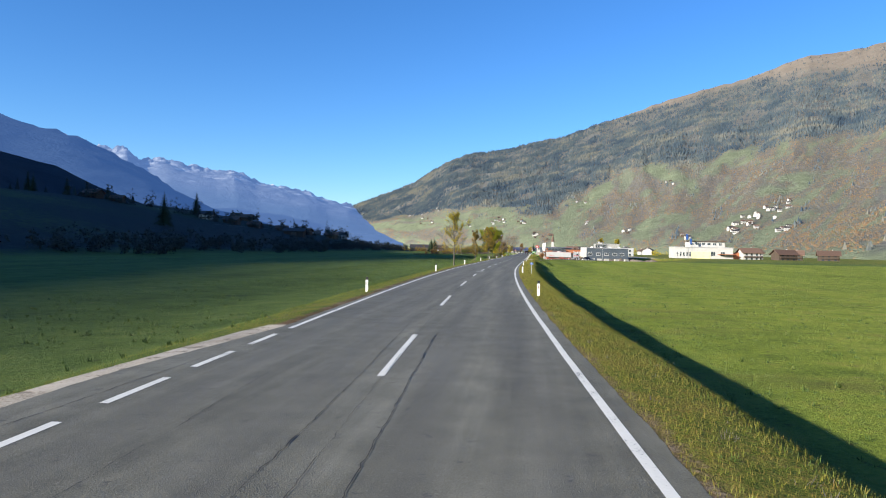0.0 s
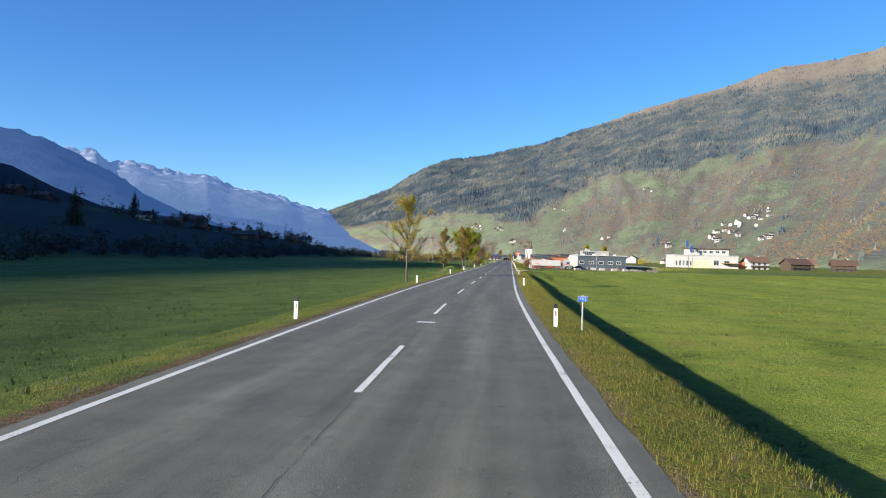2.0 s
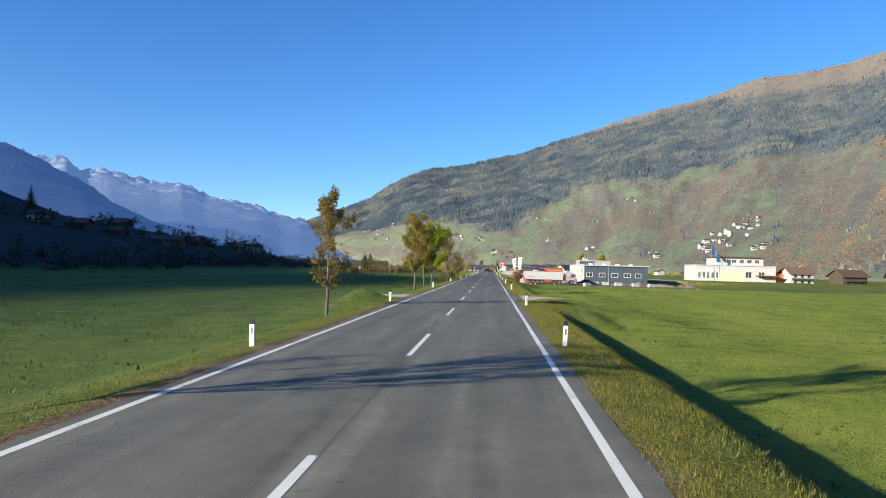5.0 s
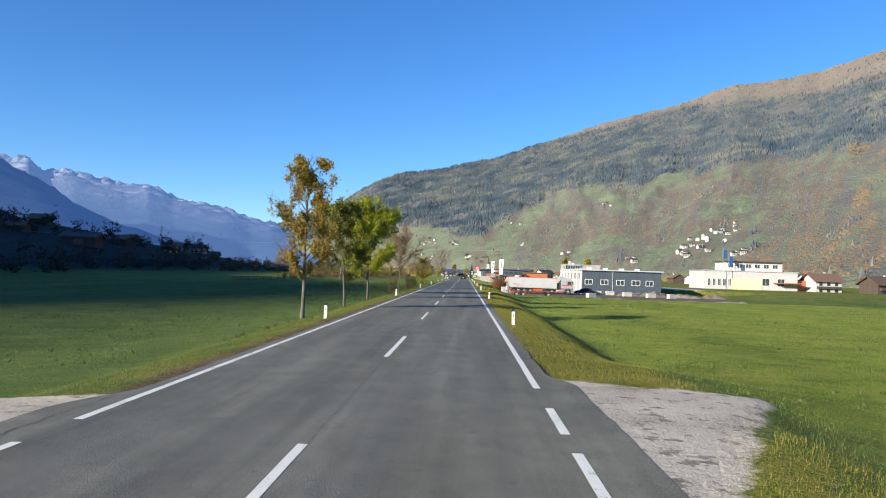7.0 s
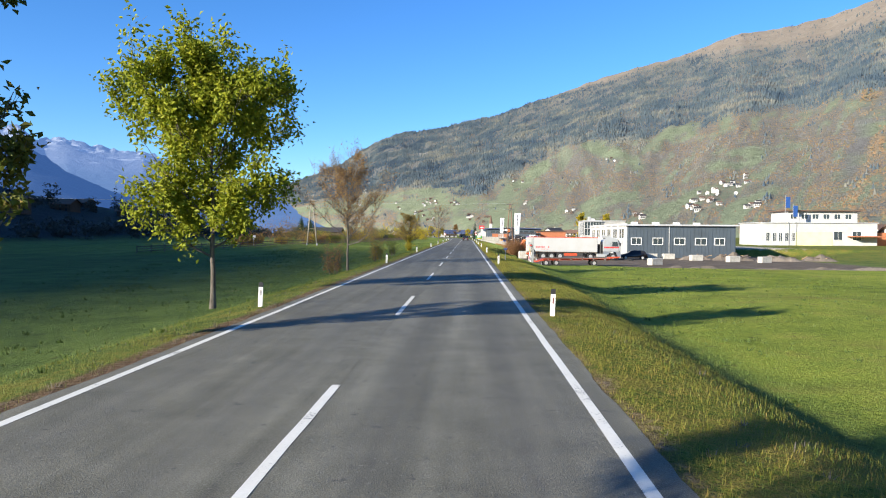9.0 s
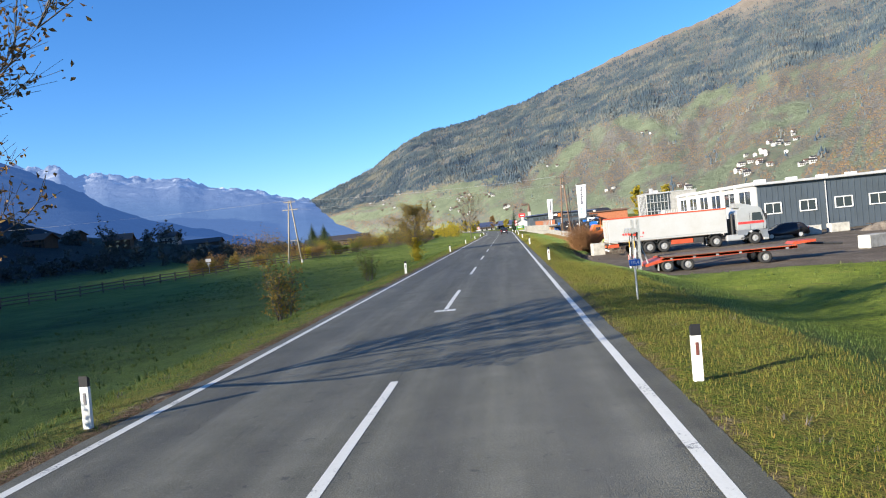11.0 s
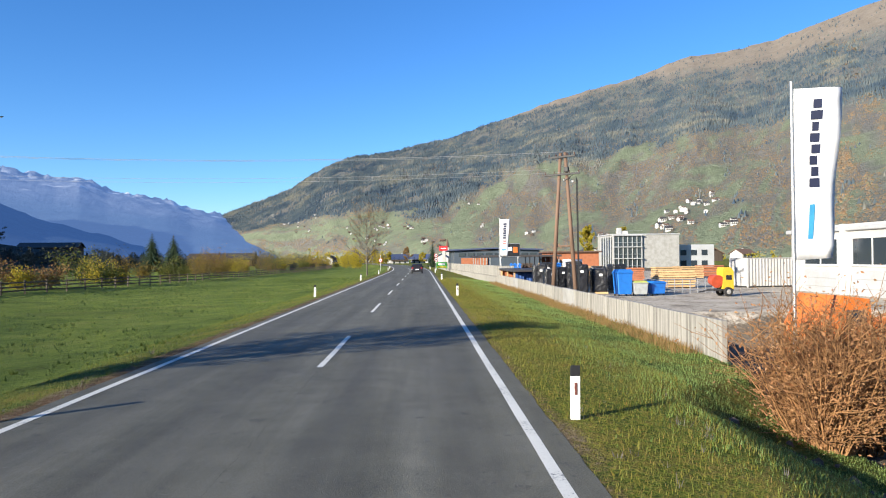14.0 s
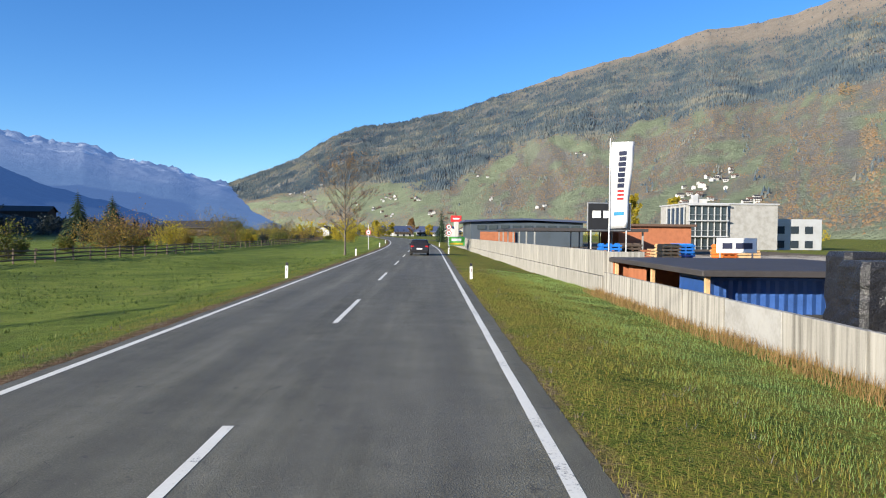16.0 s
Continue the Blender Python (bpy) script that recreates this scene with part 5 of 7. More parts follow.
# ---- roadside furniture ----
def delineator(at, label_group="delineator posts", green=False, red=False):
    ob = thing("delineator_post", "white plastic delineator post with black top in the verge", "road post", at, 0, label_group)
    w, d, h = 0.062, 0.045, 0.59
    bm = bmesh.new()
    prof = [(-w, -d), (w, -d), (w, d * 0.4), (w * 0.45, d), (-w * 0.45, d), (-w, d * 0.4)]
    prism(prof, h + 0.15, bm, "z", (h - 0.15) / 2)
    part("shaft", bm, "white_plastic", ob)
    bm = bmesh.new()
    lo = [bm.verts.new((u, v, h)) for u, v in prof]
    hi = [bm.verts.new((u, v, h + (0.15 if v < 0 else 0.11))) for u, v in prof]
    for k in range(6):
        bm.faces.new((lo[k], lo[(k + 1) % 6], hi[(k + 1) % 6], hi[k]))
    bm.faces.new(hi)
    part("cap", bm, "black", ob, "slanted black cap")
    part("reflector", box((0.04, 0.012, 0.17), (0.005, -d - 0.004, h - 0.17), 0.003), "amber" if red else "reflector", ob, "upright red reflector" if red else "upright grey reflector")
    if green:
        part("plaque", box((0.09, 0.01, 0.09), (0, -d - 0.004, h - 0.34), 0.003), "sign_green", ob, "small green plaque")
    return ob


posts_left = [35.0, 69.9, 103.6, 135.5, 161.5, 194.6, 228.0, 259.4, 291.0, 324.3, 357.6, 389.8, 421.0, 456.0, 486.0]
posts_right = [35.0, 70.0, 103.8, 137.9, 161.1, 193.9, 226.0, 259.4, 291.1, 324.2, 356.6, 389.8, 428.0, 462.0]
first_post = delineator((-4.38 + road_x(35), 35.0, land(-4.38 + road_x(35), 35.0)))
for side, ys in ((-4.38, posts_left), (4.20, posts_right)):
    for y in ys:
        if side < 0 and y == 35.0:
            continue
        x = side + road_x(y) + (0.26 if side < 0 and 255 < y < 330 else 0.0)
        if side > 0 and y == 161.1:
            delineator((x, y, land(x, y)), green=True, red=True)
        elif side > 0 and y == 35.0:
            right_post = delineator((x, y, land(x, y)), red=True)
        else:
            copy_thing(right_post if side > 0 else first_post, pose(x, y, land(x, y), random.uniform(-1.5, 1.5), random.uniform(-2, 2), random.uniform(-4, 4)))


def text_mesh(word, size, material, parent, m, name="lettering"):
    cu = bpy.data.curves.new(name, "FONT")
    cu.body, cu.size, cu.extrude, cu.align_x, cu.align_y = word, size, 0.002, "CENTER", "CENTER"
    tmp = bpy.data.objects.new(name, cu)
    scene.collection.objects.link(tmp)
    me = bpy.data.meshes.new_from_object(tmp.evaluated_get(bpy.context.evaluated_depsgraph_get()))
    bpy.data.objects.remove(tmp)
    me.materials.clear()
    me.materials.append(M[material])
    ob = new(name, me)
    ob.parent = parent
    ob.matrix_basis = m
    return ob


def kilometre_sign(x, y, word, label):
    z = land(x, y)
    ob = thing("kilometre_sign", label, "road sign", (x, y, z), 0, "kilometre signs")
    part("pole", rod((0, 0, -0.2), (0, 0, 1.12), 0.028, sides=10), "galv", ob)
    plate = part("plate", box((0.30, 0.014, 0.17), (0, -0.036, 1.0), 0.004), "blue_sign", ob, "blue sign plate")
    part("border", box((0.312, 0.008, 0.182), (0, -0.028, 1.0), 0.003), "white", plate, "white border")
    text_mesh(word, 0.13, "white", plate, pose(0, -0.046, 1.0, 90, 0, 0))


kilometre_sign(5.45, 70.1, "10,2", "small blue kilometre sign reading 10,2 on a galvanised pole")
kilometre_sign(5.25, 269.4, "10,4", "small blue kilometre sign reading 10,4 on a galvanised pole")


def twin_pole(at, half, h, top_gap, label, turn, steel_foot=True, extra=False, wood="pole_wood"):
    """A wooden A-frame mast with cross-arms and insulators."""
    ob = thing("power_pole", label, "power pole", at, turn)
    for side in (-1, 1):
        leg = part("leg", rod((side * half, 0, 0.0), (side * top_gap, 0, h), 0.14, 0.10, 10), wood, ob, smooth=True)
        if steel_foot:
            part("foot", box((0.3, 0.34, 0.8), (side * (half + 0.02), 0, 0.15), 0.03), "conc_dark", leg, "concrete pole foot")
    part("crossbar", rod((-half * 0.62 - 0.15, 0.1, h * 0.36), (half * 0.62 + 0.15, 0.1, h * 0.36), 0.06, sides=8), wood, ob)
    for z, arm in ((h * 0.97, 0.95), (h * 0.85, 1.25)):
        a = part("cross_arm", box((arm * 2, 0.11, 0.12), (0, -0.14, z), 0.012), "chassis" if extra else wood, ob)
        for k in (-1, -0.45, 0.45, 1):
            bm = rod((k * arm * 0.93, -0.14, z + 0.05), (k * arm * 0.93, -0.14, z + 0.13), 0.05, 0.035, 8)
            rod((k * arm * 0.93, -0.14, z + 0.13), (k * arm * 0.93, -0.14, z + 0.22), 0.045, 0.02, 8, bm)
            part("insulator", bm, "porcelain", a)
    if extra:
        for k in (-1, 0, 1):
            part("cable", rod((half * 0.75 + 0.28 + 0.05 * k, 0.1, h * 0.82 - 0.1 * k), (half + 0.14 + 0.04 * k, 0.12, 0.4), 0.02, sides=6), "black", ob, "black down-lead cable")
        part("fuse_box", box((0.3, 0.2, 0.3), (0.35, -0.2, h * 0.88), 0.02), "chassis", ob)
        part("arm_brace", rod((0.1, -0.1, h * 0.80), (1.05, -0.14, h * 0.86), 0.025), "chassis", ob)
    return ob


twin_pole((-32.4, 362.2, land(-32.4, 362.2) - 0.05), 1.1, 10.2, 0.14, "pale wooden A-frame power pole with cross-arms in the meadow", 0, wood="pale_pole")
twin_pole((10.95, 358.4, -0.35), 0.82, 9.1, 0.16, "reddish wooden A-frame power pole with down-lead cables behind the wall", -40, False, True)


def wire(a, b, sag, name="power_line"):
    pts = [Vector(a).lerp(Vector(b), k / 18) - Vector((0, 0, sag * 4 * (k / 18) * (1 - k / 18))) for k in range(19)]
    v, f = [], []
    tube(v, f, pts, [0.006] * 19, 4)
    tagged(new(name, mesh(name, v, f, "wire")), "thin sagging overhead power line between wooden poles", "power line", "overhead lines")


for k, dx in enumerate((-0.9, 0.0, 0.9)):
    wire((-32.4 + dx, 362.1, 9.6), (-150 + dx, 330, 12.0), 1.8)


for dx, z0, z1 in ((-0.85, 9.55, 8.75), (0.1, 9.55, 8.78), (0.85, 9.55, 8.75), (-1.1, 8.30, 7.78), (1.1, 7.95, 7.48)):
    wire((-32.4 + dx, 362.0, z0), (10.95 + 0.77 * dx, 358.3 - 0.64 * dx, z1), 0.55)


# ---- wooden fence along the meadow ----
def fence():
    path = [(-47, 310), (-41, 330), (-37.2, 346), (-34.2, 366), (-31.5, 390), (-29.8, 412), (-28.3, 440), (-28, 480), (-28.4, 520), (-30, 556), (-34, 600)]
    pts = []
    for (x0, y0), (x1, y1) in zip(path, path[1:]):
        n = max(1, round(math.hypot(x1 - x0, y1 - y0) / 2.9))
        pts += [(x0 + (x1 - x0) * k / n, y0 + (y1 - y0) * k / n) for k in range(n)]
    ob = thing("fence", "grey weathered post-and-rail wooden fence along the meadow", "fence", (0, 0, 0))
    for k, (x, y) in enumerate(pts):
        z = land(x, y)
        p = part("post", box((0.13, 0.13, 1.35), (0, 0, 0.5), 0.015), "grey_wood", ob)
        p.matrix_basis = pose(x, y, z, random.uniform(-2, 2), random.uniform(-2, 2), 10)
        if k + 1 < len(pts):
            x1, y1 = pts[k + 1]
            z1 = land(x1, y1)
            for hz in (0.3, 0.65, 1.0):
                part("rail", rod((x + 0.1, y, z + hz + random.uniform(-0.03, 0.03)), (x1 + 0.1, y1, z1 + hz + random.uniform(-0.03, 0.03)), 0.07, 0.06, 6), "grey_wood", ob)


fence()


# ---- concrete wall ----
def build_wall():
    ob = tagged(thing("wall_low", "low streaked concrete panel wall above the verge", "wall", kind="structure"))
    y, k = 333.0, 0
    while y < 387.3:
        L = min(2.95, 387.4 - y)
        mat = "conc_dark" if k in (6, 13) else "concrete"
        p = part("panel", box((0.16, L, 1.75), (0, L / 2, 0), 0.012), mat, ob)
        p.matrix_basis = pose(10.08 - 0.0035 * (y - 336) + random.uniform(-0.012, 0.012), y, 0.52 - 0.875 + random.uniform(-0.02, 0.02), 0, random.uniform(-0.8, 0.8), 0)
        y += 3.0
        k += 1
    ob = thing("wall_high", "higher pale concrete retaining wall with a ledge", "wall", kind="structure")
    y = 387.6
    while y < 500:
        f = (y - 387.6)
        x = 9.95 - 0.040 * f + 0.00008 * f * f
        z = 1.43 - 0.002 * f
        p = part("panel", box((0.22, 2.97, 1.1), (0, 1.5, 0), 0.012), "concrete", ob)
        p.matrix_basis = pose(x, y, z - 0.55, 0, 0, 2.3 - 0.01 * f)
        q = part("base_panel", box((0.26, 2.97, 1.2), (0, 1.5, 0), 0.012), "concrete", ob)
        q.matrix_basis = pose(x - 0.05, y, z - 1.72, 0, 0, 2.3 - 0.01 * f)
        y += 3.0
    p = part("end_panel", box((1.6, 0.22, 1.9), (0.8, 0, 0), 0.012), "concrete", ob)
    p.matrix_basis = pose(10.0, 387.55, 0.45)


build_wall()


# ---- flags on poles: brand prints become plain bars ----
def banner(at, top, low, width, bars, label, turn=0):
    ob = thing("banner_flag", label, "flag", at, turn, "advertising flags")
    part("pole", rod((0, 0, 0), (0, 0, top + 0.15), 0.045, 0.03, 10), "galv", ob)
    n, rows = 6, 14
    bm = bmesh.new()

    def cloth(u, v):
        return Vector((0.06 + u * width * (1 - 0.18 * (1 - v)) - 0.10 * (1 - v), 0.05 * math.sin(u * 4 + v * 9) * u, low + (top - low) * v + 0.05 * u))

    grid = [[bm.verts.new(cloth(i / n, j / rows)) for i in range(n + 1)] for j in range(rows + 1)]
    for j in range(rows):
        for i in range(n):
            bm.faces.new((grid[j][i], grid[j][i + 1], grid[j + 1][i + 1], grid[j + 1][i]))
    f = part("cloth", bm, "flag_cloth", ob, "white printed cloth", True)
    f.modifiers.new("thick", "SOLIDIFY").thickness = 0.006
    for u0, u1, v0, v1, mat in bars:
        bm = bmesh.new()
        m = 5
        lo = [[bm.verts.new(cloth(u, v0 + (v1 - v0) * k / m) + Vector((0, -0.014, 0))) for u in (u0, u1)] for k in range(m + 1)]
        for k in range(m):
            bm.faces.new((lo[k][0], lo[k][1], lo[k + 1][1], lo[k + 1][0]))
        part("print", bm, mat, f)


upright = [(0.36 + 0.04 * (k % 2), 0.60 - 0.03 * (k % 3), 0.42 + 0.066 * k, 0.472 + 0.066 * k, "print_dark") for k in range(8)]
banner((10.0, 329.3, YARD_LEVEL), 7.5, 3.85, 1.05, upright + [(0.38, 0.5, 0.12, 0.32, "print_blue")],
       "tall white advertising flag with a dark upright print on a pole")
upright = [(0.34 + 0.03 * (k % 2), 0.68, 0.47 + 0.062 * k, 0.52 + 0.062 * k, "print_dark") for k in range(7)]
banner((10.25, 388.3, -0.35), 6.6, 2.75, 1.02, upright + [(0.36, 0.68, 0.33 + 0.045 * k, 0.355 + 0.045 * k, "print_red") for k in range(3)] + [(0.25, 0.75, 0.15, 0.19, "print_blue")],
       "tall white advertising flag with dark and red print on a pole")


# ---- the car on the road ----
def car(at, turn, label="dark grey hatchback car seen from behind on the road"):
    ob = thing("car", label, "car", at, turn)
    side = [(-2.05, 0.32), (-2.1, 0.55), (-2.06, 0.86), (-1.9, 0.98), (-1.62, 1.38), (-1.3, 1.46), (0.0, 1.47), (0.45, 1.38), (1.1, 0.98), (1.9, 0.80), (2.08, 0.6), (2.1, 0.32)]
    bm = bmesh.new()
    rows = []
    for w, k in ((-0.86, 0), (-0.72, 1), (0.72, 1), (0.86, 0)):
        rows.append([bm.verts.new(((w if z < 1.0 else w * (0.80 if k else 0.84)), y, z - (0.0 if k or z < 1.0 else 0.03))) for y, z in side])
    for a, b in zip(rows, rows[1:]):
        for k in range(len(side)):
            j = (k + 1) % len(side)
            bm.faces.new((a[k], a[j], b[j], b[k]))
    bm.faces.new(rows[0][::-1])
    bm.faces.new(rows[-1])
    bmesh.ops.recalc_face_normals(bm, faces=bm.faces[:])
    bmesh.ops.bevel(bm, geom=[e for e in bm.edges if e.calc_face_angle(0) > 0.35], offset=0.03, segments=2, affect="EDGES")
    body = part("body", bm, "car_grey", ob, "", True)
    part("rear_window", prism([(-0.55, 1.03), (0.55, 1.03), (0.47, 1.34), (-0.47, 1.34)], 0.02, axis="y", at=0), "glass", body).matrix_basis = Matrix.Translation((0, -1.80, 0.30)) @ Matrix.Rotation(radians(-33), 4, "X") @ Matrix.Translation((0, 0, -0.30 + 0.03))
    for s in (-1, 1):
        part("tail_light", box((0.26, 0.05, 0.14), (s * 0.66, -2.06, 0.84), 0.02), "tail_light", body)
        part("side_window", box((0.02, 1.9, 0.3), (s * 0.735, -0.35, 1.18), 0.008), "glass", body)
        part("door_mirror", box((0.18, 0.1, 0.12), (s * 0.93, 0.55, 1.0), 0.03), "car_grey", body)
        for y in (-1.3, 1.3):
            wheel = part("wheel", rod((s * 0.66, y, 0.31), (s * 0.86, y, 0.31), 0.31, sides=20), "tyre", ob)
            part("rim", rod((s * 0.855, y, 0.31), (s * 0.872, y, 0.31), 0.2, sides=16), "rim", wheel)
    part("bumper", box((1.62, 0.12, 0.26), (0, -2.09, 0.46), 0.04), "car_grey", body)
    part("valance", box((1.4, 0.1, 0.12), (0, -2.07, 0.30), 0.03), "black", body)
    part("number_plate", box((0.5, 0.012, 0.11), (0, -2.158, 0.62), 0.003), "label_white", body, "blank white plate with a dark bar")


car((1.35, 423.4, 0.0), 0.3)


def notice_sign(x, y):
    ob = thing("notice_sign", "small pale notice board on a thin post in the meadow", "sign", (x, y, land(x, y)), 12)
    part("post", rod((0, 0, -0.2), (0, 0, 2.0), 0.035, sides=8), "galv", ob)
    part("board", box((0.75, 0.03, 0.45), (0, -0.05, 1.85), 0.006), "white", ob)
    part("cross_plate", box((0.5, 0.02, 0.12), (0, -0.045, 1.35), 0.004), "galv", ob)


notice_sign(-41.8, 350.4)


# ---- works yard beside the road ----
def wheel(parent, x, y, z, r, w, rim_mat="rim", out=-1):
    """A road wheel whose axle runs along y; out: the side of the hub."""
    bm = bmesh.new()
    prof = [(r * 0.55, -w / 2), (r * 0.93, -w / 2), (r, -w * 0.32), (r, w * 0.32), (r * 0.93, w / 2), (r * 0.55, w / 2)]
    n = 24
    rings = [[bm.verts.new((x + a * math.cos(k * math.tau / n), y + b, z + a * math.sin(k * math.tau / n))) for a, b in prof] for k in range(n)]
    for k in range(n):
        for j in range(len(prof)):
            bm.faces.new((rings[k][j], rings[k][(j + 1) % len(prof)], rings[(k + 1) % n][(j + 1) % len(prof)], rings[(k + 1) % n][j]))
    bmesh.ops.recalc_face_normals(bm, faces=bm.faces[:])
    wh = part("wheel", bm, "tyre", parent, "", True)
    bm = rod((x, y + out * w * 0.30, z), (x, y + out * w * 0.42, z), r * 0.57, r * 0.5, 18)
    rod((x, y + out * w * 0.42, z), (x, y + out * w * 0.52, z), r * 0.24, r * 0.18, 12, bm)
    rim = part("rim", bm, rim_mat, wh)
    part("hub", rod((x, y + out * w * 0.5, z), (x, y + out * w * 0.56, z), r * 0.13, sides=10), rim_mat, wh)
    return wh


def tipper_truck():
    g = YARD_LEVEL
    ob = thing("trailer", "white tipper semi-trailer with red rim parked in the yard", "trailer", (11.3, 318.25, g))
    body = bmesh.new()
    prism([(0, 1.30), (10.7, 1.22), (10.7, 3.44), (0.0, 3.5)], 2.5, body, "y", 0)
    bmesh.ops.bevel(body, geom=body.edges[:], offset=0.03, segments=1, affect="EDGES")
    b = part("body", body, "tarp_white", ob)
    part("top_rail", prism([(-0.03, 3.47), (10.73, 3.41), (10.73, 3.52), (-0.03, 3.58)], 2.56, axis="y"), "red_paint", b, "red top rail")
    part("tailgate", box((0.08, 2.4, 2.05), (-0.05, 0, 2.4), 0.02), "tarp_white", b)
    for y in (-1.12, 0.0, 1.12):
        part("door_post", box((0.06, 0.10, 2.1), (-0.10, y, 2.4), 0.01), "steel_grey", b)
    for y in (-0.75, -0.35, 0.35, 0.75):
        part("lock_rod", rod((-0.13, y, 1.4), (-0.13, y, 3.4), 0.018), "rim", b)
    for y in (-0.56, 0.56):
        bm = bmesh.new()
        for u, v, w, h in ((0, 0.86, 0.62, 0.03), (0, -0.86, 0.62, 0.03), (-0.3, 0, 0.03, 1.7), (0.3, 0, 0.03, 1.7)):
            box((0.008, w, h), (-0.096, y + u, 2.4 + v), bm=bm)
        part("red_border", bm, "print_red", b)
        bm = bmesh.new()
        for k in range(7):
            box((0.008, 0.12, 0.13), (-0.096, y, 1.84 + 0.19 * k), bm=bm)
        part("lettering", bm, "print_red", b, "red unreadable lettering bars")
    part("seam", box((10.6, 0.012, 0.05), (5.35, -1.256, 1.42), 0.003), "steel_grey", b)
    for x, w, z, h, mat in ((1.9, 1.35, 1.98, 0.20, "print_red"), (3.15, 0.18, 1.98, 0.2, "print_red"), (2.6, 1.1, 1.66, 0.07, "print_red")):
        bm = bmesh.new()
        n = max(1, int(w / 0.22))
        for k in range(n):
            box((w / n * 0.72, 0.006, h), (x - w / 2 + (k + 0.5) * w / n, -1.262, z), bm=bm)
        part("lettering", bm, mat, b, "red unreadable lettering bars")
    fr = part("frame", box((10.2, 1.0, 0.24), (5.4, 0, 1.02), 0.02), "chassis", ob)
    part("side_guard", box((2.0, 0.08, 0.4), (6.6, -1.1, 0.85), 0.02), "red_paint", ob, "red side guard")
    part("tool_box", box((0.9, 0.5, 0.45), (8.1, -0.95, 0.85), 0.03), "chassis", ob)
    part("underride_bar", box((0.12, 2.3, 0.14), (-0.1, 0, 0.62), 0.02), "label_white", ob, "white underride bar")
    for y in (-0.95, 0.95):
        lamp = part("tail_lamp_panel", box((0.08, 0.5, 0.2), (-0.06, y, 0.92), 0.02), "orange_paint", ob)
        part("tail_light", box((0.03, 0.3, 0.12), (-0.11, y, 0.92), 0.01), "tail_light", lamp)
    part("tail_board", box((0.9, 0.5, 0.3), (0.45, -0.9, 0.98), 0.03), "red_paint", ob)
    for x in (2.35, 3.65, 4.95):
        for y in (-1.03, 1.03):
            wheel(ob, x, y, 0.58, 0.56, 0.38, out=-1 if y < 0 else 1)
        part("mudguard", prism([(x - 0.62, 0.9), (x - 0.45, 1.14), (x + 0.45, 1.14), (x + 0.62, 0.9), (x + 0.6, 0.96), (x + 0.43, 1.18), (x - 0.43, 1.18), (x - 0.6, 0.96)], 0.4, axis="y", at=-1.03), "chassis", ob)
    for y in (-0.6, 0.6):
        part("landing_leg", rod((8.9, y, 0.25), (8.9, y, 1.0), 0.06), "steel_grey", ob)

    t = thing("truck", "silver grey truck tractor with red stripe coupled to a white trailer", "truck", (11.3, 318.25, g))
    bm = bmesh.new()
    prism([(11.6, 1.35), (14.12, 1.3), (14.22, 1.75), (14.18, 2.1), (13.9, 3.15), (13.55, 3.42), (12.0, 3.45), (11.6, 2.9)], 2.35, bm, "y", 0)
    bmesh.ops.bevel(bm, geom=bm.edges[:], offset=0.05, segments=2, affect="EDGES")
    c = part("cab", bm, "silver", t)
    bm = prism([(11.6, 0.85), (12.4, 0.85), (12.55, 1.15), (12.8, 1.28), (13.4, 1.28), (13.65, 1.15), (13.8, 0.55), (14.25, 0.5), (14.25, 1.28), (11.6, 1.34)], 2.37, axis="y")
    part("lower_panel", bm, "cab_blue", c, "blue-grey lower cab panel")
    part("grille", box((0.04, 1.9, 0.7), (14.24, 0, 1.6), 0.02), "black", c)
    part("step", box((0.7, 0.1, 0.12), (12.2, -1.16, 0.62), 0.02), "chassis", c)
    part("exhaust", rod((11.25, -0.8, 0.9), (11.25, -0.8, 2.9), 0.12), "chassis", t)
    part("air_filter", box((0.5, 1.2, 1.5), (11.2, 0.2, 1.7), 0.05), "chassis", t)
    for k in range(2):
        part("door_line", box((0.02, 0.01, 1.9), (12.75 + 1.15 * k, -1.181, 2.1), 0.0), "black", c)
    part("stripe", box((2.3, 0.012, 0.22), (12.85, -1.185, 1.98), 0.003), "print_red", c, "red side stripe")
    part("side_window", prism([(12.95, 2.15), (13.92, 2.12), (13.75, 2.85), (13.0, 2.85)], 0.02, axis="y", at=-1.182), "glass", c)
    part("windscreen", box((0.03, 2.1, 0.9), (0, 0, 0), 0.01), "glass", c).matrix_basis = pose(14.16, 0, 2.62, 0, -17, 0)
    part("door_mirror", box((0.18, 0.14, 0.55), (14.15, -1.33, 2.45), 0.03), "black", c)
    part("bumper", box((0.5, 2.35, 0.5), (14.1, 0, 0.55), 0.05), "silver", c)
    part("wind_deflector", prism([(11.7, 3.42), (13.3, 3.42), (12.9, 3.6), (11.9, 3.85), (11.7, 3.85)], 2.0, axis="y"), "silver", c)
    part("frame", box((5.4, 0.9, 0.26), (11.4, 0, 0.82), 0.02), "chassis", t)
    part("fuel_tank", box((1.6, 0.55, 0.55), (11.4, -0.92, 0.72), 0.08), "silver", t)
    for x in (9.65, 13.1):
        for y in (-1.02, 1.02):
            wheel(t, x, y, 0.55, 0.54, 0.36, out=-1 if y < 0 else 1)
    part("mudguard", prism([(9.0, 0.95), (9.2, 1.2), (10.1, 1.2), (10.3, 0.95), (10.25, 1.02), (10.06, 1.25), (9.24, 1.25), (9.05, 1.02)], 0.5, axis="y", at=-1.0), "chassis", t)


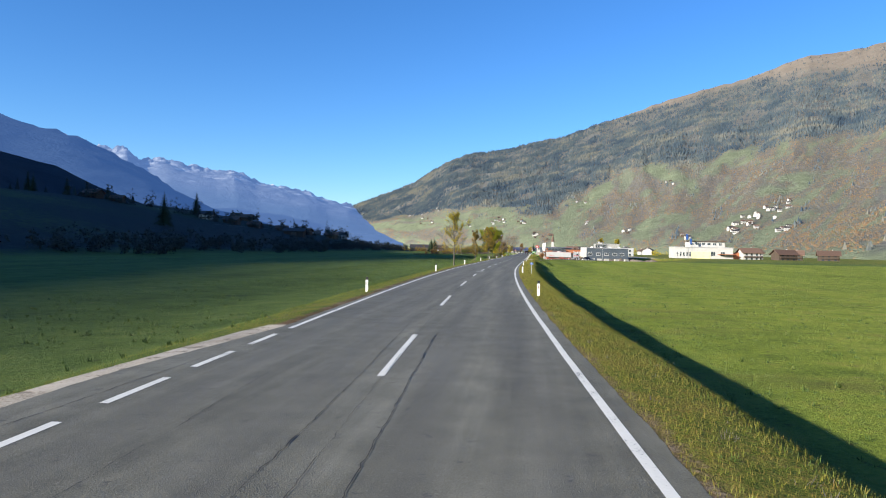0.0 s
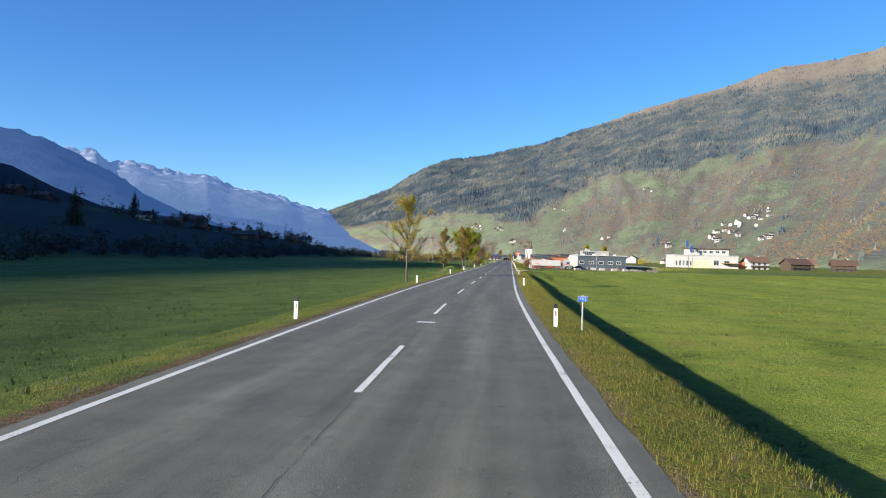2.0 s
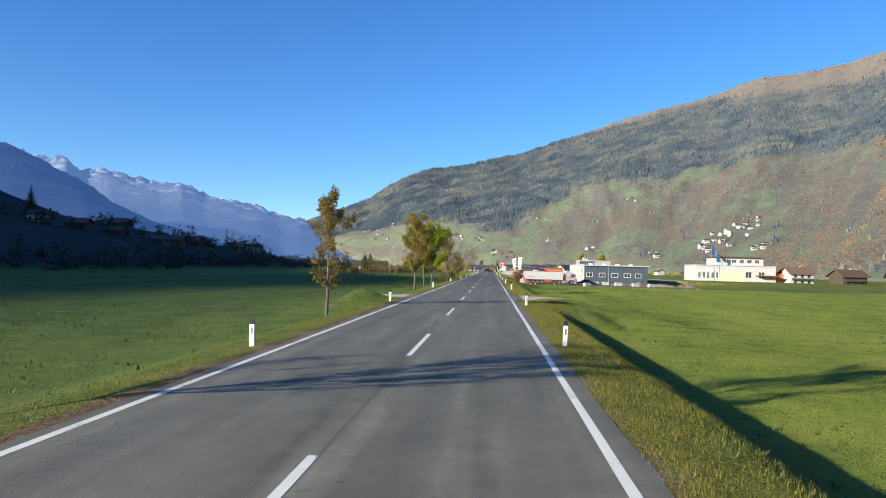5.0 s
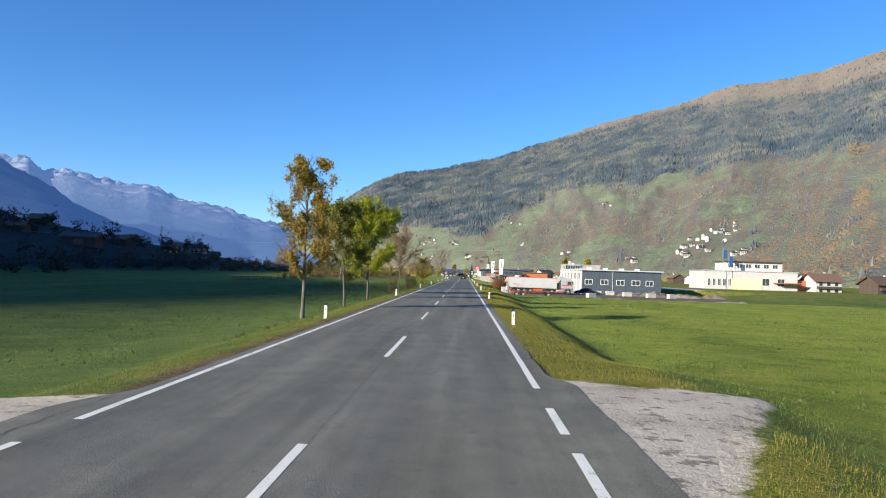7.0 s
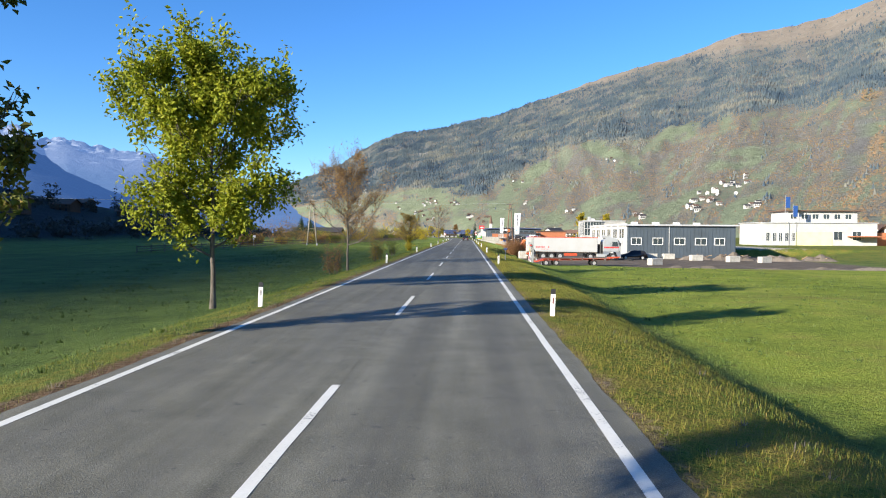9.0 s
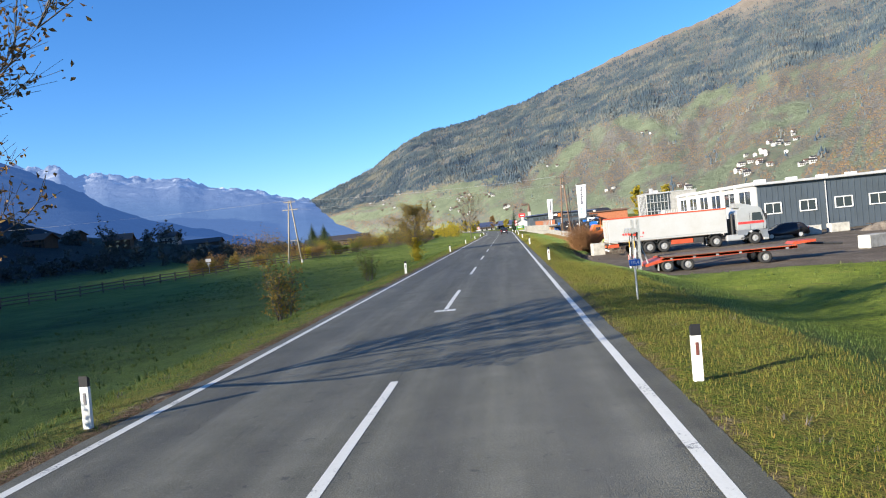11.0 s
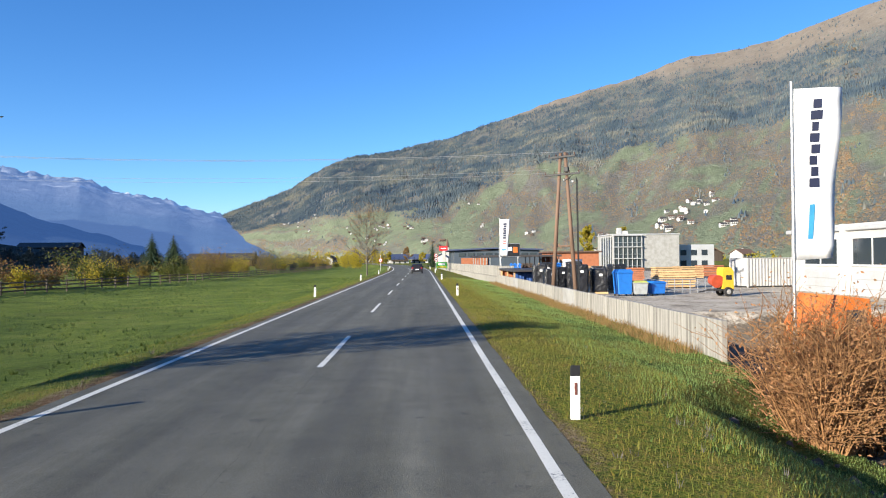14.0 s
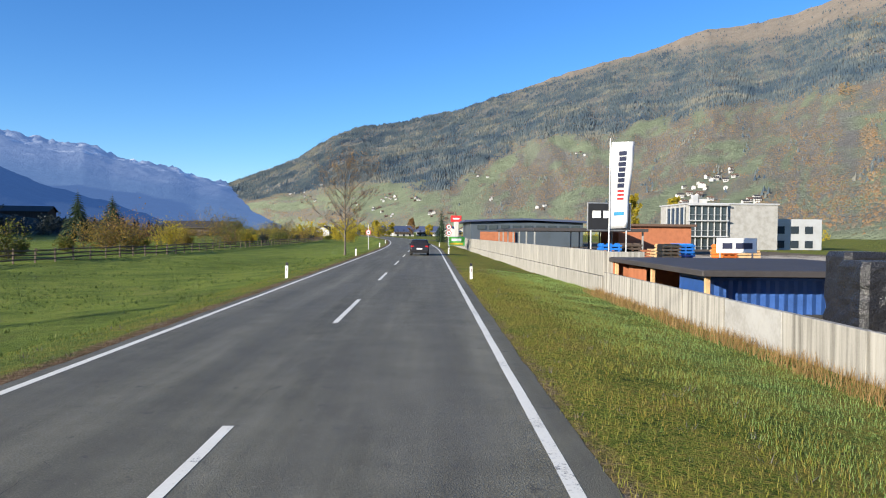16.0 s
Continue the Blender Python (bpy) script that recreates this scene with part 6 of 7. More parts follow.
def low_loader():
    g = YARD_LEVEL
    ob = thing("low_loader", "red low-loader trailer with upright grey loading ramps", "trailer", (9.4, 296.7, g))
    bm = prism([(1.0, 0.62), (2.2, 0.92), (10.2, 0.98), (10.2, 0.80), (2.2, 0.72), (1.0, 0.45)], 2.5, axis="y")
    d = part("deck", bm, "red_paint", ob, "red steel deck")
    for k in range(9):
        part("plank", box((8.0, 0.23, 0.05), (6.1, -1.05 + 0.262 * k, 0.985), 0.008), "grey_wood", d)
    for y in (-1.22, 1.22):
        part("side_beam", box((8.2, 0.06, 0.16), (6.1, y, 0.86), 0.01), "red_paint", d)
        for k in range(6):
            part("lashing_plate", box((0.16, 0.03, 0.1), (2.6 + 1.4 * k, y * 1.03, 0.84), 0.01), "steel_grey", d)
    part("gooseneck", prism([(9.9, 0.8), (10.3, 1.15), (11.6, 1.2), (11.6, 1.05), (10.4, 0.98), (10.1, 0.7)], 1.2, axis="y"), "red_paint", ob)
    part("drawbar", rod((11.2, 0, 0.95), (13.4, 0, 0.75), 0.08), "chassis", ob)
    for x in (2.35, 3.6, 8.3):
        for y in (-1.02, 1.02):
            wheel(ob, x, y, 0.40, 0.40, 0.32, out=-1 if y < 0 else 1)
    part("mud_flap", box((0.03, 0.4, 0.45), (1.8, -1.0, 0.35), 0.008), "steel_grey", ob)
    for y0 in (-1.0, 0.85):
        ramp_ = part("ramp", prism([(0.60, 0.32), (0.74, 0.32), (0.82, 3.5), (0.70, 3.5)], 0.05, axis="y", at=y0 - 0.26), "steel_grey", ob, "upright folded loading ramp")
        part("ramp_rail", prism([(0.60, 0.32), (0.74, 0.32), (0.82, 3.5), (0.70, 3.5)], 0.05, axis="y", at=y0 + 0.26), "steel_grey", ramp_)
        for k in range(13):
            part("ramp_rung", box((0.07, 0.5, 0.07), (0.67 + 0.0065 * k, y0, 0.5 + 0.24 * k), 0.008), "steel_grey", ramp_)
        part("ramp_plate", prism([(0.705, 0.9), (0.725, 0.9), (0.77, 2.9), (0.75, 2.9)], 0.5, axis="y", at=y0), "steel_grey", ramp_)
        for k in (-0.2, 0.2):
            part("ramp_link", rod((0.45, y0 + k, 2.80), (0.98, y0 + k, 1.75), 0.035, 0.03), "chassis", ramp_)
        part("ramp_brace", rod((1.2, y0, 0.66), (0.72, y0, 2.2), 0.05, 0.04), "steel_grey", ramp_)
        part("ramp_head", prism([(0.22, 2.66), (0.82, 2.74), (0.82, 2.92), (0.30, 2.95), (0.22, 2.86)], 0.6, axis="y", at=y0), "steel_grey", ramp_)
        part("ramp_light", box((0.14, 0.42, 0.13), (0.50, y0 - 0.06, 2.55), 0.01), "hatch_red", ramp_)
        part("ramp_ram", rod((0.36, y0 - 0.16, 0.12), (0.47, y0 - 0.16, 1.75), 0.055, 0.045), "label_white", ramp_, "pale hydraulic ram")
        part("ramp_hose", rod((0.42, y0 + 0.1, 0.5), (0.52, y0 + 0.1, 2.5), 0.03, 0.03, 6), "chassis", ramp_)
        sign = part("warning_board", box((0.02, 0.34, 0.46), (0.30, y0 - 0.24, 0.95), 0.004), "label_white", ob, "red and white hatched board")
        for k in range(3):
            part("warning_stripe", prism([(y0 - 0.40, 0.76 + 0.14 * k), (y0 - 0.08, 0.92 + 0.14 * k), (y0 - 0.08, 0.99 + 0.14 * k), (y0 - 0.40, 0.83 + 0.14 * k)], 0.01, axis="x", at=0.285), "hatch_red", sign)
        part("yellow_panel", box((0.02, 0.14, 0.5), (0.42, y0 - 0.18, 1.95), 0.004), "yellow", ob)


def excavator():
    ob = thing("loader_machine", "orange construction machine with an upright slatted mast", "machine", (12.3, 331.4, YARD_LEVEL), 4)
    ob.matrix_basis = ob.matrix_basis @ Matrix.Scale(0.84, 4)
    part("undercarriage", box((2.6, 2.2, 0.5), (0, 0, 0.55), 0.1), "chassis", ob)
    b = part("house", prism([(-1.2, 0.85), (0.9, 0.85), (0.9, 2.3), (0.2, 2.5), (0.1, 3.5), (-0.7, 3.6), (-1.2, 2.7)], 2.0, axis="y"), "orange_paint", ob)
    part("cab_window", box((0.6, 0.02, 0.6), (-0.3, -1.01, 2.9), 0.008), "glass", b)
    part("engine_cover", box((0.9, 1.9, 0.6), (0.5, 0, 2.35), 0.08), "orange_paint", b)
    part("side_plate", box((1.0, 0.06, 0.7), (0.2, -1.03, 1.5), 0.02), "orange_paint", b)
    part("boom", prism([(-1.1, 2.5), (0.9, 3.15), (1.1, 2.95), (-0.9, 2.2)], 0.35, axis="y", at=-1.0), "orange_paint", ob)
    part("ram", rod((-0.8, -1.2, 1.4), (0.6, -1.2, 2.7), 0.07, 0.05), "chassis", ob)
    for k in range(5):
        part("mast_post", box((0.16, 0.14, 2.7), (1.15 + 0.27 * k, -0.6, 2.5), 0.02), "orange_paint", ob)
    for z in (1.3, 2.0, 2.7):
        part("mast_rung", box((1.4, 0.1, 0.12), (1.65, -0.55, z), 0.01), "orange_paint", ob)
    for x in (-0.9, 0.9):
        for y in (-1.1, 1.1):
            wheel(ob, x, y, 0.5, 0.5, 0.4, out=-1 if y < 0 else 1)


def simple(name, label, category, size, at, mat, bevel=0.03, turn=0, group=""):
    ob = part(name, box(size, (0, 0, size[2] / 2), bevel), mat)
    ob.matrix_basis = pose(*at, 0, 0, turn)
    return tagged(ob, label, category, group)


def yard_clutter():
    g = YARD_LEVEL
    simple("concrete_block", "pale concrete block at the foot of the bank", "concrete block", (1.25, 1.0, 1.25), (10.95, 323.0, g - 0.05), "block_concrete", 0.05, 8)
    for k, (x, y) in enumerate(((31.9, 323.6), (34.9, 324.3), (37.4, 318.0), (41.2, 313.0), (45.0, 311.0), (26.5, 300.5))):
        simple("concrete_block", "pale concrete block at the edge of the yard", "concrete block", (1.9, 0.9, 0.9), (x, y, g), "block_concrete", 0.05, 6 * k, "concrete blocks")
    # stacked slabs, pallets and a lime sheet by the bank
    rnd = random.Random(4)
    ob = thing("slab_stack", "leaning heap of broken grey slabs beside a trailer", "slab stack", (12.75, 323.2, g))
    for k in range(17):
        w, d = rnd.uniform(0.9, 1.5), rnd.uniform(0.7, 1.2)
        s = part("slab", box((w, d, rnd.uniform(0.08, 0.16)), (0, 0, 0), 0.025), ("conc_dark", "rubble", "conc_dark", "clod")[k % 4], ob)
        s.matrix_basis = pose(0.28 * rnd.uniform(-1, 1), 0.25 * rnd.uniform(-1, 1), 0.42 + 0.105 * k, rnd.uniform(-9, 9), rnd.uniform(-9, 9), rnd.uniform(-50, 50))
    part("base", box((1.4, 1.2, 0.38), (0, 0, 0.19), 0.03), "concrete", ob)
    ob = thing("cover_sheet", "crumpled lime green cover sheet over rubble", "cover sheet", (11.95, 324.5, g))
    bm = bmesh.new()
    grid = [[bm.verts.new((0.16 * i - 0.55, 0.14 * j - 0.5, 1.42 + 0.35 * noise.noise((i * 0.5, j * 0.5, 2)) - 0.04 * (i - 3.5) ** 2)) for i in range(8)] for j in range(8)]
    for j in range(7):
        for i in range(7):
            bm.faces.new((grid[j][i], grid[j][i + 1], grid[j + 1][i + 1], grid[j + 1][i]))
    s = part("sheet", bm, "green_sheet", ob, "", True)
    s.modifiers.new("thick", "SOLIDIFY").thickness = 0.02
    part("soil_mound", box((1.1, 1.0, 1.45), (0, 0, 0.66), 0.25), "rubble", ob)
    ob = thing("picket_fence", "low rusty picket fence beside the concrete block", "fence", (11.62, 322.3, g))
    for k in range(26):
        part("picket", box((0.035, 0.03, 0.92), (0.115 * k, 0.02 * rnd.uniform(-1, 1), 0.45), 0.004), "grey_wood", ob)
    for z in (0.22, 0.86):
        part("rail", box((3.0, 0.03, 0.05), (1.45, 0.03, z), 0.004), "grey_wood", ob)
    for x in (-0.04, 1.45, 2.95):
        part("fence_post", box((0.08, 0.08, 1.0), (x, 0.07, 0.5), 0.006), "grey_wood", ob)
    # clods along the broken edge of the bank
    bm, made = bmesh.new(), 0
    while made < 260:
        y, s, r = rnd.uniform(309, 327.2), rnd.uniform(7.0, 10.2), rnd.uniform(0.02, 0.05) + 0.13 * rnd.random() ** 4
        if rnd.random() > gully(s, y) + 0.01:
            continue
        made += 1
        tmp = bmesh.new()
        bmesh.ops.create_icosphere(tmp, subdivisions=1, radius=r)
        for v in tmp.verts:
            v.co *= rnd.uniform(0.5, 1.25)
        bmesh.ops.translate(tmp, vec=(s, y, height(s, y) + r * 0.1), verts=tmp.verts)
        join(bm, tmp)
    tagged(part("bank_rubble", bm, "clod"), "dark clods and stones along the broken yard bank", "rubble", kind="stuff")


def heap(at, L, W, H, turn, seed, mat, label, sticks=0):
    """An uneven heap of soil, with broken boards and branches sticking out of it."""
    rnd = random.Random(seed)
    ob = thing("soil_heap", label, "heap", at, turn, "heaps along the yard")
    bm = bmesh.new()
    n, m = max(8, int(L / 0.45)), max(6, int(W / 0.4))
    grid = []
    for j in range(m + 1):
        row = []
        for i in range(n + 1):
            u, v = 2 * i / n - 1, 2 * j / m - 1
            rise = max(0.0, 1 - abs(u) ** 3) * max(0.0, 1 - v * v)
            z = H * rise * (0.65 + 0.7 * noise.noise((i * 0.35, j * 0.45, seed))) + 0.12 * H * noise.noise((i * 1.1, j * 1.2, seed + 3)) * rise - 0.06
            row.append(bm.verts.new((u * L / 2, v * W / 2, z)))
        grid.append(row)
    for j in range(m):
        for i in range(n):
            bm.faces.new((grid[j][i], grid[j][i + 1], grid[j + 1][i + 1], grid[j + 1][i]))
    part("mound", bm, mat, ob)
    for k in range(sticks):
        x, y, a = rnd.uniform(-0.42, 0.42) * L, rnd.uniform(-0.3, 0.3) * W, rnd.uniform(0, math.tau)
        d = Vector((math.cos(a), math.sin(a), rnd.uniform(0.0, 0.5))) * rnd.uniform(0.7, 1.6)
        p = Vector((x, y, H * 0.5))
        part("stick", rod(p - d * 0.5, p + d * 0.5, rnd.uniform(0.03, 0.08), rnd.uniform(0.02, 0.05), 5), rnd.choice(("grey_wood", "old_wood", "new_wood")), ob)
    return ob


def black_bales():
    rnd = random.Random(9)
    group = "wrapped stacks"
    spots = [(11.6, 371.5), (12.9, 369.6), (11.7, 367.0), (13.3, 366.3), (13.0, 363.4), (14.5, 364.0), (12.6, 373.8), (14.3, 371.6), (15.6, 368.4), (16.3, 365.8)]
    for x, y in spots:
        h = rnd.uniform(1.6, 2.2)
        ob = thing("wrapped_stack", "tall pallet stack wrapped in shiny black film", "wrapped stack", (x, y, -0.35), rnd.uniform(-12, 12), group)
        bm = bmesh.new()
        n, rows_ = 24, 16
        ring = []
        for j in range(rows_ + 1):
            z = 0.14 + h * j / rows_
            ring.append([])
            for k in range(n):
                a = (k + 0.5) * math.tau / n
                sq = 0.58 / max(abs(math.cos(a)), abs(math.sin(a))) * 0.93
                r = sq * (1 + 0.07 * noise.noise((k * 0.45, j * 0.4, x)) + 0.06 * noise.noise((k * 1.3, j * 0.9, y))) * (0.9 if j in (0, rows_) else 1)
                ring[-1].append(bm.verts.new((r * math.cos(a), r * math.sin(a), z)))
        for j in range(rows_):
            for k in range(n):
                bm.faces.new((ring[j][k], ring[j][(k + 1) % n], ring[j + 1][(k + 1) % n], ring[j + 1][k]))
        bm.faces.new(ring[-1])
        bm.faces.new(ring[0][::-1])
        part("wrapping", bm, "black_wrap", ob)
        part("label", box((0.22, 0.01, 0.16), (0.05, -0.585, h * 0.82), 0.002), "label_white", ob, "white paper label")
        part("pallet", box((1.15, 1.15, 0.14), (0, 0, 0.07), 0.015), "new_wood", ob)


def container(at, size, turn, mat, label, writing=True):
    L, W, H = size
    ob = thing("container", label, "container", at, turn)
    for sy in (-1, 1):
        bm = bmesh.new()
        n = int(L / 0.28)
        prev = None
        for k in range(n * 2 + 1):
            x = -L / 2 + L * k / (2 * n)
            d = sy * (W / 2 - (0.0 if (k // 1) % 2 else 0.045))
            row = (bm.verts.new((x, d, 0.12)), bm.verts.new((x, d, H - 0.1)))
            if prev:
                bm.faces.new((prev[0], row[0], row[1], prev[1]))
            prev = row
        part("side_panel", bm, mat, ob)
    for sx in (-1, 1):
        part("end_panel", box((0.05, W - 0.1, H - 0.2), (sx * (L / 2 - 0.03), 0, H / 2), 0.01), mat, ob)
        for sy in (-1, 1):
            part("corner_post", box((0.14, 0.14, H), (sx * (L / 2 - 0.07), sy * (W / 2 - 0.05), H / 2), 0.01), mat, ob)
    part("roof", box((L, W, 0.08), (0, 0, H - 0.05), 0.01), mat, ob)
    part("floor", box((L, W, 0.12), (0, 0, 0.07), 0.01), "chassis", ob)
    if writing:
        bm = bmesh.new()
        for k in range(5):
            box((0.12, 0.006, 0.16), (L * 0.3 + 0.17 * k, -W / 2 - 0.004, H * 0.8), bm=bm)
        part("lettering", bm, "label_white", ob, "white unreadable lettering bars")


def open_shed():
    ob = thing("open_shed", "flat dark-roofed open shed with orange boards behind the wall", "shed", (14.2, 382.2, -0.35))
    part("roof", box((8.2, 10.6, 0.16), (0, 0, 1.44), 0.02), "roof_dark", ob)
    part("fascia", box((8.3, 0.06, 0.17), (0, -5.33, 1.42), 0.01), "roof_dark", ob)
    part("side_fascia", box((0.06, 10.6, 0.17), (-4.13, 0, 1.42), 0.01), "roof_dark", ob)
    part("back_wall", box((8.0, 0.12, 1.35), (0, 5.1, 0.68), 0.01), "red_wood", ob)
    for x in (-3.9, 0, 3.9):
        for y in (-5.0, 0.0, 4.9):
            part("post", box((0.14, 0.14, 1.36), (x, y, 0.68), 0.01), "new_wood", ob)
    for k in range(8):
        part("board", box((0.06, 0.3, 1.2), (-3.7 + 0.03 * k, 1.6 + 0.38 * k, 0.62), 0.01), "red_wood", ob)
    rnd = random.Random(2)
    for k in range(7):
        part("timber", box((0.2, 2.2, 0.12), (-3.2 + 0.24 * (k % 3), 0.2 + rnd.uniform(-0.2, 0.2), 0.1 + 0.13 * (k // 3)), 0.01), "new_wood", ob)


def timber_stacks():
    rnd = random.Random(6)
    for k, (x, y, w) in enumerate(((16, 406, 3.0), (20, 409, 3.0), (24.5, 408, 3.2), (24, 389, 3.0), (29, 392, 3.0), (33, 396, 3.2), (38, 402, 3.2), (23, 372, 2.6))):
        ob = thing("timber_stack", "stack of pale sawn timber boards in the yard", "timber stack", (x, y, -0.35), rnd.uniform(-8, 8), "timber stacks")
        for j in range(7):
            part("layer", box((w, 1.2, 0.15), (rnd.uniform(-0.05, 0.05), 0, 0.15 + 0.2 * j), 0.01), "new_wood" if k % 3 else "red_wood", ob)
        for sx in (-1, 1):
            part("bearer", box((0.12, 1.2, 0.1), (sx * w * 0.35, 0, 0.05), 0.01), "grey_wood", ob)


def billboard(at, w, h, z, mat, frame_mat, label, bars, turn=0):
    ob = thing("billboard", label, "billboard", at, turn)
    for sx in (-1, 1):
        part("post", rod((sx * w * 0.42, 0.06, 0), (sx * w * 0.42, 0.06, z + h), 0.05), "galv", ob)
    p = part("panel", box((w, 0.06, h), (0, 0, z + h / 2), 0.01), mat, ob)
    part("border", box((w + 0.1, 0.04, h + 0.1), (0, 0.02, z + h / 2), 0.01), frame_mat, p)
    for x0, x1, z0, z1, m in bars:
        part("lettering", box(((x1 - x0) * w, 0.008, (z1 - z0) * h), ((x0 + x1 - 1) / 2 * w, -0.034, z + (z0 + z1) / 2 * h), 0.002), m, p)


for k, (x, y, L, W, H, turn, sticks) in enumerate(((38.5, 321.5, 5.5, 2.4, 1.2, 5, 10), (43.5, 319.5, 6.5, 2.6, 1.5, -4, 16), (50.0, 318.0, 7.0, 2.6, 1.3, 3, 12), (56.5, 319.0, 6.0, 2.4, 1.1, -6, 9))):
    heap((x, y, YARD_LEVEL), L, W, H, turn, 5 + k, "rubble", "brown heap of soil and broken boards in the yard", sticks)
for k, (x, y) in enumerate(((27.0, 286.6), (34.5, 287.2), (42.0, 288.2), (50.0, 291.0))):
    heap((x, y, land(x, y)), 8.5, 1.8, 0.55, 4 + 3 * k, 15 + k, "rubble", "low bank of dark soil along the yard edge")
car((28.6, 321.6, YARD_LEVEL), 84, "dark grey hatchback car parked beside the truck")
tipper_truck()
low_loader()
excavator()
yard_clutter()
black_bales()
container((13.6, 379.2, -0.35), (6.0, 2.2, 1.25), 0, "blue_steel", "blue corrugated steel container behind the concrete wall")
container((31.0, 372.5, -0.35), (6.0, 2.4, 2.4), 10, "plaster", "white corrugated office container in the yard", False)
container((44.0, 377.0, -0.35), (6.0, 2.4, 2.4), 0, "orange_paint", "orange steel container in the yard", False)
open_shed()
timber_stacks()
for k, (x, y, mat, word) in enumerate(((13.5, 401.0, "blue_plastic", "blue"), (15.2, 402.5, "old_wood", "dark brown"), (17.0, 400.5, "new_wood", "pale timber"), (18.8, 403.0, "blue_plastic", "blue"), (21.0, 401.5, "orange_paint", "orange"))):
    ob = thing("pallet_stack", f"stack of {word} pallets behind the high wall", "pallet stack", (x, y, -0.35), 5 * k, "pallet stacks")
    for j in range(9):
        part("pallet", box((1.3, 1.0, 0.13), (0.02 * (j % 3), 0, 0.1 + 0.21 * j), 0.01), mat, ob)
        for sx in (-0.5, 0, 0.5):
            part("spacer", box((0.1, 0.95, 0.08), (sx, 0, 0.205 + 0.21 * j), 0.0), mat, ob)
billboard((12.2, 396.0, -0.35), 2.35, 1.45, 2.75, "black", "galv", "dark billboard with white lettering bars on steel posts", [(0.1, 0.3, 0.45, 0.72, "label_white"), (0.36, 0.62, 0.45, 0.72, "label_white"), (0.68, 0.9, 0.3, 0.75, "orange_paint")])
billboard((19.6, 396.5, -0.35), 2.2, 0.75, 1.55, "label_white", "white", "white billboard with dark lettering bars", [(0.12, 0.38, 0.25, 0.7, "print_dark"), (0.46, 0.9, 0.25, 0.7, "print_dark")])


def waste_bin(at, w, h, mat, lid, label, turn=0):
    """A wheeled bin: tapered tub, rim, domed lid, handle bar and wheels."""
    ob = thing("waste_bin", label, "bin", at, turn, "waste bins")
    bm = prism([(-w * 0.42, 0.12), (w * 0.42, 0.12), (w * 0.5, h * 0.86), (-w * 0.5, h * 0.86)], w * 0.8)
    bmesh.ops.bevel(bm, geom=bm.edges[:], offset=0.03, segments=1, affect="EDGES")
    part("tub", bm, mat, ob)
    part("rim", box((w * 1.06, w * 0.88, 0.06), (0, 0, h * 0.86), 0.015), mat, ob)
    part("lid", prism([(-w * 0.52, h * 0.88), (w * 0.52, h * 0.88), (w * 0.36, h), (-w * 0.36, h)], w * 0.86), lid, ob)
    part("handle", rod((-w * 0.4, w * 0.5, h * 0.88), (w * 0.4, w * 0.5, h * 0.88), 0.02), "black", ob)
    for x in (-w * 0.38, w * 0.38):
        part("wheel", rod((x - 0.03, w * 0.34, 0.1), (x + 0.03, w * 0.34, 0.1), 0.1, sides=14), "tyre", ob)
        part("foot", box((0.08, 0.08, 0.14), (x, -w * 0.3, 0.07), 0.01), "black", ob)


def site_machine(at, turn):
    """A small upright site machine: frame, yellow housing, red drum and two wheels."""
    ob = thing("site_machine", "small yellow and red site machine on wheels in the yard", "machine", at, turn)
    part("frame", box((1.5, 0.7, 0.12), (0, 0, 0.42), 0.02), "chassis", ob)
    part("housing", prism([(0.0, 0.48), (0.75, 0.48), (0.75, 1.6), (0.55, 1.85), (0.1, 1.85), (0.0, 1.7)], 0.7), "yellow", ob)
    part("drum", rod((-0.35, -0.3, 0.95), (-0.35, 0.3, 1.05), 0.42, 0.34, 16), "red_paint", ob)
    part("vent", box((0.4, 0.02, 0.3), (0.4, -0.36, 1.2), 0.005), "black", ob)
    part("tow_bar", rod((-0.7, 0, 0.42), (-1.5, 0, 0.3), 0.04), "chassis", ob)
    for y in (-0.42, 0.42):
        wheel(ob, 0.3, y, 0.3, 0.3, 0.16, out=-1 if y < 0 else 1)


def barrier(a, b):
    """A grey tubular steel rack along the yard."""
    ob = thing("steel_rack", "grey tubular steel rack standing in the yard", "rack", (0, 0, 0))
    a, b = Vector(a), Vector(b)
    for k in range(10):
        p = a.lerp(b, k / 9)
        part("upright", rod(p, p + Vector((0, 0, 1.0)), 0.035, sides=6), "galv", ob)
    for z in (0.25, 0.6, 0.97):
        part("rail", rod(a + Vector((0, 0, z)), b + Vector((0, 0, z)), 0.03, sides=6), "galv", ob)


waste_bin((15.3, 360.8, -0.35), 1.05, 1.75, "blue_plastic", "blue_plastic", "tall blue wheeled waste bin in the yard", 8)
waste_bin((16.35, 360.5, -0.35), 0.95, 1.0, "steel_grey", "green_sheet", "grey wheeled waste bin with a lime lid", -6)
waste_bin((17.55, 361.1, -0.35), 1.1, 0.95, "blue_plastic", "blue_plastic", "low blue wheeled waste bin in the yard", 15)
site_machine((21.1, 359.2, -0.35), 10)
barrier((17.6, 363.6, -0.35), (22.4, 363.4, -0.35))
simple("orange_tank", "orange steel tank beside the rust-brown bush", "tank", (2.0, 1.3, 1.5), (14.2, 334.5, YARD_LEVEL), "orange_paint", 0.15, 10)


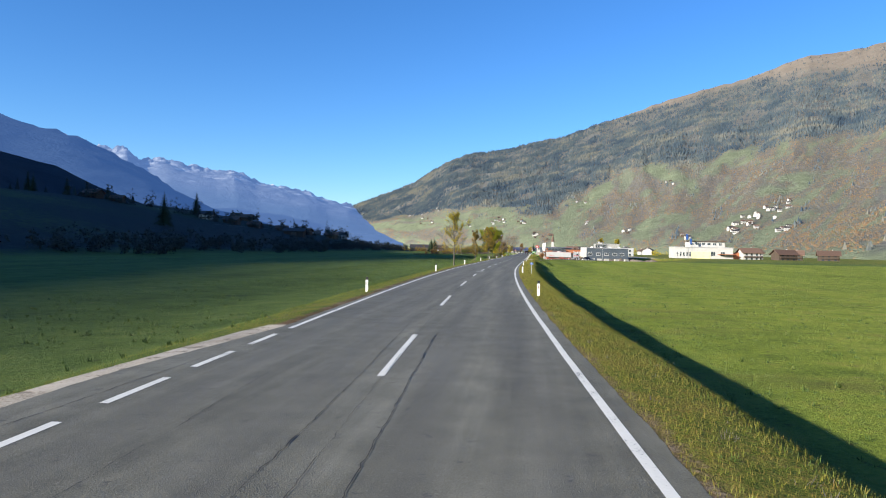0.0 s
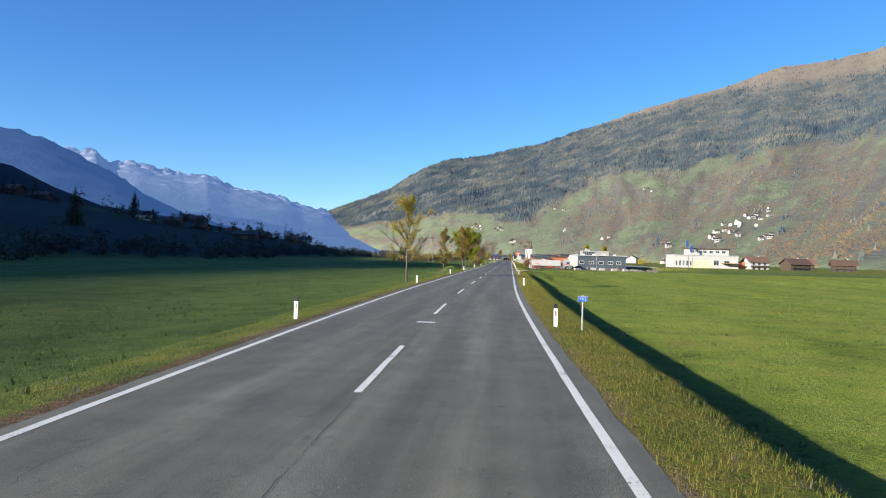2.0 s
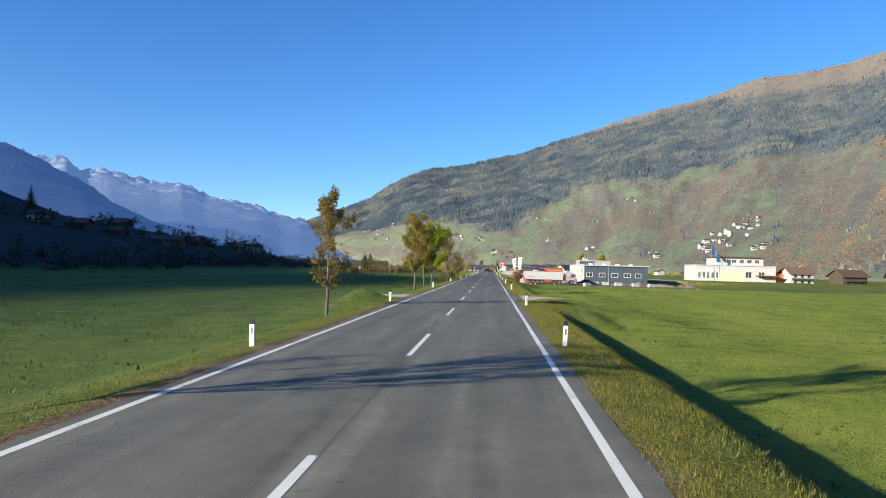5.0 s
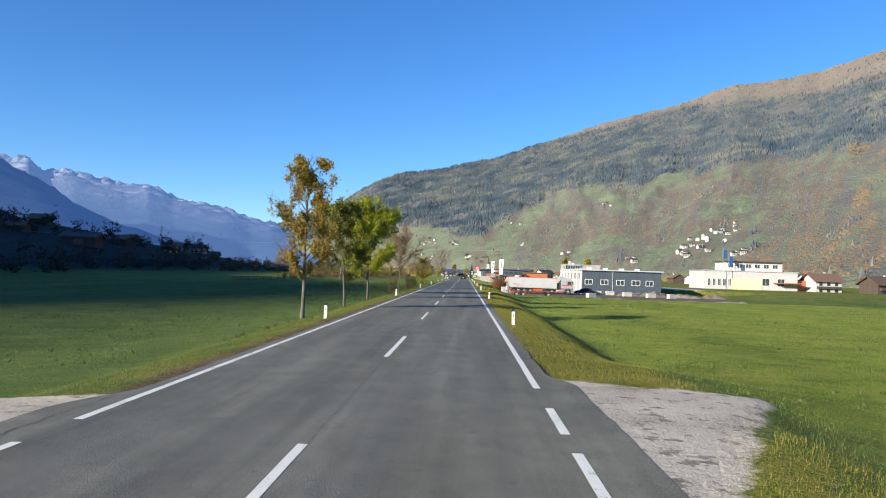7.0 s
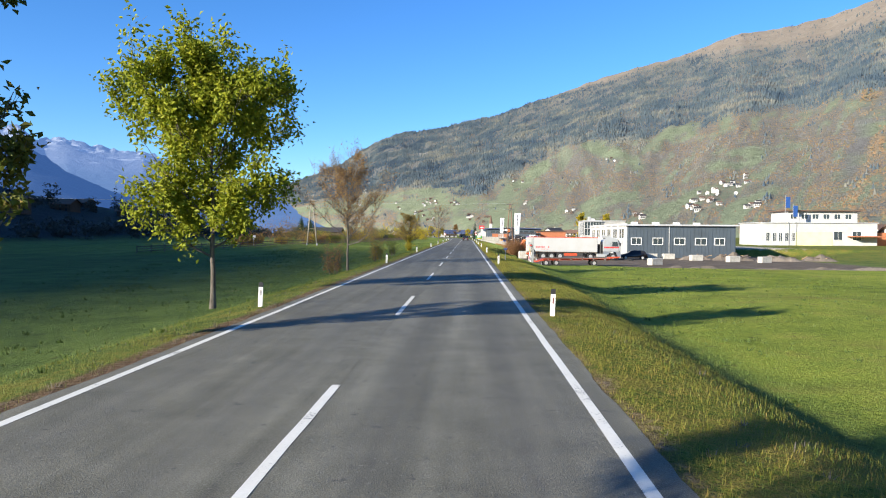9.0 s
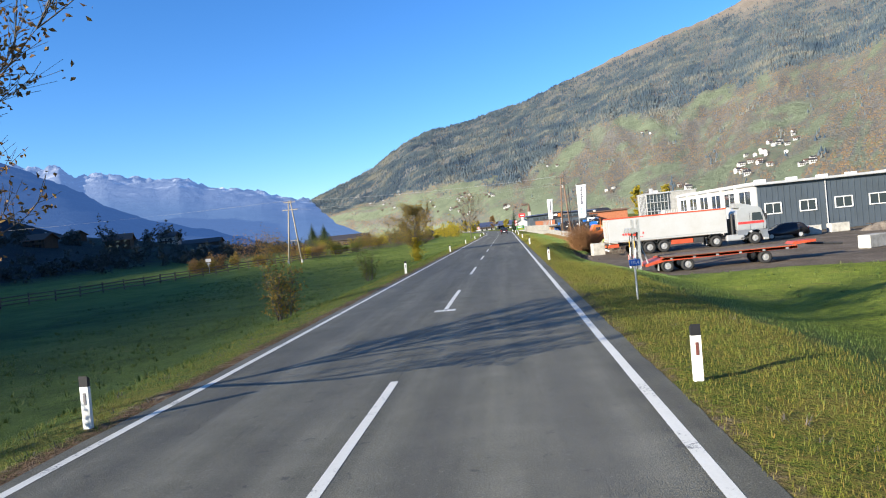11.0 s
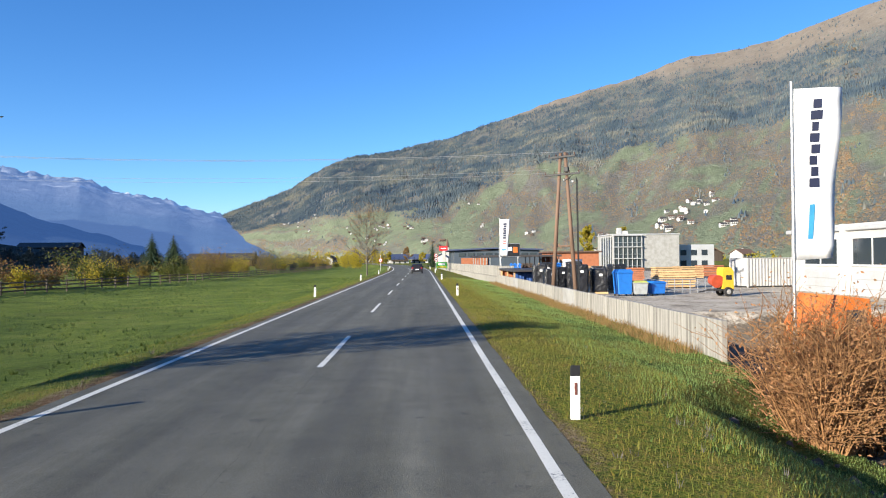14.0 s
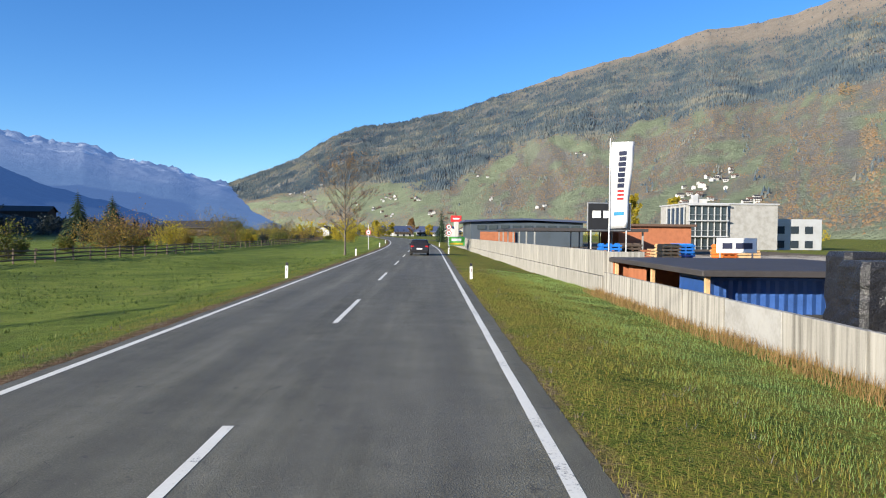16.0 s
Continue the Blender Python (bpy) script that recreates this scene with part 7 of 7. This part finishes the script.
# ---- buildings ----
def window(parent, x, y, z, w, h, face="y", sill=True, frame_mat="white"):
    """A framed window on a wall that faces -y ('y') or -x ('x')."""
    turn = pose(x, y, z) if face == "y" else pose(x, y, z, 0, 0, -90)
    fr = bmesh.new()
    t = 0.12
    for sx in (-1, 1):
        box((t, 0.1, h + t), (sx * w / 2, -0.03, 0), 0.01, fr)
    for sz in (-1, 1):
        box((w - t, 0.1, t), (0, -0.03, sz * h / 2), 0.01, fr)
    box((0.06, 0.08, h - t), (0, -0.02, 0), 0, fr)
    f = part("window", fr, frame_mat, parent)
    f.matrix_basis = turn
    part("pane", box((w - 0.05, 0.02, h - 0.05), (0, 0.0, 0)), "glass", f)
    return f


def grey_hall():
    ob = thing("workshop_hall", "anthracite metal-clad workshop hall with white-framed windows", "hall", (0, 0, 0))
    z0, z1 = YARD_LEVEL, 3.75
    part("wall", box((18.6, 35.0, z1 - z0), (39.0, 348.6, (z0 + z1) / 2), 0.03), "clad_grey", ob)
    bm = bmesh.new()
    for k in range(30):
        box((0.05, 0.05, z1 - z0 - 0.3), (30.0 + 0.62 * k, 331.08, (z0 + z1) / 2), 0, bm)
    part("cladding_rib", bm, "clad_grey", ob)
    r = part("roof", box((19.6, 36.0, 0.28), (39.0, 348.5, z1 + 0.15), 0.04), "clad_light", ob, "pale flat roof edge")
    for k in range(4):
        part("roof_vent", box((1.1, 1.1, 0.55), (32.5 + 4.4 * k, 338 + 2 * k, z1 + 0.55), 0.05), "white", r)
    for a, b in ((30.4, 32.1), (34.1, 35.8), (37.8, 39.6), (41.4, 43.3), (44.7, 46.4)):
        window(ob, (a + b) / 2, 331.05, 1.1, b - a, 1.15)
    part("downpipe", rod((36.9, 331.0, z0), (36.9, 331.0, z1), 0.06), "clad_light", ob)
    g = part("gable_front", box((0.3, 35.0, z1 - z0 + 0.5), (29.55, 348.6, (z0 + z1) / 2 + 0.2), 0.03), "plaster", ob, "white plastered front")
    for k in range(6):
        y = 334.2 + 5.6 * k
        d = part("door", box((0.08, 4.0, 3.0), (29.36, y, z0 + 1.5), 0.02), "clad_light", g, "grey sectional door")
        for j in range(5):
            part("door_panel", box((0.04, 3.8, 0.5), (29.31, y, z0 + 0.35 + 0.58 * j), 0.02), "clad_light", d)
        window(g, 29.39, y, 2.42, 4.1, 1.75, "x")
        part("pillar", box((0.35, 0.5, z1 - z0 + 0.5), (29.3, y + 2.8, (z0 + z1) / 2 + 0.2), 0.03), "plaster", g)


def glass_block():
    ob = thing("office_block", "three-storey office block with glazed balconies and grey side wall", "office building", (45.9, 475.3, -1.0))
    part("wall", box((15.4, 14.0, 8.3), (7.7, 7.6, 4.15), 0.03), "conc_dark", ob)
    front = part("glazing", box((6.3, 0.2, 7.7), (3.3, 0.45, 4.0), 0.02), "glass", ob)
    for k in range(7):
        part("mullion", box((0.14, 0.25, 8.3), (0.1 + 1.07 * k, 0.15, 4.15), 0.01), "clad_light", front)
    for j in range(4):
        part("balcony_slab", box((6.8, 1.0, 0.2), (3.3, 0.1, 0.2 + 2.65 * j), 0.02), "clad_light", front)
        part("balcony_rail", box((6.6, 0.04, 0.06), (3.3, -0.38, 1.2 + 2.65 * j), 0.01), "galv", front)
    side = part("side_glazing", box((0.2, 9.0, 7.6), (-0.1, 6.0, 4.0), 0.02), "glass", ob)
    for k in range(5):
        part("mullion", box((0.3, 0.16, 8.2), (-0.2, 1.6 + 2.2 * k, 4.1), 0.01), "clad_light", side)
    part("roof_edge", box((15.8, 14.4, 0.25), (7.7, 7.6, 8.4), 0.03), "clad_light", ob)
    part("roof_box", box((2.2, 2.6, 0.9), (3.4, 5, 8.9), 0.05), "plaster", ob)
    part("roof_box", box((1.0, 1.0, 1.6), (2.4, 4, 9.2), 0.05), "clad_light", ob)
    wing = part("wing", box((9.0, 10.0, 6.0), (20.4, 9.0, 3.0), 0.03), "clad_light", ob)
    for k in range(3):
        for j in range(2):
            part("wing_window", box((1.4, 0.08, 1.3), (17.6 + 2.5 * k, 3.98, 1.6 + 2.5 * j), 0.01), "glass", wing)


def white_shop():
    ob = thing("showroom", "white plastered showroom with a flat roof and yellow base", "showroom", (82.6, 404.0, -1.3))
    w = part("wall", box((31.0, 16.0, 7.0), (15.5, 8, 3.5), 0.03), "plaster", ob)
    part("yellow_wall", box((10.0, 0.12, 4.6), (14.0, -0.06, 2.3), 0.01), "plaster_yellow", w)
    part("roof", box((31.6, 16.6, 0.25), (15.5, 8, 7.1), 0.03), "clad_light", ob)
    up = part("upper_floor", box((19.0, 11.0, 3.2), (18.0, 9, 8.8), 0.03), "plaster", ob)
    part("upper_roof", box((21.0, 12.5, 0.3), (18.0, 8.6, 10.5), 0.03), "roof_brown", up)
    for k in range(5):
        window(w, 1.6 + 1.7 * k, -0.02, 3.2, 1.0, 2.4)
    for x in (20.5, 25.5):
        window(w, x, -0.02, 3.6, 2.4, 2.4)
    for k in range(6):
        window(up, 10 + 3 * k, 3.48, 8.9, 1.8, 1.4)
    part("canopy", box((9.0, 3.5, 0.3), (27.5, -1.6, 3.4), 0.04), "red_wood", ob)
    part("side_wing", box((6.5, 10.0, 4.5), (34.5, 7, 2.25), 0.04), "red_wood", ob)
    for k, x in enumerate((5.6, 7.6)):
        f = thing("flag", "blue cloth flag on a tall pole above the showroom", "flag", (82.6 + x, 402.5, -1.3), 0, "showroom flags")
        part("pole", rod((0, 0, 0), (0, 0, 14.6 - 2.4 * k), 0.07, 0.05, 8), "galv", f)
        part("cloth", box((1.2, 0.04, 3.0), (0.66, 0, 12.6 - 2.4 * k), 0.01), "blue_steel", f)


def depot():
    ob = thing("depot_hall", "long dark depot hall with blue-grey roof beside the road", "hall", (0, 0, -0.5))
    part("wall", box((21.0, 30.0, 4.6), (20.5, 504, 2.3), 0.03), "clad_grey", ob)
    part("roof", prism([(8.8, 4.6), (20.0, 5.0), (32.0, 4.6), (32.0, 4.95), (20.0, 5.35), (8.8, 4.95)], 32.0, axis="y", at=504), "roof_blue", ob)
    part("timber_wall", box((6.5, 0.3, 2.4), (15.0, 488.7, 1.6), 0.02), "red_wood", ob, "orange-brown timber wall")
    for k in range(9):
        part("window", box((1.6, 0.1, 0.8), (12.0 + 2.2 * k, 488.92, 3.6), 0.02), "glass", ob)
    c = thing("carport", "flat dark carport roof on steel posts behind the wall", "carport", (0, 0, -0.5))
    part("roof", box((12.0, 40.0, 0.35), (19.0, 450.0, 3.05), 0.03), "roof_dark", c)
    for k in range(7):
        part("post", box((0.16, 0.16, 2.9), (13.3, 431 + 6.3 * k, 1.45), 0.01), "steel_grey", c)
        part("post", box((0.16, 0.16, 2.9), (24.7, 431 + 6.3 * k, 1.45), 0.01), "steel_grey", c)
    s = thing("timber_shed", "low shed with an orange-brown timber front", "shed", (0, 0, -0.6))
    part("wall", box((9.0, 9.0, 3.7), (30.0, 448, 1.85), 0.02), "red_wood", s)
    part("roof", box((10.0, 10.0, 0.3), (30.0, 448, 3.85), 0.03), "roof_brown", s)
    t = thing("sign_tower", "red box sign on a white pillar beside the depot", "sign", (7.8, 509, -0.6))
    part("pillar", box((0.9, 0.8, 5.0), (0.3, 0, 2.5), 0.04), "plaster", t)
    part("sign_box", box((2.3, 0.8, 1.4), (0.2, 0, 5.6), 0.05), "sign_red", t, "red box sign")
    part("lettering", box((1.4, 0.02, 0.28), (0.2, -0.41, 5.6), 0.01), "label_white", t, "white lettering bar")


def house(at, turn, wall="plaster", roof="roof_brown", size=(9.0, 8.0, 4.6), label="white plastered alpine house with a brown gable roof"):
    L, W, H = size
    ob = thing("house", label, "house", at, turn, "village houses")
    w = part("wall", prism([(-W / 2, -3), (W / 2, -3), (W / 2, H), (0, H + W * 0.26), (-W / 2, H)], L, axis="x"), wall, ob)
    r = bmesh.new()
    e = 0.9
    prism([(-W / 2 - e, H - e * 0.5), (0, H + W * 0.27 + 0.05), (W / 2 + e, H - e * 0.5), (W / 2 + e, H - e * 0.5 + 0.28), (0, H + W * 0.27 + 0.36), (-W / 2 - e, H - e * 0.5 + 0.28)], L + 1.8, r, "x")
    rf = part("roof", r, roof, ob)
    part("chimney", box((0.6, 0.6, 1.4), (L * 0.2, W * 0.15, H + W * 0.27), 0.02), "plaster", rf)
    for k in range(3):
        for j in range(2):
            part("window", box((1.1, 0.1, 1.2), (-L * 0.3 + L * 0.3 * k, -W / 2 - 0.02, 1.2 + 2.3 * j), 0.02), "glass", ob)
    part("balcony", box((L * 0.9, 0.9, 0.8), (0, -W / 2 - 0.45, 2.3), 0.03), "old_wood", ob)
    return ob


def barn(at, turn, L, W, H, label):
    ob = thing("barn", label, "barn", at, turn)
    part("wall", prism([(-W / 2, -1), (W / 2, -1), (W / 2, H), (0, H + W * 0.2), (-W / 2, H)], L, axis="x"), "old_wood", ob)
    bm = bmesh.new()
    prism([(-W / 2 - 1, H - 0.45), (0, H + W * 0.21), (W / 2 + 1, H - 0.45), (W / 2 + 1, H - 0.1), (0, H + W * 0.21 + 0.35), (-W / 2 - 1, H - 0.1)], L + 2, bm, "x")
    part("roof", bm, "roof_dark", ob)
    part("door", box((3.4, 0.12, H * 0.7), (0, -W / 2 - 0.05, H * 0.35), 0.02), "grey_wood", ob)


def slope_spot(az, el):
    lo, hi = 0.0, 1.0
    for _ in range(24):
        v = (lo + hi) / 2
        x, y, z = sunny_point(az, v)
        if z / math.hypot(x - VIEW[0], y - VIEW[1]) < el:
            lo = v
        else:
            hi = v
    return sunny_point(az, (lo + hi) / 2)


def village():
    rnd = random.Random(13)
    first = house((40, 700, -1), -20)
    second = house((64, 720, -1), 35, "plaster", "roof_dark", (11, 9, 5.2), "pale plastered house with a dark gable roof")
    third = house((90, 690, -1), 10, "old_wood", "roof_brown", (10, 8, 4.0), "dark timber farmhouse with a brown gable roof")
    kinds = [first, second, first, third]

    def put(x, y, z, scale=1.0):
        h = kinds[rnd.randrange(4)]
        copy_thing(h, pose(x, y, z, 0, 0, rnd.choice((-15, 0, 20, 75, 100)) + rnd.uniform(-8, 8)) @ Matrix.Scale(scale, 4))

    for _ in range(16):
        put(rnd.uniform(18, 210), rnd.uniform(650, 1050), -1.0, rnd.uniform(0.9, 1.3))
    for x, y in ((122, 405), (138, 398), (150, 420), (131, 430), (165, 410)):
        copy_thing((third, first, third)[rnd.randrange(3)], pose(x, y, -1.2, 0, 0, rnd.uniform(-20, 20)))
    for x, y in ((-34, 690), (-52, 730), (-30, 780), (-70, 800), (6, 760)):
        put(x, y, -1.6, rnd.uniform(0.7, 0.9))
    clusters = [(-9.0, 0.062, 6), (-9.7, 0.045, 5), (-3.2, 0.046, 8), (-1.2, 0.047, 5), (-3.1, 0.024, 4), (4.1, 0.08, 2), (12.5, 0.108, 3), (-5.8, 0.038, 4), (-10.8, 0.052, 3),
                (0.1, 0.027, 5), (-4.5, 0.030, 4), (5.0, 0.05, 2), (9.0, 0.036, 3), (-12.6, 0.088, 2), (1.5, 0.022, 4), (15.5, 0.03, 5), (24.5, 0.045, 5)]
    for az, el, n in clusters:
        for _ in range(n):
            wide = 0.35 if n < 10 else 0.8
            x, y, z = slope_spot(az + rnd.gauss(0, wide), el + rnd.gauss(0, 0.003 if n < 10 else 0.006))
            put(x, y, z + 0.5, rnd.uniform(0.6, 1.0) if y > 1500 else rnd.uniform(0.7, 1.0))
    for _ in range(30):
        az = rnd.uniform(19.3, 23.6)
        x, y, z = sunny_point(az, 0.085 + 0.022 * (az - 19.6) + rnd.gauss(0, 0.022))
        copy_thing((first, second, first)[rnd.randrange(3)], pose(x, y, z + 0.4, 0, 0, rnd.choice((-15, 0, 20, 75)) + rnd.uniform(-8, 8)) @ Matrix.Scale(rnd.uniform(0.65, 1.0), 4))
    for x, y, s in ((-255, 392, 1.3), (-243, 398, 1.0), (-190, 405, 1.0), (-178, 414, 1.2), (-168, 425, 1.0), (-160, 452, 1.0), (-150, 470, 1.1), (-140, 500, 1.2), (-170, 520, 1.0), (-205, 500, 1.2), (-230, 540, 1.1), (-148, 555, 1.0)):
        copy_thing(third if rnd.random() < 0.8 else second, pose(x, y, land(x, y) - 0.8, 0, 0, rnd.uniform(-25, 25)) @ Matrix.Scale(s * 0.72, 4))
    barn((-222, 750, land(-222, 750)), 8, 33, 12, 6.5, "long dark timber barn with a broad roof in the shade")
    barn((-94, 660, land(-94, 660)), 0, 30, 11, 3.6, "long low dark barn across the meadow")
    barn((-140, 420, land(-140, 420)), 6, 12, 7, 3, "small dark field barn at the foot of the hill")
    c = thing("church", "white village church with a slender reddish spire", "church", (44.5, 1500, -1))
    part("tower", box((5.0, 5.0, 22), (0, 0, 11), 0.1), "plaster", c)
    bm = rod((0, 0, 22), (0, 0, 38), 3.6, 0.15, 8)
    part("spire", bm, "roof_brown", c, "tall reddish pointed spire")
    part("nave", prism([(-5, 0), (5, 0), (5, 8), (0, 13), (-5, 8)], 24, axis="y", at=16), "plaster", c)


def round_sign(x, y, discs, label):
    ob = thing("traffic_sign", label, "traffic sign", (x, y, land(x, y)), 0, "speed limit signs")
    part("pole", rod((0, 0, -0.2), (0, 0, 3.3), 0.035, sides=8), "galv", ob)
    for z in discs:
        d = part("disc", rod((0, -0.05, z), (0, -0.065, z), 0.36, sides=24), "sign_red", ob)
        part("face", rod((0, -0.066, z), (0, -0.070, z), 0.27, sides=24), "label_white", d)
        part("figure", box((0.26, 0.004, 0.2), (0, -0.074, z), 0.0), "black", d)


grey_hall()
glass_block()
white_shop()
depot()
village()
round_sign(4.75, 448.0, (2.85, 2.05), "two round red-ringed signs on one pole at the bend")
round_sign(-5.9, 452.0, (2.3,), "round red-ringed sign on a pole at the bend")
billboard((5.9, 452.0, land(5.9, 452)), 2.2, 1.15, 0.5, "sign_green", "galv", "green and yellow board on short posts beside the road", [(0.1, 0.9, 0.1, 0.3, "yellow"), (0.2, 0.8, 0.5, 0.8, "label_white")])
spruce((5.4, 536, -0.8), 9.5, 2.2, 61, "dark spruce beside the red sign tower", "spruces at the bend")
for k, (x, y, h) in enumerate(((-19, 548, 5.5), (-22, 560, 6.2), (-26, 575, 5.2), (-14.5, 590, 5.0))):
    bush((x, y, land(x, y)), h, h * 0.5, 300 + k, 1800, 0.32, "gold_leaf", "bright yellow autumn tree at the village entrance", 14, "yellow trees at the bend")
for k, (x, y, h) in enumerate(((-23.6, 700, 8.0), (-15.9, 704, 7.2), (-6.0, 700, 9.4), (2.5, 690, 6.5))):
    tree((x, y, -1.0), h, h * 0.3, 0.22, 400 + k, 3200, 0.4, ("gold_leaf", "gold_leaf", "dry_leaf", "gold_leaf")[k], "orange-yellow autumn tree among the village roofs", 0.4, 14, group="village trees")
for k, (x, y) in enumerate(((-12.0, 740), (2.0, 752), (14.0, 735), (-24.0, 762))):
    house((x, y, -1.0), (10, -20, 80, 5)[k], "plaster", "roof_blue", (11.0, 9.0, 3.4), "low white house with a blue-grey gable roof")
